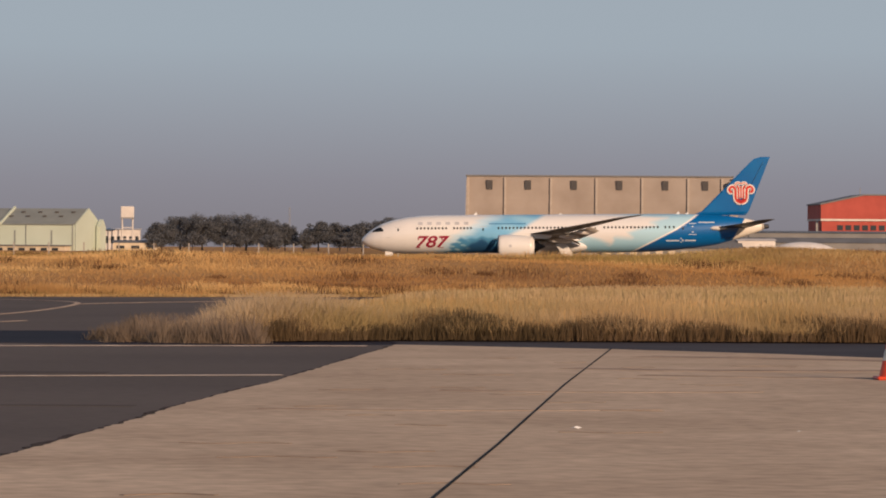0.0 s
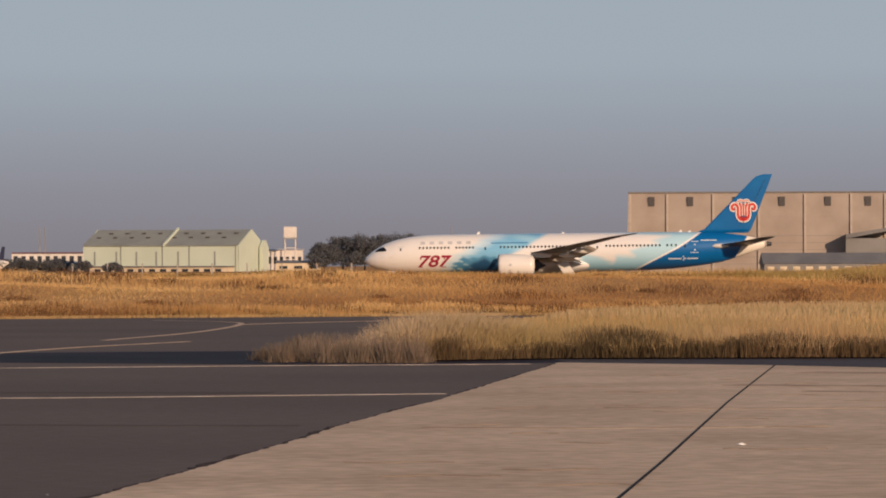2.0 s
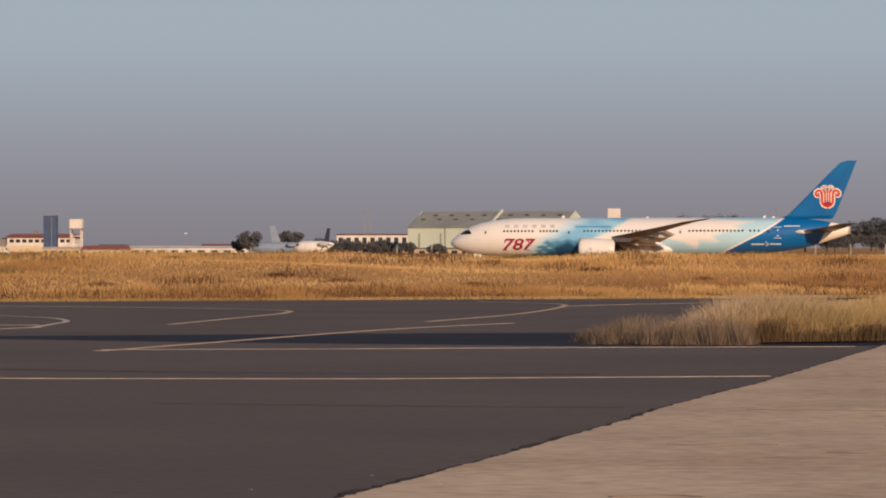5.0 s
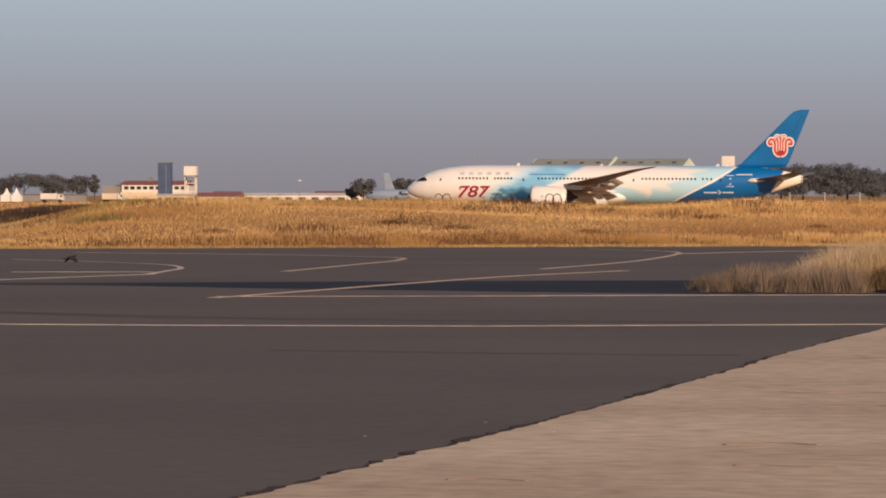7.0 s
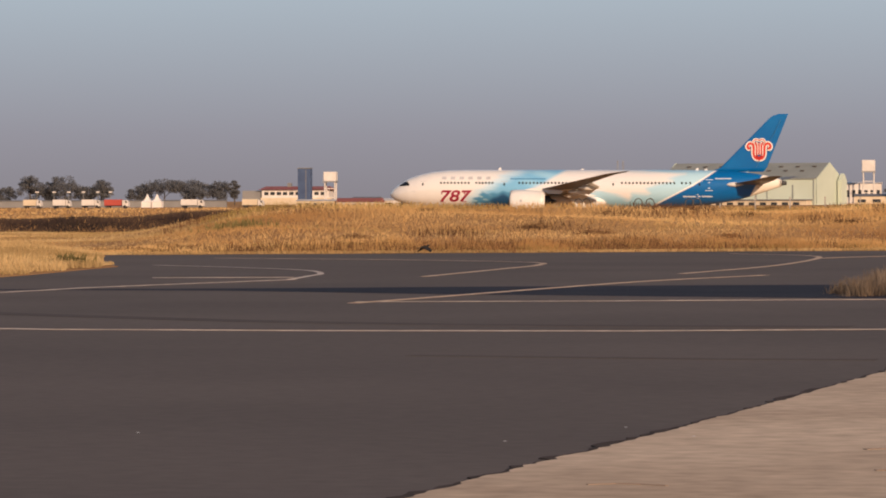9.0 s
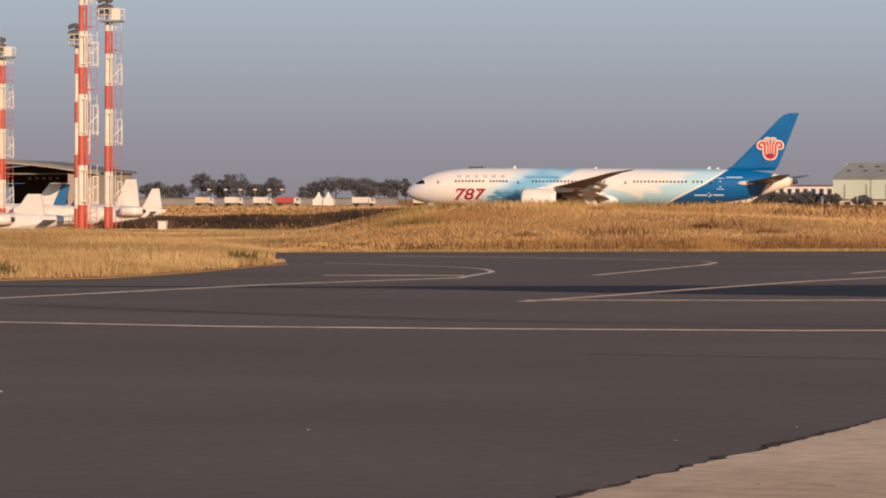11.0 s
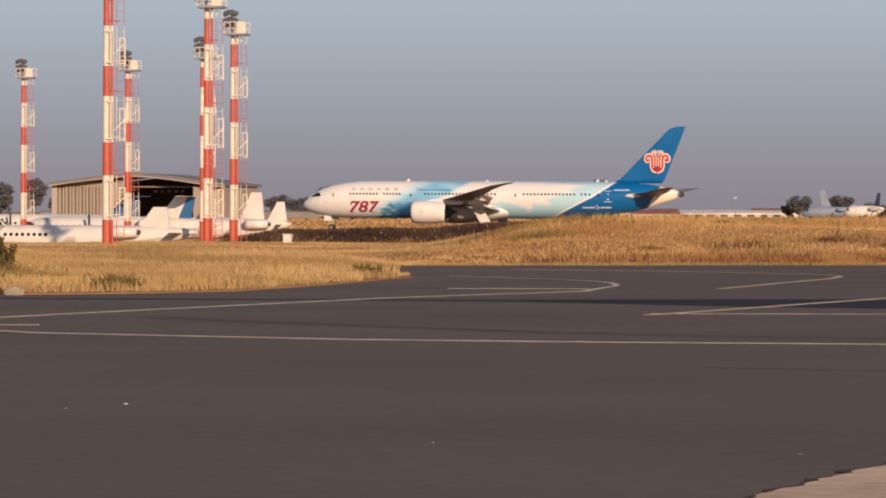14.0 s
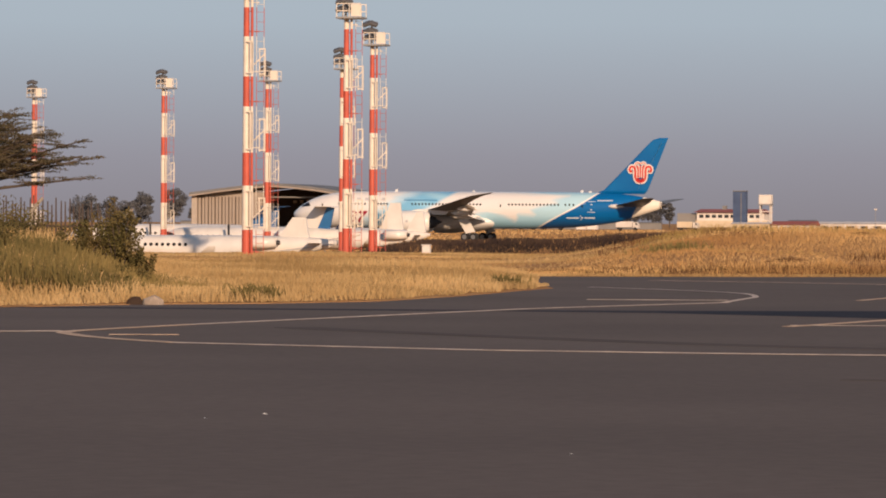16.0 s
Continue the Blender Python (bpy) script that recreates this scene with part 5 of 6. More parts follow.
def green_hangar():
    zb = gz(-60, 1195) - 0.7
    yaw = -17.0
    b = thing("green_hangar", pose(-41, 1200, zb, 0, 0, yaw), "pale green sheet-metal hangar with grey pitched roof", "hangar")
    L, D = 47.0, 23.0
    eave, ridge = 7.5 - zb, 12.0 - zb
    part("long_wall", boxed(-L, -0.02, 0, 0.3, 0, eave), M_GREEN, b)
    part("back_wall", boxed(-L, -0.02, D - 0.3, D, 0, eave), M_GREEN, b)
    for x in (-0.3, -L):
        g = part("gable_wall", slab([(0, 0), (D, 0), (D, eave), (D / 2, ridge + 0.25), (0, eave)], 0, 0.3), M_GREEN, b)
        g.matrix_basis = Matrix.Translation((x + 0.3, 0, 0)) @ pose(0, 0, 0, 0, 0, 90)
    for y0, y1 in ((-0.4, D / 2), (D + 0.4, D / 2)):
        bm = bmesh.new()
        loft(bm, [[(x, y0, eave - 0.05), (x, y1, ridge - 0.05), (x, y1, ridge + 0.15), (x, y0, eave + 0.15)] for x in (-L, -0.35)])
        part("roof", bm, M_GREENROOF, b)
    bm = bmesh.new()
    loft(bm, [[(x, -0.6, eave - 0.2), (x, D / 2, ridge - 0.05), (x, D / 2, ridge + 0.8), (x, -0.6, eave + 0.6)] for x in (-22.6, -22.0)])
    part("parapet", bm, M_GREENTRIM, b)
    first = part("downpipe", boxed(-0.12, 0.12, -0.15, 0.02, 0, eave), M_GREENROOF, b)
    first.location.x = -22.9
    for x in (-14.8, -35.5, -0.9):
        shared("downpipe", first.data, b, pose(x, 0, 0))
    vent = part("ridge_vent", boxed(-0.5, 0.5, -0.4, 0.4, -0.1, 0.35), M_VENT, b)
    k = 0
    for row, off in ((0.72, 0), (0.45, 2.6)):
        for x in (-3.5, -8.5, -13.5, -18.5, -26.5, -31.5, -36.5, -41.5):
            m = pose(x - off, D / 2 * row, eave + (ridge - eave) * row + 0.2)
            if k == 0:
                vent.matrix_basis = m
            else:
                shared("ridge_vent", vent.data, b, m)
            k += 1
    slit = part("wall_slit", boxed(-0.25, 0.25, -0.05, 0.1, -2.0, 2.0), M_GREENROOF, b)
    for i, x in enumerate((-43.5, -36.9, -30.8, -24.8, -18.2, -7.2)):
        m = pose(x, 0, eave * 0.55)
        if i == 0:
            slit.matrix_basis = m
        else:
            shared("wall_slit", slit.data, b, m)
    # low annexe at the foot, with small openings
    part("annexe_wall", boxed(-L + 0.4, -1.5, -5, -0.2, -1.0, 2.0), M_CREAM, b)
    part("annexe_roof", boxed(-L, -1.2, -5.4, -0.1, 2.0, 2.35), M_GREYROOF, b)
    win = part("annexe_window", boxed(-0.9, 0.9, -0.1, 0.1, -0.4, 0.4), M_WINDOW, b)
    for i in range(13):
        m = pose(-L + 3 + 3.3 * i, -5, 1.1)
        if i == 0:
            win.matrix_basis = m
        else:
            shared("annexe_window", win.data, b, m)
    bm = bmesh.new()
    loft(bm, [[(x, 17.0, 0), (x, 22.0, 0), (x, 22.0, eave - 0.5), (x, 19.5, eave + 1.6), (x, 17.0, eave - 0.5)] for x in (0.4, 1.6)])
    part("side_annexe", bm, M_GREEN, b)


green_hangar()


def water_tower(x0, x1, y, z0, z1, label, base=True):
    zb = gz(x0, y) - 0.3
    b = thing("water_tower", pose((x0 + x1) / 2, y, zb), label, "water tower")
    w = (x1 - x0) / 2
    part("tank", boxed(-w, w, -w, w, z0 - zb, z1 - zb, 0.15), M_WHITEWALL, b)
    for sx in (-1, 1):
        for sy in (-1, 1):
            part("leg", tube(bmesh.new(), (sx * w * 0.8, sy * w * 0.8, 0), (sx * w * 0.8, sy * w * 0.8, z0 - zb), 0.22, n=6), M_WHITEWALL, b)
    for z in (0.35, 0.7):
        part("brace", boxed(-w * 0.85, w * 0.85, -w * 0.85, -w * 0.75, (z0 - zb) * z - 0.12, (z0 - zb) * z + 0.12), M_WHITEWALL, b)
    part("platform", boxed(-w * 1.1, w * 1.1, -w * 1.1, w * 1.1, z0 - zb - 0.35, z0 - zb - 0.02), M_STEEL, b)


water_tower(-33.0, -28.7, 1400, 10.9, 14.6, "white square water tank on a tall frame")
water_tower(-204.3, -200.2, 1350, 8.0, 11.0, "pale square water tank on thin legs")
plain_shed("white_house", -39.0, -26.9, 1410, 1422, 7.4, M_WHITEWALL, M_WHITEWALL, "white two-storey house with dark windows", 0.5, 6, "house")
plain_shed("low_house", -34, -20, 1340, 1350, 3.4, M_CREAM, M_GREYROOF, "low cream house beside the hangar", 0.8, 3, "house")
plain_shed("long_shed", -178.5, -141.7, 1300, 1312, 2.4, M_WHITEWALL, M_WHITEWALL, "long low white airport shed", 0.7, 9)
plain_shed("long_shed", -204, -192, 1290, 1300, 2.1, M_CREAM, M_WHITEWALL, "low cream shed with a pale roof", 0.5, 5)
plain_shed("long_shed", -191.5, -178, 1290, 1300, 2.5, M_WHITEWALL, M_REDROOF, "low white shed under a red roof", 1.3, 6)
plain_shed("long_shed", -190, -182, 1315, 1325, 2.9, M_REDWALL, M_GREYROOF, "red shed with a dark roof", 0.5, 0)
plain_shed("long_shed", -158, -140, 1318, 1326, 3.0, M_GREYWALL, M_REDROOF, "grey shed with a rust-red roof", 0.5, 0)
plain_shed("office_block", -109.6, -86, 1250, 1265, 5.9, M_WHITEWALL, M_REDROOF, "white office block with a thin red roof", 0.4, 10, "office", gapz=0.72)
plain_shed("office_block", -116, -84, 1236, 1244, 2.8, M_CREAM, M_GREYROOF, "low cream office annexe", 0.4, 9, "office")


def terminal():
    zb = gz(-230, 1450) - 0.6
    b = thing("terminal_building", pose(-241.3, 1450, zb), "white terminal building with window band and red roof", "terminal")
    part("wall", boxed(0, 23.5, 0, 14, 0, 5.5 - zb), M_WHITEWALL, b)
    part("base_wall", boxed(-0.2, 24.5, -1.5, -0.02, 0, 2.7 - zb), M_CREAM, b)
    bm = bmesh.new()
    loft(bm, [[(x0, -1.0, 5.5 - zb), (x0 + k, 7, 6.7 - zb), (x0, 15, 5.5 - zb)] for x0, k in ((-1.2, 1.5), (24.5, -1.5))])
    part("roof", bm, M_REDROOF, b)
    part("side_wing", boxed(-7, -0.05, 1, 12, 0, 5.2 - zb), M_GREYWALL, b)
    win = part("window", boxed(-0.75, 0.75, -0.1, 0.1, -0.55, 0.55), M_WINDOW, b)
    for i in range(10):
        m = pose(1.6 + 2.2 * i, 0, 4.2 - zb)
        if i == 0:
            win.matrix_basis = m
        else:
            shared("window", win.data, b, m)
    part("roof_vent", boxed(8, 9.4, 6, 8, 6.5 - zb, 7.9 - zb), M_GREYROOF, b)


terminal()
b = thing("blue_tower", pose(-218.65, 1400, gz(-218, 1400) - 0.5), "narrow dark blue clad tower block", "tower")
part("tower_body", boxed(-2.15, 2.15, 0, 4.3, 0, 12.4 - gz(-218, 1400) + 0.5, 0.06), M_BLUE, b)
part("corner_strip", boxed(0.5, 0.72, -0.06, -0.01, 0, 12.2), M_GREYWALL, b)
part("tower_cap", boxed(-2.25, 2.25, -0.1, 4.4, 12.42 - gz(-218, 1400) + 0.5, 12.7 - gz(-218, 1400) + 0.5), M_GREYROOF, b)

for x in (-213.6, -211.0):
    b = thing("pavilion_tent", pose(x, 1100, gz(x, 1100)), "white peaked pavilion tent", "tent", "pavilion tents")
    bm = bmesh.new()
    prof = ((1.45, 1.5), (0.95, 1.85), (0.5, 2.4), (0.15, 3.3), (0.02, 3.6))
    loft(bm, [[(sx * r, sy * r, z) for sx, sy in ((-1, -1), (1, -1), (1, 1), (-1, 1))] for r, z in prof])
    part("canopy", bm, M_DOME, b)
    part("curtain", boxed(-1.4, 1.4, -1.4, 1.4, 0, 1.48), M_DOME, b)


def aerial(x, y, z1, r, label):
    b = thing("radio_mast", pose(x, y, gz(x, y)), label, "mast")
    h = z1 - gz(x, y)
    for i in range(3):
        a = 2.094 * i
        part("leg", tube(bmesh.new(), (r * math.cos(a), r * math.sin(a), 0), (r * 0.4 * math.cos(a), r * 0.4 * math.sin(a), h), 0.06, n=5), M_STEEL, b)
    bm = bmesh.new()
    for i in range(14):
        z = h * i / 14
        k = 1 - 0.6 * i / 14
        for j in range(3):
            a, c = 2.094 * j, 2.094 * (j + 1)
            tube(bm, (r * k * math.cos(a), r * k * math.sin(a), z), (r * k * math.cos(c), r * k * math.sin(c), z + h / 14), 0.03, n=4, caps=False)
    part("lattice", bm, M_STEEL, b)


aerial(24.1, 1500, 15.6, 0.6, "thin grey lattice radio mast")
aerial(-101.6, 1252, 13.4, 0.45, "thin grey lattice radio mast")
aerial(-100.0, 1252, 13.2, 0.45, "thin grey lattice radio mast")


def lamp_post(x, y, h, group):
    b = thing("lamp_post", pose(x, y, gz(x, y)), "grey lamp post with a pale head", "lamp post", group)
    part("pole", tube(bmesh.new(), (0, 0, 0), (0, 0, h), 0.10, 0.06, n=6), M_STEEL, b)
    part("lamp_head", boxed(-0.45, 0.45, -0.25, 0.25, h, h + 0.35, 0.06), M_WHITEWALL, b)


for x in (-238.9, -234.4, -230.5, -226.6, -222.8, -219.5):
    lamp_post(x, 1080, 3.9 - gz(x, 1080), "road lamps")
lamp_post(-159.5, 1290, 6.0 - gz(-159.5, 1290), "apron lamp")

plain_shed("boundary_wall", -330, -196, 1120, 1121, 2.0, M_GREYWALL, M_GREYWALL, "long grey boundary wall", 0.2, 0, "wall")


def lorry(x0, x1, y, box_mat, label):
    b = thing("lorry", pose(x0, y, gz(x0, y)), label, "lorry", "parked lorries")
    w = x1 - x0
    part("cargo_box", boxed(0, w * 0.72, -1.2, 1.2, 0.8, 2.3, 0.05), box_mat, b)
    cab = part("cab", slab([(w * 0.75, 0.6), (w, 0.6), (w, 1.4), (w * 0.93, 2.1), (w * 0.75, 2.1)], -1.1, 1.1), M_WHITEWALL, b)
    part("windscreen", slab([(w * 0.86, 1.45), (w * 0.97, 1.45), (w * 0.925, 1.95), (w * 0.86, 1.95)], -1.12, 1.12), M_WINDOW, cab)
    part("chassis", boxed(0, w * 0.95, -0.9, 0.9, 0.55, 0.88), M_DARKMETAL, b)
    for k in (0.15, 0.85):
        part("wheel", tube(bmesh.new(), (w * k, -1.15, 0.45), (w * k, 1.15, 0.45), 0.45, n=12), M_TYRE, b)


lorry(-235.6, -231.0, 1050, M_CREAM, "cream box lorry parked on the road")
lorry(-228.0, -223.5, 1050, M_WHITEWALL, "white box lorry parked on the road")
lorry(-220.6, -216.0, 1050, M_WHITEWALL, "white box lorry parked on the road")
lorry(-214.8, -208.6, 1050, M_REDWALL, "red box lorry parked on the road")
lorry(-195.2, -189.4, 1050, M_WHITEWALL, "white box lorry parked by the grass")
lorry(-179.6, -174.2, 1050, M_CREAM, "cream box lorry parked by the grass")

post = thing("fence_post", pose(-66, 900, gz(-66, 900)), "weathered concrete boundary fence post", "fence post", "boundary fence posts")
part("shaft", boxed(-0.14, 0.14, -0.14, 0.14, -0.2, 3.2, 0.02), M_POST, post)
for i in range(1, 17):
    x = -66 + 7.4 * i
    copy_thing(post, pose(x, 900, gz(x, 900)))


# ---- trees ----
def leaf_cloud(centres, radii, per, size, flat=0.7):
    """Many small leaf quads in clumps."""
    n = len(centres) * per
    c = np.repeat(np.asarray(centres, float), per, 0)
    r = np.repeat(np.asarray(radii, float), per)
    v = rng_np.normal(size=(n, 3))
    v /= np.linalg.norm(v, axis=1)[:, None]
    p = c + v * (r * rng_np.uniform(0.35, 1.05, n))[:, None] * np.array([1, 1, flat])
    a, b2 = rng_np.normal(size=(n, 3)), rng_np.normal(size=(n, 3))
    a /= np.linalg.norm(a, axis=1)[:, None]
    b2 -= (b2 * a).sum(1)[:, None] * a
    b2 /= np.linalg.norm(b2, axis=1)[:, None]
    s = size * rng_np.uniform(0.6, 1.3, n)[:, None]
    co = np.stack([p - a * s, p - b2 * s * 0.5, p + a * s, p + b2 * s * 0.5], 1).reshape(-1, 3)
    return co, np.arange(n * 4).reshape(n, 4)


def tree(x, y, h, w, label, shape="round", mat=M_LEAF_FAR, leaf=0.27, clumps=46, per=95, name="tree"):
    zb = gz(x, y)
    t = thing(name, pose(x, y, zb), label, "tree")
    bm = bmesh.new()
    tube(bm, (0, 0, -0.2), (0, 0, h * 0.5), 0.06 * h * 0.5, 0.03 * h * 0.5, n=7)
    for i in range(5):
        a = i * 1.256 + x
        tube(bm, (0, 0, h * (0.25 + 0.04 * i)), (w * 0.33 * math.cos(a), w * 0.33 * math.sin(a), h * (0.55 + 0.06 * i)), 0.02 * h * 0.5, 0.008 * h * 0.5, n=5)
    part("trunk", bm, M_BARK, t)
    cs, rs = [], []
    for i in range(clumps):
        while True:
            q = rng_np.uniform(-1, 1, 3)
            if (q ** 2).sum() < 1:
                break
        if shape == "flat":
            cs.append((q[0] * w * 0.46, q[1] * w * 0.4, h * 0.68 + q[2] * h * 0.22))
        elif shape == "tall":
            cs.append((q[0] * w * 0.36, q[1] * w * 0.36, h * 0.58 + q[2] * h * 0.36))
        else:
            cs.append((q[0] * w * 0.43, q[1] * w * 0.4, h * 0.55 + q[2] * h * 0.38))
        rs.append(w * rng_np.uniform(0.10, 0.17))
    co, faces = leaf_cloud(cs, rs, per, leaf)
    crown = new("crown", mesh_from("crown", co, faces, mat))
    crown.parent = t
    return t


DARK_TREE = "dark broadleaf tree in a dense row, leaves paled as by haze"
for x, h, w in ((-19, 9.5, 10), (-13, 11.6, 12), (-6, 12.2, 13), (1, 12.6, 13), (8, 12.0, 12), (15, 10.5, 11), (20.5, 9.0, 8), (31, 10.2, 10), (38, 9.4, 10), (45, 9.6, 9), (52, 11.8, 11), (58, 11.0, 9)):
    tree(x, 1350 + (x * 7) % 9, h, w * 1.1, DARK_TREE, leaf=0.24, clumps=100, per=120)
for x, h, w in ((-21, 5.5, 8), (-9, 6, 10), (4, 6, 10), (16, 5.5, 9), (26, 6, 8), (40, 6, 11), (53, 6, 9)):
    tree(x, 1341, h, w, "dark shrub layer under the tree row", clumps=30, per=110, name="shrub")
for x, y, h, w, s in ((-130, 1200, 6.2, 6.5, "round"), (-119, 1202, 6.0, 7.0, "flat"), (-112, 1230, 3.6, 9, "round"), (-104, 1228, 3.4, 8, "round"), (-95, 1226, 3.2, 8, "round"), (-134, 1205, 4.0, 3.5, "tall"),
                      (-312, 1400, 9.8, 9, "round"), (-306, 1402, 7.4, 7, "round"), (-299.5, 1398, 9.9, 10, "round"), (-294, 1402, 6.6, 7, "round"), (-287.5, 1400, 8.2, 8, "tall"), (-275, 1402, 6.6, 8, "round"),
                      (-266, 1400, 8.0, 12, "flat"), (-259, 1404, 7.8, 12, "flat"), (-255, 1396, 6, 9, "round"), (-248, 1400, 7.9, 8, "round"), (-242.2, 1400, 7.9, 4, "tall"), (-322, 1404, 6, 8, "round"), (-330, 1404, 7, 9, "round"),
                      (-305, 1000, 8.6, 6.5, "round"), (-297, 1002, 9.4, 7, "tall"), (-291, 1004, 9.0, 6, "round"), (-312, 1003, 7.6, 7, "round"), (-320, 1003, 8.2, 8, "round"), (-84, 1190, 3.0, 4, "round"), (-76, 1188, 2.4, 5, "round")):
    tree(x, y, h * 1.12, w * 1.2, "grey-green tree beside the airport buildings, leaves paled as by haze", s)


def arch_hangar():
    zb = gz(-240, 900) - 0.4
    b = thing("vaulted_hangar", pose(-262, 900, zb), "open-fronted hangar with vaulted grey roof and fluted doors", "hangar")
    L = 38.6
    arc = [(k, float(np.interp(k, [-0.6, 6, 12, 18, 23, 29, 34, L + 0.6], [7.6, 8.5, 9.2, 9.75, 9.4, 8.7, 7.9, 7.3])) - zb) for k in np.linspace(-0.6, L + 0.6, 25)]
    bm = bmesh.new()
    loft(bm, [[(k, y, z + 0.5) for k, z in arc] + [(k, y, z) for k, z in arc[::-1]] for y in (-2.5, 32)])
    part("roof", bm, M_GREYROOF, b)
    bm = bmesh.new()
    loft(bm, [[(k, y, z - 0.03) for k, z in arc] + [(k, y, z - 0.35) for k, z in arc[::-1]] for y in (-2.6, -2.2)])
    part("fascia", bm, M_BEIGE, b)
    part("back_wall", slab([(0.6, 0), (L - 0.6, 0), (L - 0.6, 7.2 - zb), (28, 8.7 - zb), (18, 9.6 - zb), (0.6, 7.5 - zb)], 30, 30.5), M_VENT, b)
    for x in (0.0, L - 0.6):
        part("side_wall", boxed(x, x + 0.6, 0.4, 30, 0, 7.5 - zb), M_BEIGE, b)
    part("corner_pier", boxed(-0.5, 0.7, -0.8, 0.4, 0, 7.6 - zb), M_BEIGE_RIB, b)
    part("corner_pier", boxed(L - 7.0, L, -0.8, 0.4, 0, 7.2 - zb), M_BEIGE, b)
    leaf = part("door_flute", boxed(0, 0.55, -0.25, 0.3, 0, 7.2 - zb), M_BEIGE, b)
    leaf.location.x = 0.9
    for i in range(1, 19):
        shared("door_flute", leaf.data, b, pose(0.9 + 0.78 * i, 0.25 * (i % 2), 0))
    part("gable_screen", boxed(0.8, 15.6, 0.35, 0.55, 7.2 - zb, 8.2 - zb), M_BEIGE, b)
    part("lintel_truss", boxed(15.6, L - 5, 2.0, 2.6, 7.0 - zb, 7.3 - zb), M_GREYWALL, b)
    lite = part("roof_light", boxed(-0.4, 0.4, 29.6, 29.95, -0.3, 0.3), M_WHITEWALL, b)
    for i in range(5):
        m = pose(15 + 1.6 * i, 0, 6.3 - zb)
        if i == 0:
            lite.matrix_basis = m
        else:
            shared("roof_light", lite.data, b, m)


arch_hangar()

# ---- floodlight masts ----
M_MASTRED = material("red_mast_paint", (0.48, 0.085, 0.05), 0.6, second=(0.40, 0.075, 0.05), scale=1.5)
M_MASTWHITE = material("white_mast_paint", (0.72, 0.66, 0.58), 0.6, second=(0.62, 0.56, 0.48), scale=1.5)
M_LAMP = material("dark_lamp_housing", (0.10, 0.10, 0.105), 0.5)


def flood_mast(x, y, z):
    """A banded tube with a stayed ladder frame, a railed platform and a stack of lamps."""
    b = thing("floodlight_mast", pose(x, y, z), "red and white banded floodlight mast with ladder and lamp platform", "floodlight mast", "floodlight masts")
    edges = (0.0, 1.35, 3.55, 5.2, 7.5, 9.0, 11.0, 12.45, 13.02)
    for i, (z0, z1) in enumerate(zip(edges, edges[1:])):
        red = i % 2 == 0
        mat = M_MASTRED if red else M_MASTWHITE
        r = 0.215 - 0.010 * i
        seg = part("tube_band", tube(bmesh.new(), (0, 0, z0), (0, 0, z1), r, r - 0.010, n=14), mat, b)
        bm = bmesh.new()
        tube(bm, (0.32, -0.12, z0), (0.32, -0.12, z1), 0.07, n=7)
        for dx, dy in ((0.55, -0.1), (0.84, 0.25)):
            tube(bm, (dx, dy, z0), (dx, dy, z1), 0.018, n=5)
        steps_up = max(2, int((z1 - z0) / 0.45))
        for k in range(steps_up):
            zz = z0 + (z1 - z0) * (k + 0.5) / steps_up
            tube(bm, (0.55, -0.1, zz), (0.84, 0.25, zz), 0.011, n=4, caps=False)
        tube(bm, (0.0, 0, z0 + 0.25), (0.60, 0.25, z0 + 0.25), 0.03, n=5)
        tube(bm, (0.0, 0, z1 - 0.2), (0.38, -0.1, z1 - 0.2), 0.03, n=5)
        part("ladder_section", bm, mat, b)
        if not red and z1 - z0 > 1.0:
            bm = bmesh.new()
            for dx in (0.26, 0.40):
                box(bm, dx, dx + 0.04, -0.3, -0.25, z0 + 0.15, z1 - 0.25)
            for zz in (z0 + 0.15, z1 - 0.3):
                box(bm, 0.1, 0.44, -0.3, -0.25, zz, zz + 0.06)
            part("ladder_gate", bm, M_MASTWHITE, b)
            bm = bmesh.new()
            for dx in (0.60, 0.88):
                box(bm, dx, dx + 0.05, 0.2, 0.24, z0 + 0.05, z1 - 0.6)
            for zz in (z0 + 0.1, z1 - 0.65):
                box(bm, 0.58, 0.93, 0.2, 0.24, zz, zz + 0.06)
            tube(bm, (0.36, 0.1, z0 + 0.6), (0.9, 0.22, z0 + 1.15), 0.035, n=5)
            part("safety_cage", bm, M_MASTWHITE, b)
    top = edges[-1]
    deck = part("platform", boxed(-0.45, 1.0, -0.7, 0.7, top, top + 0.10), M_STEEL, b)
    for dy in (-0.66, 0.66):
        bm = bmesh.new()
        for dx in (-0.42, -0.05, 0.3, 0.65, 0.94):
            box(bm, dx, dx + 0.04, dy - 0.02, dy + 0.02, top + 0.1, top + 0.85)
        for zz in (0.4, 0.8):
            box(bm, -0.42, 0.98, dy - 0.02, dy + 0.02, top + zz, top + zz + 0.05)
        part("railing", bm, M_MASTWHITE, deck)
    part("rail_panel", boxed(0.42, 0.96, -0.7, -0.67, top + 0.12, top + 0.78), M_MASTWHITE, deck)
    part("lamp_pole", tube(bmesh.new(), (-0.05, 0, top + 0.1), (-0.05, 0, top + 1.55), 0.07, n=8), M_MASTWHITE, b)
    lamp = part("floodlight", box(bmesh.new(), -0.26, 0.26, -0.2, 0.2, -0.11, 0.11, 0.04), M_LAMP, b)
    k = 0
    for zz in (0.55, 0.95, 1.4):
        for dx in (-0.32, 0.12):
            m = pose(dx, -0.2, top + zz, 30, -20 if dx < 0 else 20, 0)
            if k == 0:
                lamp.matrix_basis = m
            else:
                shared("floodlight", lamp.data, b, m)
            k += 1
    return b


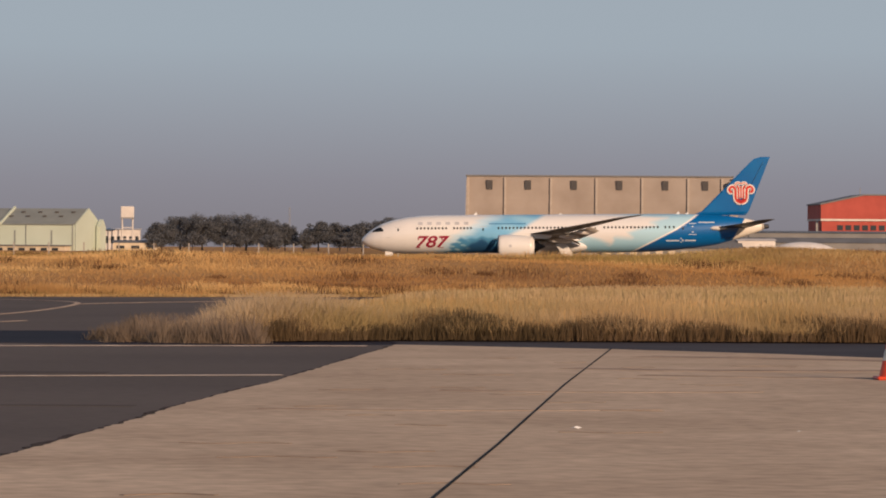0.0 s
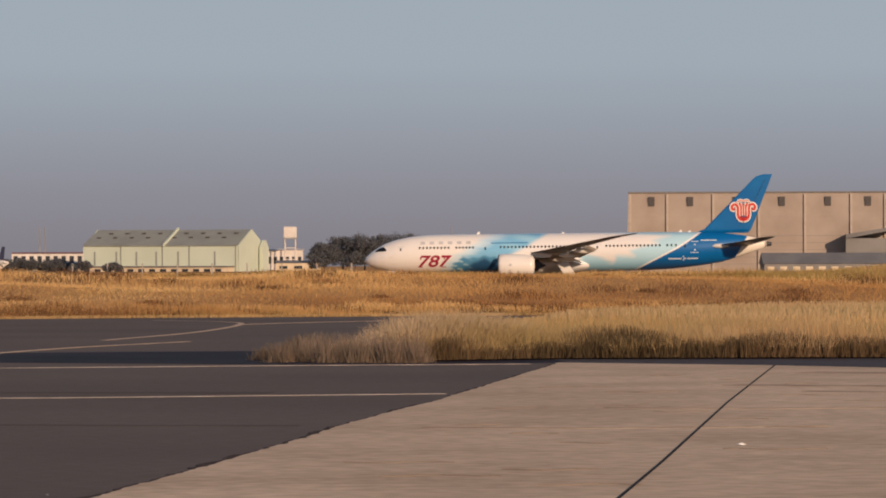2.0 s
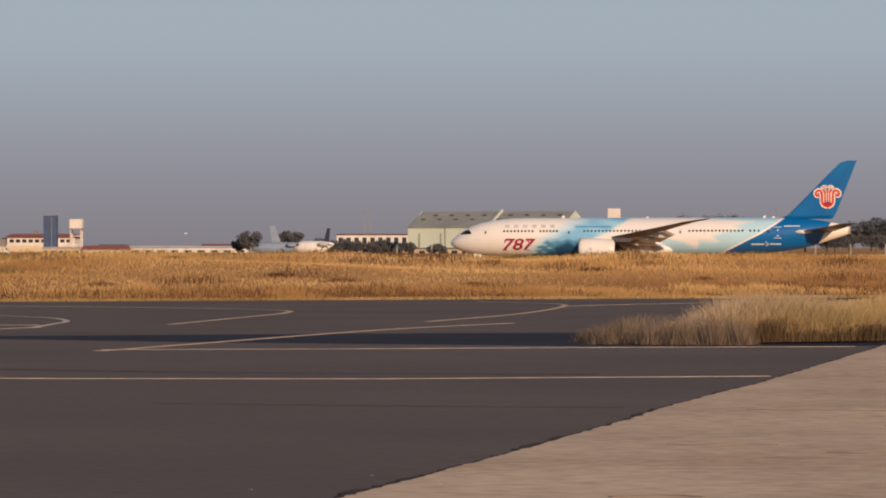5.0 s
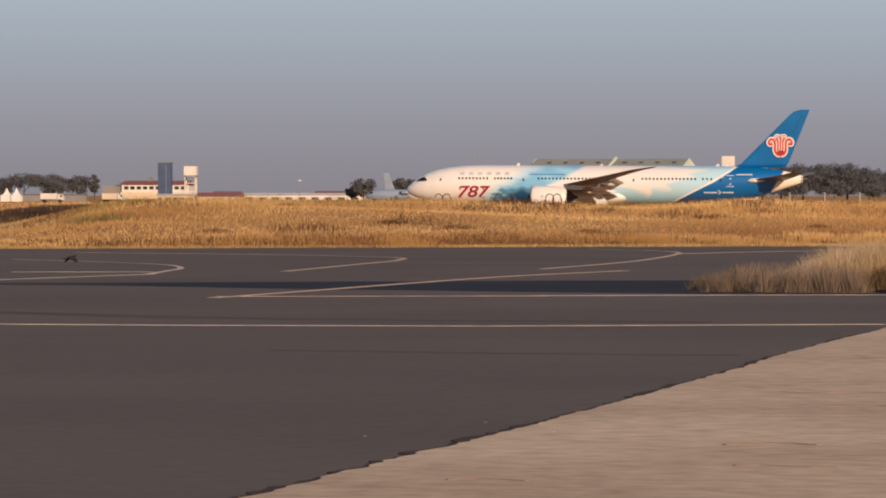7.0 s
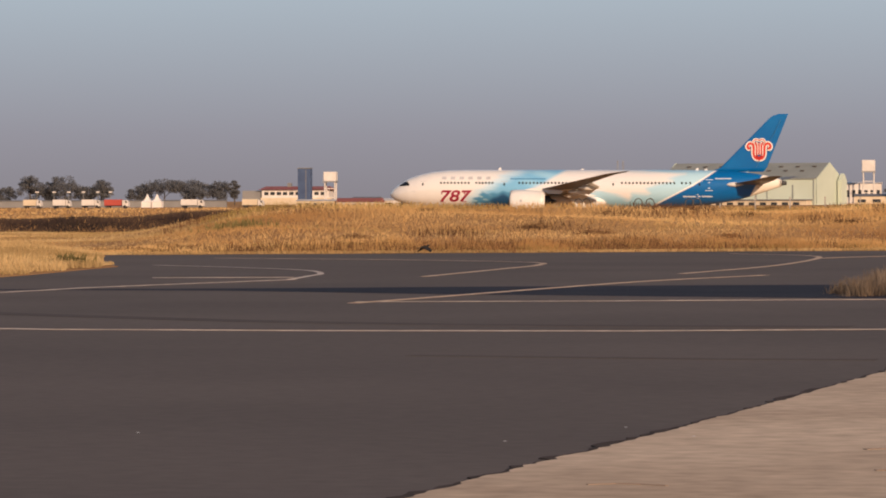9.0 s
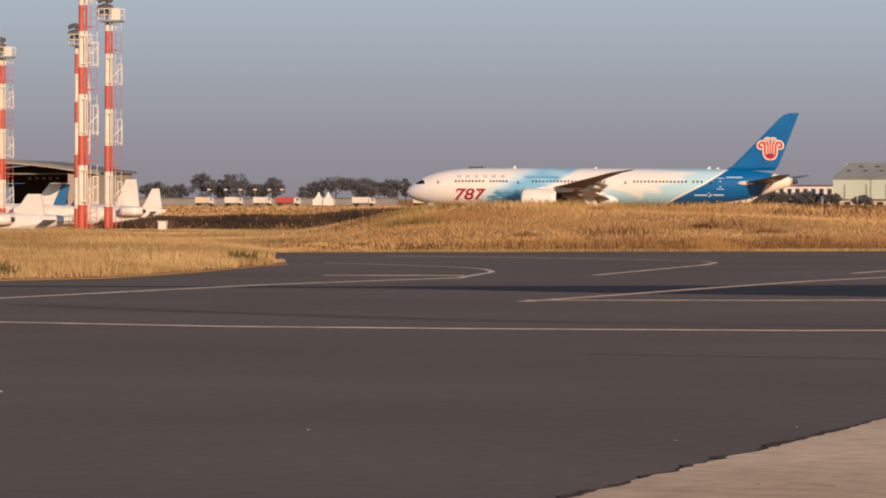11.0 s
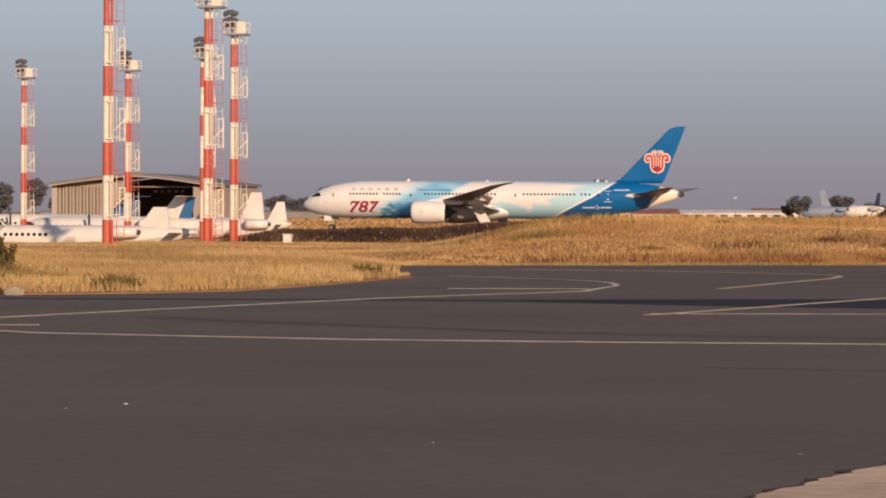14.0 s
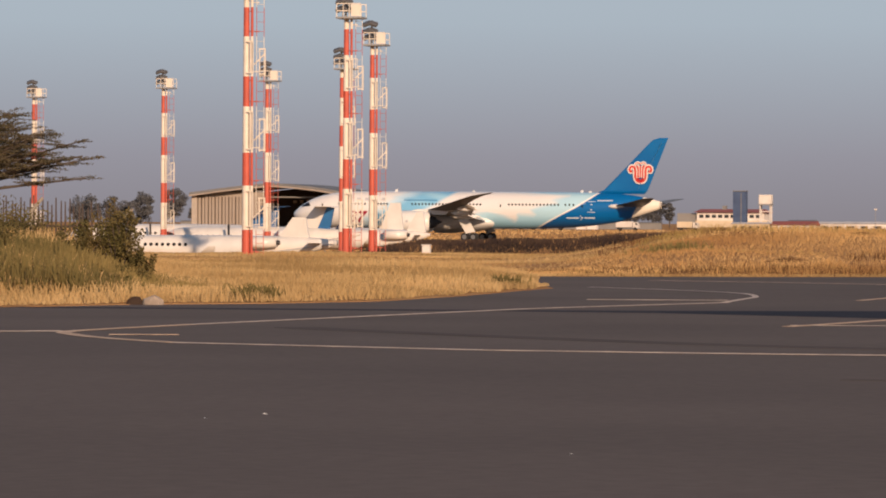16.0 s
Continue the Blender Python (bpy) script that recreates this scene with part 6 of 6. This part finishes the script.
MASTS = ((-15.54, 204, -0.05), (-14.19, 229, 0.0), (-14.25, 296, -0.35), (-13.84, 261, -0.15), (-15.26, 319, -0.4), (-16.66, 338, -0.3), (-18.4, 362, -0.3))
first_mast = None
for az, d, z in MASTS:
    m = pose(math.tan(radians(az)) * d, d, z)
    if first_mast is None:
        first_mast = flood_mast(m.translation.x, d, z)
    else:
        copy_thing(first_mast, m)

# ---- parked aircraft ----
M_JETWHITE = material("white_jet_paint", (0.68, 0.655, 0.62), 0.3, second=(0.58, 0.555, 0.52), scale=0.6, coat=0.3)
M_JETGREY = material("grey_jet_paint", (0.40, 0.41, 0.42), 0.4)
M_JETBLUE = material("blue_tail_paint", (0.025, 0.13, 0.33), 0.35)
M_JETNAVY = material("navy_tail_paint", (0.02, 0.025, 0.06), 0.35)
M_JETSKY = material("dusty_light_blue_paint", (0.22, 0.28, 0.37), 0.5)


def small_jet(x, y, z, length, r, fin, mat, fin_mats, label, windows=7, pitch=0.72, first_at=0.2, turn=0.0, stripe_mat=None, t_tail=True, prop=False, engine_mat=None):
    """Nose towards -x. fin: (root x, root chord, height, sweep, tip chord)."""
    b = thing("parked_jet", pose(x, y, z, 0, 0, turn), label, "jet")
    c = 0.75 + r
    st = [(0, 0.02, -0.25), (0.03, 0.32, -0.22), (0.08, 0.62, -0.12), (0.15, 0.9, -0.02), (0.24, 1.0, 0), (0.6, 1.0, 0), (0.75, 0.86, 0.1), (0.9, 0.5, 0.32), (1.0, 0.12, 0.5)]
    bm = bmesh.new()
    loft(bm, [[(k * length, rr * r * math.sin(6.2832 * i / 28), c + dz * r + rr * r * math.cos(6.2832 * i / 28)) for i in range(28)] for k, rr, dz in st])
    body = part("fuselage", bm, mat, b, smooth=True)
    win = part("cabin_window", tube(bmesh.new(), (0, -0.03, 0), (0, 0.05, 0), 0.13, n=12), M_GLASS, b)
    for i in range(windows):
        m = pose(length * first_at + pitch * i, -r * 0.965, c + r * 0.28)
        if i == 0:
            win.matrix_basis = m
        else:
            shared("cabin_window", win.data, b, m)
    bm = bmesh.new()
    pts = [(0.075, 0.25), (0.125, 0.22), (0.15, 0.42), (0.115, 0.62)]
    f = [bm.verts.new((kx * length, -r * 0.80 * (1 if kx > 0.1 else 0.74), c + kz * r)) for kx, kz in pts]
    g = [bm.verts.new((v.co.x, v.co.y * 0.6, v.co.z)) for v in f]
    bm.faces.new(f)
    for i in range(4):
        bm.faces.new((f[i], f[(i + 1) % 4], g[(i + 1) % 4], g[i]))
    part("cockpit_window", bm, M_GLASS, b)
    for s in (-1, 1):
        part("wing", flat_wing(bmesh.new(), [(length * 0.42, s * r * 0.6, c - r * 0.75, length * 0.2, 0.32), (length * 0.5, s * length * 0.24, c - r * 0.6, length * 0.12, 0.18), (length * 0.56, s * length * 0.44, c - r * 0.35, length * 0.06, 0.1), (length * 0.6, s * length * 0.455, c + r * 0.2, length * 0.03, 0.05)], 10), mat, b, smooth=True)
        part("engine", ring_body(bmesh.new(), [(0.15, 0.28), (0, 0.33), (0.3, 0.44), (1.2, 0.44), (2.3, 0.3), (2.2, 0.2)], length * 0.64, s * (r + 0.42), c + r * 0.45, 16), engine_mat or mat, b, smooth=True)
        part("engine_intake", tube(bmesh.new(), (length * 0.64 + 0.06, s * (r + 0.42), c + r * 0.45), (length * 0.64 + 0.16, s * (r + 0.42), c + r * 0.45), 0.27, n=16), M_DARKMETAL, b)
        part("engine_exhaust", tube(bmesh.new(), (length * 0.64 + 2.1, s * (r + 0.42), c + r * 0.45), (length * 0.64 + 2.5, s * (r + 0.42), c + r * 0.45), 0.22, 0.16, n=14), M_DARKMETAL, b)
        part("engine_pylon", boxed(length * 0.64 + 0.5, length * 0.64 + 1.6, min(s * r * 0.7, s * (r + 0.3)), max(s * r * 0.7, s * (r + 0.3)), c + r * 0.38, c + r * 0.5), mat, b)
        gear = part("gear_leg", tube(bmesh.new(), (length * 0.5, s * r * 1.3, 0.25), (length * 0.5, s * r * 1.2, c - r * 0.6), 0.07, n=7), M_METAL, b)
        wheel(gear, length * 0.5, s * r * 1.3, 0.28, 0.28, 0.2)
    gear = part("gear_leg", tube(bmesh.new(), (length * 0.12, 0, 0.22), (length * 0.12, 0, c - r * 0.6), 0.06, n=7), M_METAL, b)
    wheel(gear, length * 0.12, 0, 0.24, 0.24, 0.18)
    fx, chord, fh, sweep, tip = fin
    zr = c + r * 0.72
    cut = 0.62 if len(fin_mats) > 1 else 1.0
    fin_ob = part("tail_fin", slab([(fx, zr), (fx + chord * cut, zr), (fx + sweep + tip * cut, zr + fh), (fx + sweep, zr + fh)], -0.12, 0.12), fin_mats[0], b)
    if cut < 1:
        part("rudder", slab([(fx + chord * cut + 0.02, zr), (fx + chord, zr), (fx + sweep + tip, zr + fh * 0.97), (fx + sweep + tip * cut + 0.02, zr + fh)], -0.10, 0.10), fin_mats[1], fin_ob)
    zt = zr + fh if t_tail else c + r * 0.4
    xt = fx + sweep if t_tail else length * 0.86
    for s in (-1, 1):
        part("tailplane", flat_wing(bmesh.new(), [(xt, s * 0.05, zt, tip * 1.15, 0.16), (xt + 0.8, s * length * 0.17, zt + 0.05, tip * 0.6, 0.08)], 8), fin_mats[0], b, smooth=True)
    if stripe_mat:
        bm = bmesh.new()
        rows3 = []
        for k in np.linspace(0.28, 0.95, 14):
            rr, dz = np.interp(k, [q[0] for q in st], [q[1] for q in st]), np.interp(k, [q[0] for q in st], [q[2] for q in st])
            zz = c + dz * r - rr * r * (0.62 - 0.5 * (k - 0.28))
            yy = -math.sqrt(max(0.0, (rr * r) ** 2 - (zz - c - dz * r) ** 2)) - 0.02
            rows3.append([bm.verts.new((k * length, yy, zz - 0.05)), bm.verts.new((k * length, yy, zz + 0.05)), bm.verts.new((k * length, yy + 0.08, zz + 0.05)), bm.verts.new((k * length, yy + 0.08, zz - 0.05))])
        for a, b3 in zip(rows3, rows3[1:]):
            for i in range(4):
                bm.faces.new((a[i], a[(i + 1) % 4], b3[(i + 1) % 4], b3[i]))
        part("cheat_line", bm, stripe_mat, b)
    if prop:
        part("propeller", boxed(length * 0.42 - 0.08, length * 0.42 + 0.08, -r - 1.0, -r - 0.85, c - 0.6, c + 1.3), M_DARKMETAL, b)
    return b


small_jet(-95.4, 300, -1.95, 19.4, 0.95, (14.4, 2.4, 1.6, 1.15, 1.0), M_JETWHITE, (M_JETWHITE,), "white business jet with round windows parked beyond the masts", 8, 0.44, 0.235, 0, M_JETGREY, False)
small_jet(-103.5, 341, -1.75, 18.5, 1.15, (13.0, 2.9, 1.95, 1.6, 1.7), M_JETWHITE, (M_JETWHITE, M_JETBLUE), "white regional jet with a white and blue tail", 9, 0.5, 0.2, 0, M_JETGREY, True, True)
small_jet(-100.5, 384, -1.6, 11.5, 0.95, (9.2, 1.9, 1.85, 1.0, 0.65), M_JETWHITE, (M_JETWHITE,), "small white jet with a plain white fin", 4, 0.5, 0.2, 0, None, False)
small_jet(-106.4, 372, -1.9, 12.8, 0.9, (10.9, 1.8, 1.3, 0.9, 0.7), M_JETWHITE, (M_JETNAVY,), "small white jet with a navy fin", 5, 0.5, 0.2, 0, None, False)
small_jet(-106.0, 396, -1.7, 12.5, 1.05, (9.2, 2.4, 2.7, 1.1, 1.0), M_JETWHITE, (M_JETWHITE,), "white jet with a tall plain fin before the hangar", 5, 0.5, 0.2, 0, None, False)
small_jet(-128.0, 392, -1.7, 24, 1.2, (19.0, 3.0, 2.0, 1.6, 1.7), M_JETWHITE, (M_JETBLUE,), "long white turboprop airliner parked behind the jets", 12, 0.5, 0.2, 0, M_JETGREY, True, True)
# two more, far off beside the terminal
small_jet(-108.0, 1000, gz(-98, 1000), 13.5, 1.35, (5.0, 2.2, 4.2, -0.6, 1.2), M_JETSKY, (M_JETSKY,), "dusty light-blue aircraft parked far off", 0, 0.5, 0.2, 0, None, False)
small_jet(-96.5, 985, gz(-92, 985), 9.5, 1.5, (7.0, 1.3, 3.4, 0.9, 0.7), M_JETWHITE, (M_JETNAVY,), "white tail-engined aircraft parked far off", 0, 0.5, 0.2, 0, None, False, engine_mat=M_JETGREY)

# ---- small things on the pavement and verge ----
M_CONE = material("orange_red_plastic", (0.75, 0.075, 0.02), 0.5, second=(0.66, 0.065, 0.02), scale=6)
M_CONEBAND = material("reflective_band", (0.72, 0.66, 0.60), 0.45, second=(0.62, 0.56, 0.5), scale=8)
M_ROCK = material("pale_rock", (0.36, 0.30, 0.24), 0.9, second=(0.25, 0.2, 0.16), scale=3, bump=0.02)
M_PAPER = material("scrap_paper", (0.75, 0.74, 0.72), 0.8)
M_BOXPAINT = material("white_marker_paint", (0.70, 0.66, 0.62), 0.7)
M_PALING = material("rusted_palings", (0.055, 0.042, 0.036), 0.8, second=(0.08, 0.055, 0.045), scale=3)
M_CONCPOST = material("concrete_post", (0.33, 0.29, 0.24), 0.9, bump=0.01)

cone = thing("traffic_cone", pose(8.77, 54.9, 0.012), "red plastic traffic cone with two white bands on concrete", "traffic cone")
part("base", boxed(-0.24, 0.24, -0.24, 0.24, 0, 0.045, 0.02), M_CONE, cone)
levels = [(0.045, 0.185), (0.25, 0.138), (0.40, 0.105), (0.53, 0.079), (0.67, 0.052), (0.80, 0.032)]
for i, ((za, ra), (zb2, rb)) in enumerate(zip(levels, levels[1:])):
    part("white_band" if i in (1, 3) else "cone_body", tube(bmesh.new(), (0, 0, za), (0, 0, zb2), ra, rb, n=24), M_CONEBAND if i in (1, 3) else M_CONE, cone, smooth=False)


def scrap(x, y, z, w, name, label, mat):
    bm = bmesh.new()
    vs = [bm.verts.new((w * math.cos(a) * random.uniform(0.6, 1.1), w * 0.8 * math.sin(a) * random.uniform(0.6, 1.1), random.uniform(0.004, w * 0.35))) for a in [k * 1.047 for k in range(6)]]
    top = bm.verts.new((0, 0, w * 0.5))
    for i in range(6):
        bm.faces.new((vs[i], vs[(i + 1) % 6], top))
    bm.faces.new(vs[::-1])
    ob = part(name, bm, mat)
    ob.matrix_basis = pose(x, y, z)
    tagged(ob, label, "litter")


for x, y, z, w in ((3.33, 39.5, 0.012, 0.055), (5.36, 39.0, 0.012, 0.03), (-9.83, 36.0, 0, 0.035), (-10.15, 35.2, 0, 0.02), (-1.9, 30.1, 0.012, 0.02), (-2.2, 29.3, 0, 0.018), (-3.2, 29.6, 0, 0.018), (-6.0, 30.5, 0, 0.02), (-2.5, 31.5, 0, 0.016)):
    scrap(x, y, z, w, "paper_scrap", "crumpled scrap of white paper on the pavement", M_PAPER)


def rock(x, y, z, w, h, mat, label):
    bm = bmesh.new()
    bmesh.ops.create_icosphere(bm, subdivisions=2, radius=1)
    for v in bm.verts:
        k = 1 + 0.25 * noise.noise(v.co * 1.7 + Vector((x, y, 0)))
        v.co = Vector((v.co.x * w / 2 * k, v.co.y * w * 0.35 * k, max(-0.1, v.co.z) * h * k))
    ob = part("rock", bm, mat)
    ob.matrix_basis = pose(x, y, z)
    tagged(ob, label, "rock")


rock(-25.0, 82.9, 0.0, 0.46, 0.2, M_ROCK, "pale flat rock at the pavement edge")
rock(-25.4, 82.9, 0.0, 0.36, 0.18, M_BURNT, "dark rock at the pavement edge")
b = thing("marker_box", pose(-53.4, 229.5, gz(-53.4, 229.5)), "small white marker box in dry grass", "marker")
part("box_body", boxed(-0.22, 0.22, -0.2, 0.2, 0, 0.5, 0.03), M_BOXPAINT, b)
part("box_lid", boxed(-0.25, 0.25, -0.23, 0.23, 0.505, 0.56, 0.01), M_BOXPAINT, b)

# ---- fence, bush and acacia on the mound ----
fz = lambda x: float(terrain(x, 125))
fence = thing("paling_fence", pose(-46, 125, 0), "dark rusted paling fence with concrete posts", "fence")
bm = boxed(-0.042, 0.042, -0.02, 0.02, 0, 1.75)
for v in bm.verts:
    if v.co.z > 1.5:
        v.co.x *= 0.3
pale = part("paling", bm, M_PALING, fence)
for i in range(92):
    x = -6.0 + 0.145 * i
    m = pose(x, 0.03 * math.sin(i * 1.7), fz(x - 46) + 0.05 + 0.10 * math.sin(i * 2.3) + 0.06 * math.sin(i * 0.9), 0, 2.5 * math.sin(i * 3.1), 0)
    if i == 0:
        pale.matrix_basis = m
    else:
        shared("paling", pale.data, fence, m)
for z in (0.75, 1.5):
    part("rail", boxed(-6.2, 7.2, 0.03, 0.08, z, z + 0.07), M_PALING, fence)
for x in (-2.1, 1.4, 4.4, 7.3):
    zb = fz(x - 46)
    bm = bmesh.new()
    tube(bm, (x, -0.18, zb - 0.1), (x, -0.18, zb + 1.45), 0.07, n=7)
    tube(bm, (x, -0.18, zb + 1.42), (x + 0.38, -0.18, zb + 1.85), 0.065, 0.05, n=7)
    part("fence_post", bm, M_CONCPOST, fence, "bent-top concrete post")


def bush(x, y, w, h, label, n=26):
    b = thing("bush", pose(x, y, max(0.03, gz(x, y))), label, "bush")
    bm = bmesh.new()
    tips = []
    for i in range(n):
        a = rng_np.uniform(0, 6.28)
        k = rng_np.uniform(0.15, 1.0)
        hh = h * rng_np.uniform(0.45, 1.0) * (1 - 0.35 * k)
        tip = (w / 2 * k * math.cos(a), w / 2 * k * math.sin(a), hh)
        tube(bm, (tip[0] * 0.15, tip[1] * 0.15, 0), (tip[0] * 0.7, tip[1] * 0.7, hh * 0.7), 0.022, 0.012, n=5, caps=False)
        tube(bm, (tip[0] * 0.7, tip[1] * 0.7, hh * 0.7), tip, 0.012, 0.004, n=4, caps=False)
        for q in (0.45, 0.7, 0.9, 1.0):
            tips.append((tip[0] * q, tip[1] * q, hh * q))
    part("stems", bm, M_BARK, b)
    co, faces = leaf_cloud(tips, [w * 0.12] * len(tips), 30, 0.045, 1.0)
    leaves = new("leaves", mesh_from("leaves", co, faces, M_LEAF_BUSH))
    leaves.parent = b
    return b


bush(-30.45, 98, 1.35, 2.15, "dark green leafy bush on the grassy mound", 46)
bush(-31.1, 97, 1.1, 1.5, "dark green leafy bush on the grassy mound", 24)
bush(-29.8, 97.8, 0.9, 1.05, "low olive bush on the grassy mound", 20)
bush(-33.2, 97, 1.9, 1.15, "low olive bush among tall grass", 26)
bush(-34.8, 100, 2.2, 1.6, "brown-green scrub among tall grass", 34)
bush(-42.5, 119, 6.0, 2.1, "brown-green scrub along the fence", 90)
bush(-38.6, 116, 3.4, 1.5, "brown-green scrub along the fence", 44)
bush(-46.0, 121, 4.5, 2.2, "brown-green scrub along the fence", 60)
bush(-28.6, 93, 1.0, 0.6, "low olive weed bush among grass", 16)
bush(-27.9, 89, 0.9, 0.5, "low olive weed bush among grass", 14)


def acacia(x, y):
    zb = gz(x, y)
    own = np.random.default_rng(11)
    t = thing("acacia_tree", pose(x, y, zb), "flat-topped thorny acacia with sparse leaf layers", "tree")
    bm = bmesh.new()
    tube(bm, (0, 0, -0.2), (0.15, 0, 1.6), 0.16, 0.13, n=9)
    cs, rs, twigs = [], [], bmesh.new()
    for i in range(64):
        a = (i * 0.93) % 6.283 if i % 2 else own.uniform(-0.8, 0.8)
        reach = own.uniform(1.4, 5.0)
        ztip = 2.5 + 1.9 * (1 - (reach / 6.5) ** 2) + own.uniform(-0.95, 0.5)
        mid = (0.15 + reach * 0.4 * math.cos(a), reach * 0.4 * math.sin(a), 1.6 + (ztip - 1.6) * 0.6)
        end = (0.15 + reach * math.cos(a), reach * math.sin(a), ztip)
        tube(bm, (0.15, 0, 1.5), mid, 0.08, 0.05, n=6, caps=False)
        tube(bm, mid, end, 0.05, 0.02, n=5, caps=False)
        for j in range(16):
            q = own.uniform(0.25, 1.0)
            p0 = Vector(mid).lerp(Vector(end), q)
            d = Vector((own.uniform(-1, 1), own.uniform(-1, 1), own.uniform(-0.12, 0.22))) * 0.85
            tube(twigs, p0, p0 + d, 0.010, 0.004, n=4, caps=False)
            for q2 in (0.4, 0.75, 1.0):
                cs.append(tuple(p0 + d * q2))
                rs.append(0.20)
    part("trunk", bm, M_BARK, t)
    part("twigs", twigs, M_BARK, t)
    co, faces = leaf_cloud(cs, rs, 22, 0.032, 0.22)
    crown = new("crown", mesh_from("crown", co, faces, M_LEAF_ACACIA))
    crown.parent = t


acacia(-46.75, 130)

# tubular hoops in the low ground before the runway
M_HOOP = material("dark_painted_tube", (0.06, 0.055, 0.05), 0.6)
for az in (-5.17, -5.06, -4.36, -4.20, -3.67, -3.57):
    hx = math.tan(radians(az)) * 430
    hoop = thing("hoop_barrier", pose(hx, 430, gz(hx, 430)), "dark steel tube hoop standing in low grass", "barrier", "hoop barriers")
    bm = bmesh.new()
    pts = [(-0.42, 0), (-0.42, 2.9), (-0.3, 3.2), (0, 3.35), (0.3, 3.2), (0.42, 2.9), (0.42, 0)]
    for p, q in zip(pts, pts[1:]):
        tube(bm, (p[0], 0, p[1] - 0.1), (q[0], 0, q[1] - 0.1), 0.055, n=6)
    part("bent_tube", bm, M_HOOP, hoop)
    part("foot_plate", boxed(-0.6, 0.6, -0.15, 0.15, -0.05, 0.04), M_HOOP, hoop)

# ---- the bird ----
M_BIRD = material("black_brown_feathers", (0.012, 0.010, 0.009), 0.9)
bird = thing("bird", pose(-16.1, 90, 0.36), "dark brown bird flying low over the taxiway", "bird")
bm = bmesh.new()
loft(bm, [[(x, r * math.cos(6.2832 * i / 10), r * math.sin(6.2832 * i / 10) + dz) for i in range(10)] for x, r, dz in ((-0.10, 0.008, 0.0), (-0.07, 0.02, 0.006), (-0.03, 0.03, 0.0), (0.03, 0.038, -0.006), (0.10, 0.024, 0), (0.12, 0.022, 0.018), (0.15, 0.014, 0.018), (0.18, 0.003, 0.012))])
part("body", bm, M_BIRD, bird, smooth=True)
part("tail", prism([(-0.085, -0.015), (-0.085, 0.015), (-0.20, 0.042), (-0.21, 0.0), (-0.20, -0.042)], -0.003, 0.008), M_BIRD, bird)
bird_wings = []
for s in (-1, 1):
    bm = prism([(0.06, 0), (0.085, s * 0.10), (0.06, s * 0.20), (-0.025, s * 0.25), (-0.035, s * 0.15), (-0.055, s * 0.07), (-0.05, 0)], -0.004, 0.006)
    w = part("wing", bm, M_BIRD, bird)
    w.location.z = 0.012
    bird_wings.append((s, w))


high_bird = copy_thing(bird, pose(-150, 260, 9.0))
tagged(high_bird, "small dark bird gliding past the floodlight masts", "bird")


# ---- what moves ----
def motions():
    rows = []
    for i in range(17):
        along = 29.94 + 12.413 * i + 0.01484 * i * i  # the nose, gently gathering speed
        x, y, z = runway_point(along, 0.0)
        front, rear = float(runway_height(along - 5.0)), float(runway_height(along - 32.0))
        slope = (front - rear) / 27.0
        rows.append((float(i), pose(x, y, front + 5.0 * slope + 0.07, 0, math.degrees(math.atan(slope)), -4.5)))
    walk(airliner, rows)
    # the bird comes in low, rises over the grass and flies off
    flight = [(0.0, -30.5, 0.3), (3.0, -23.6, 0.25), (5.0, -19.4, 0.2), (6.0, -17.4, 0.17), (6.6, -16.48, 0.17), (7.0, -16.1, 0.36), (7.4, -15.43, 0.41), (7.8, -14.57, 0.32),
              (8.2, -13.62, 0.47), (8.6, -12.58, 0.75), (9.0, -11.46, 0.70), (9.2, -10.99, 0.95), (9.7, -9.5, 1.1), (11.0, -4.8, 2.0), (12.0, -1.0, 3.0), (14.0, 6.3, 5.0), (16.0, 13.8, 7.0)]
    walk(bird, [(t, pose(x, 90, z, 0, -8, 48)) for t, x, z in flight])
    # a second bird crosses towards the masts and then flies off behind them
    course = ((0.0, -34.0, 260, 9.0, 0), (6.0, -24.0, 260, 8.0, 0), (12.0, -16.85, 260, 6.7, 0), (12.6, -16.35, 260, 6.86, 0), (13.0, -16.04, 260, 7.1, 5), (13.4, -15.73, 262, 7.37, 15),
              (13.6, -15.57, 265, 7.2, 45), (14.0, -15.54, 285, 6.6, 80), (15.0, -15.54, 330, 5.5, 95), (16.0, -15.54, 380, 4.5, 100))
    walk(high_bird, [(t, pose(math.tan(radians(az)) * y, y, z, 0, 0, turn)) for t, az, y, z, turn in course])
    for s, w in bird_wings:
        beats = []
        for i in range(81):
            a = 38.0 if i % 2 == 0 else -28.0
            beats.append((i * 0.2, pose(0, 0, 0.012, s * a, 0, 0)))
        walk(w, beats)


motions()
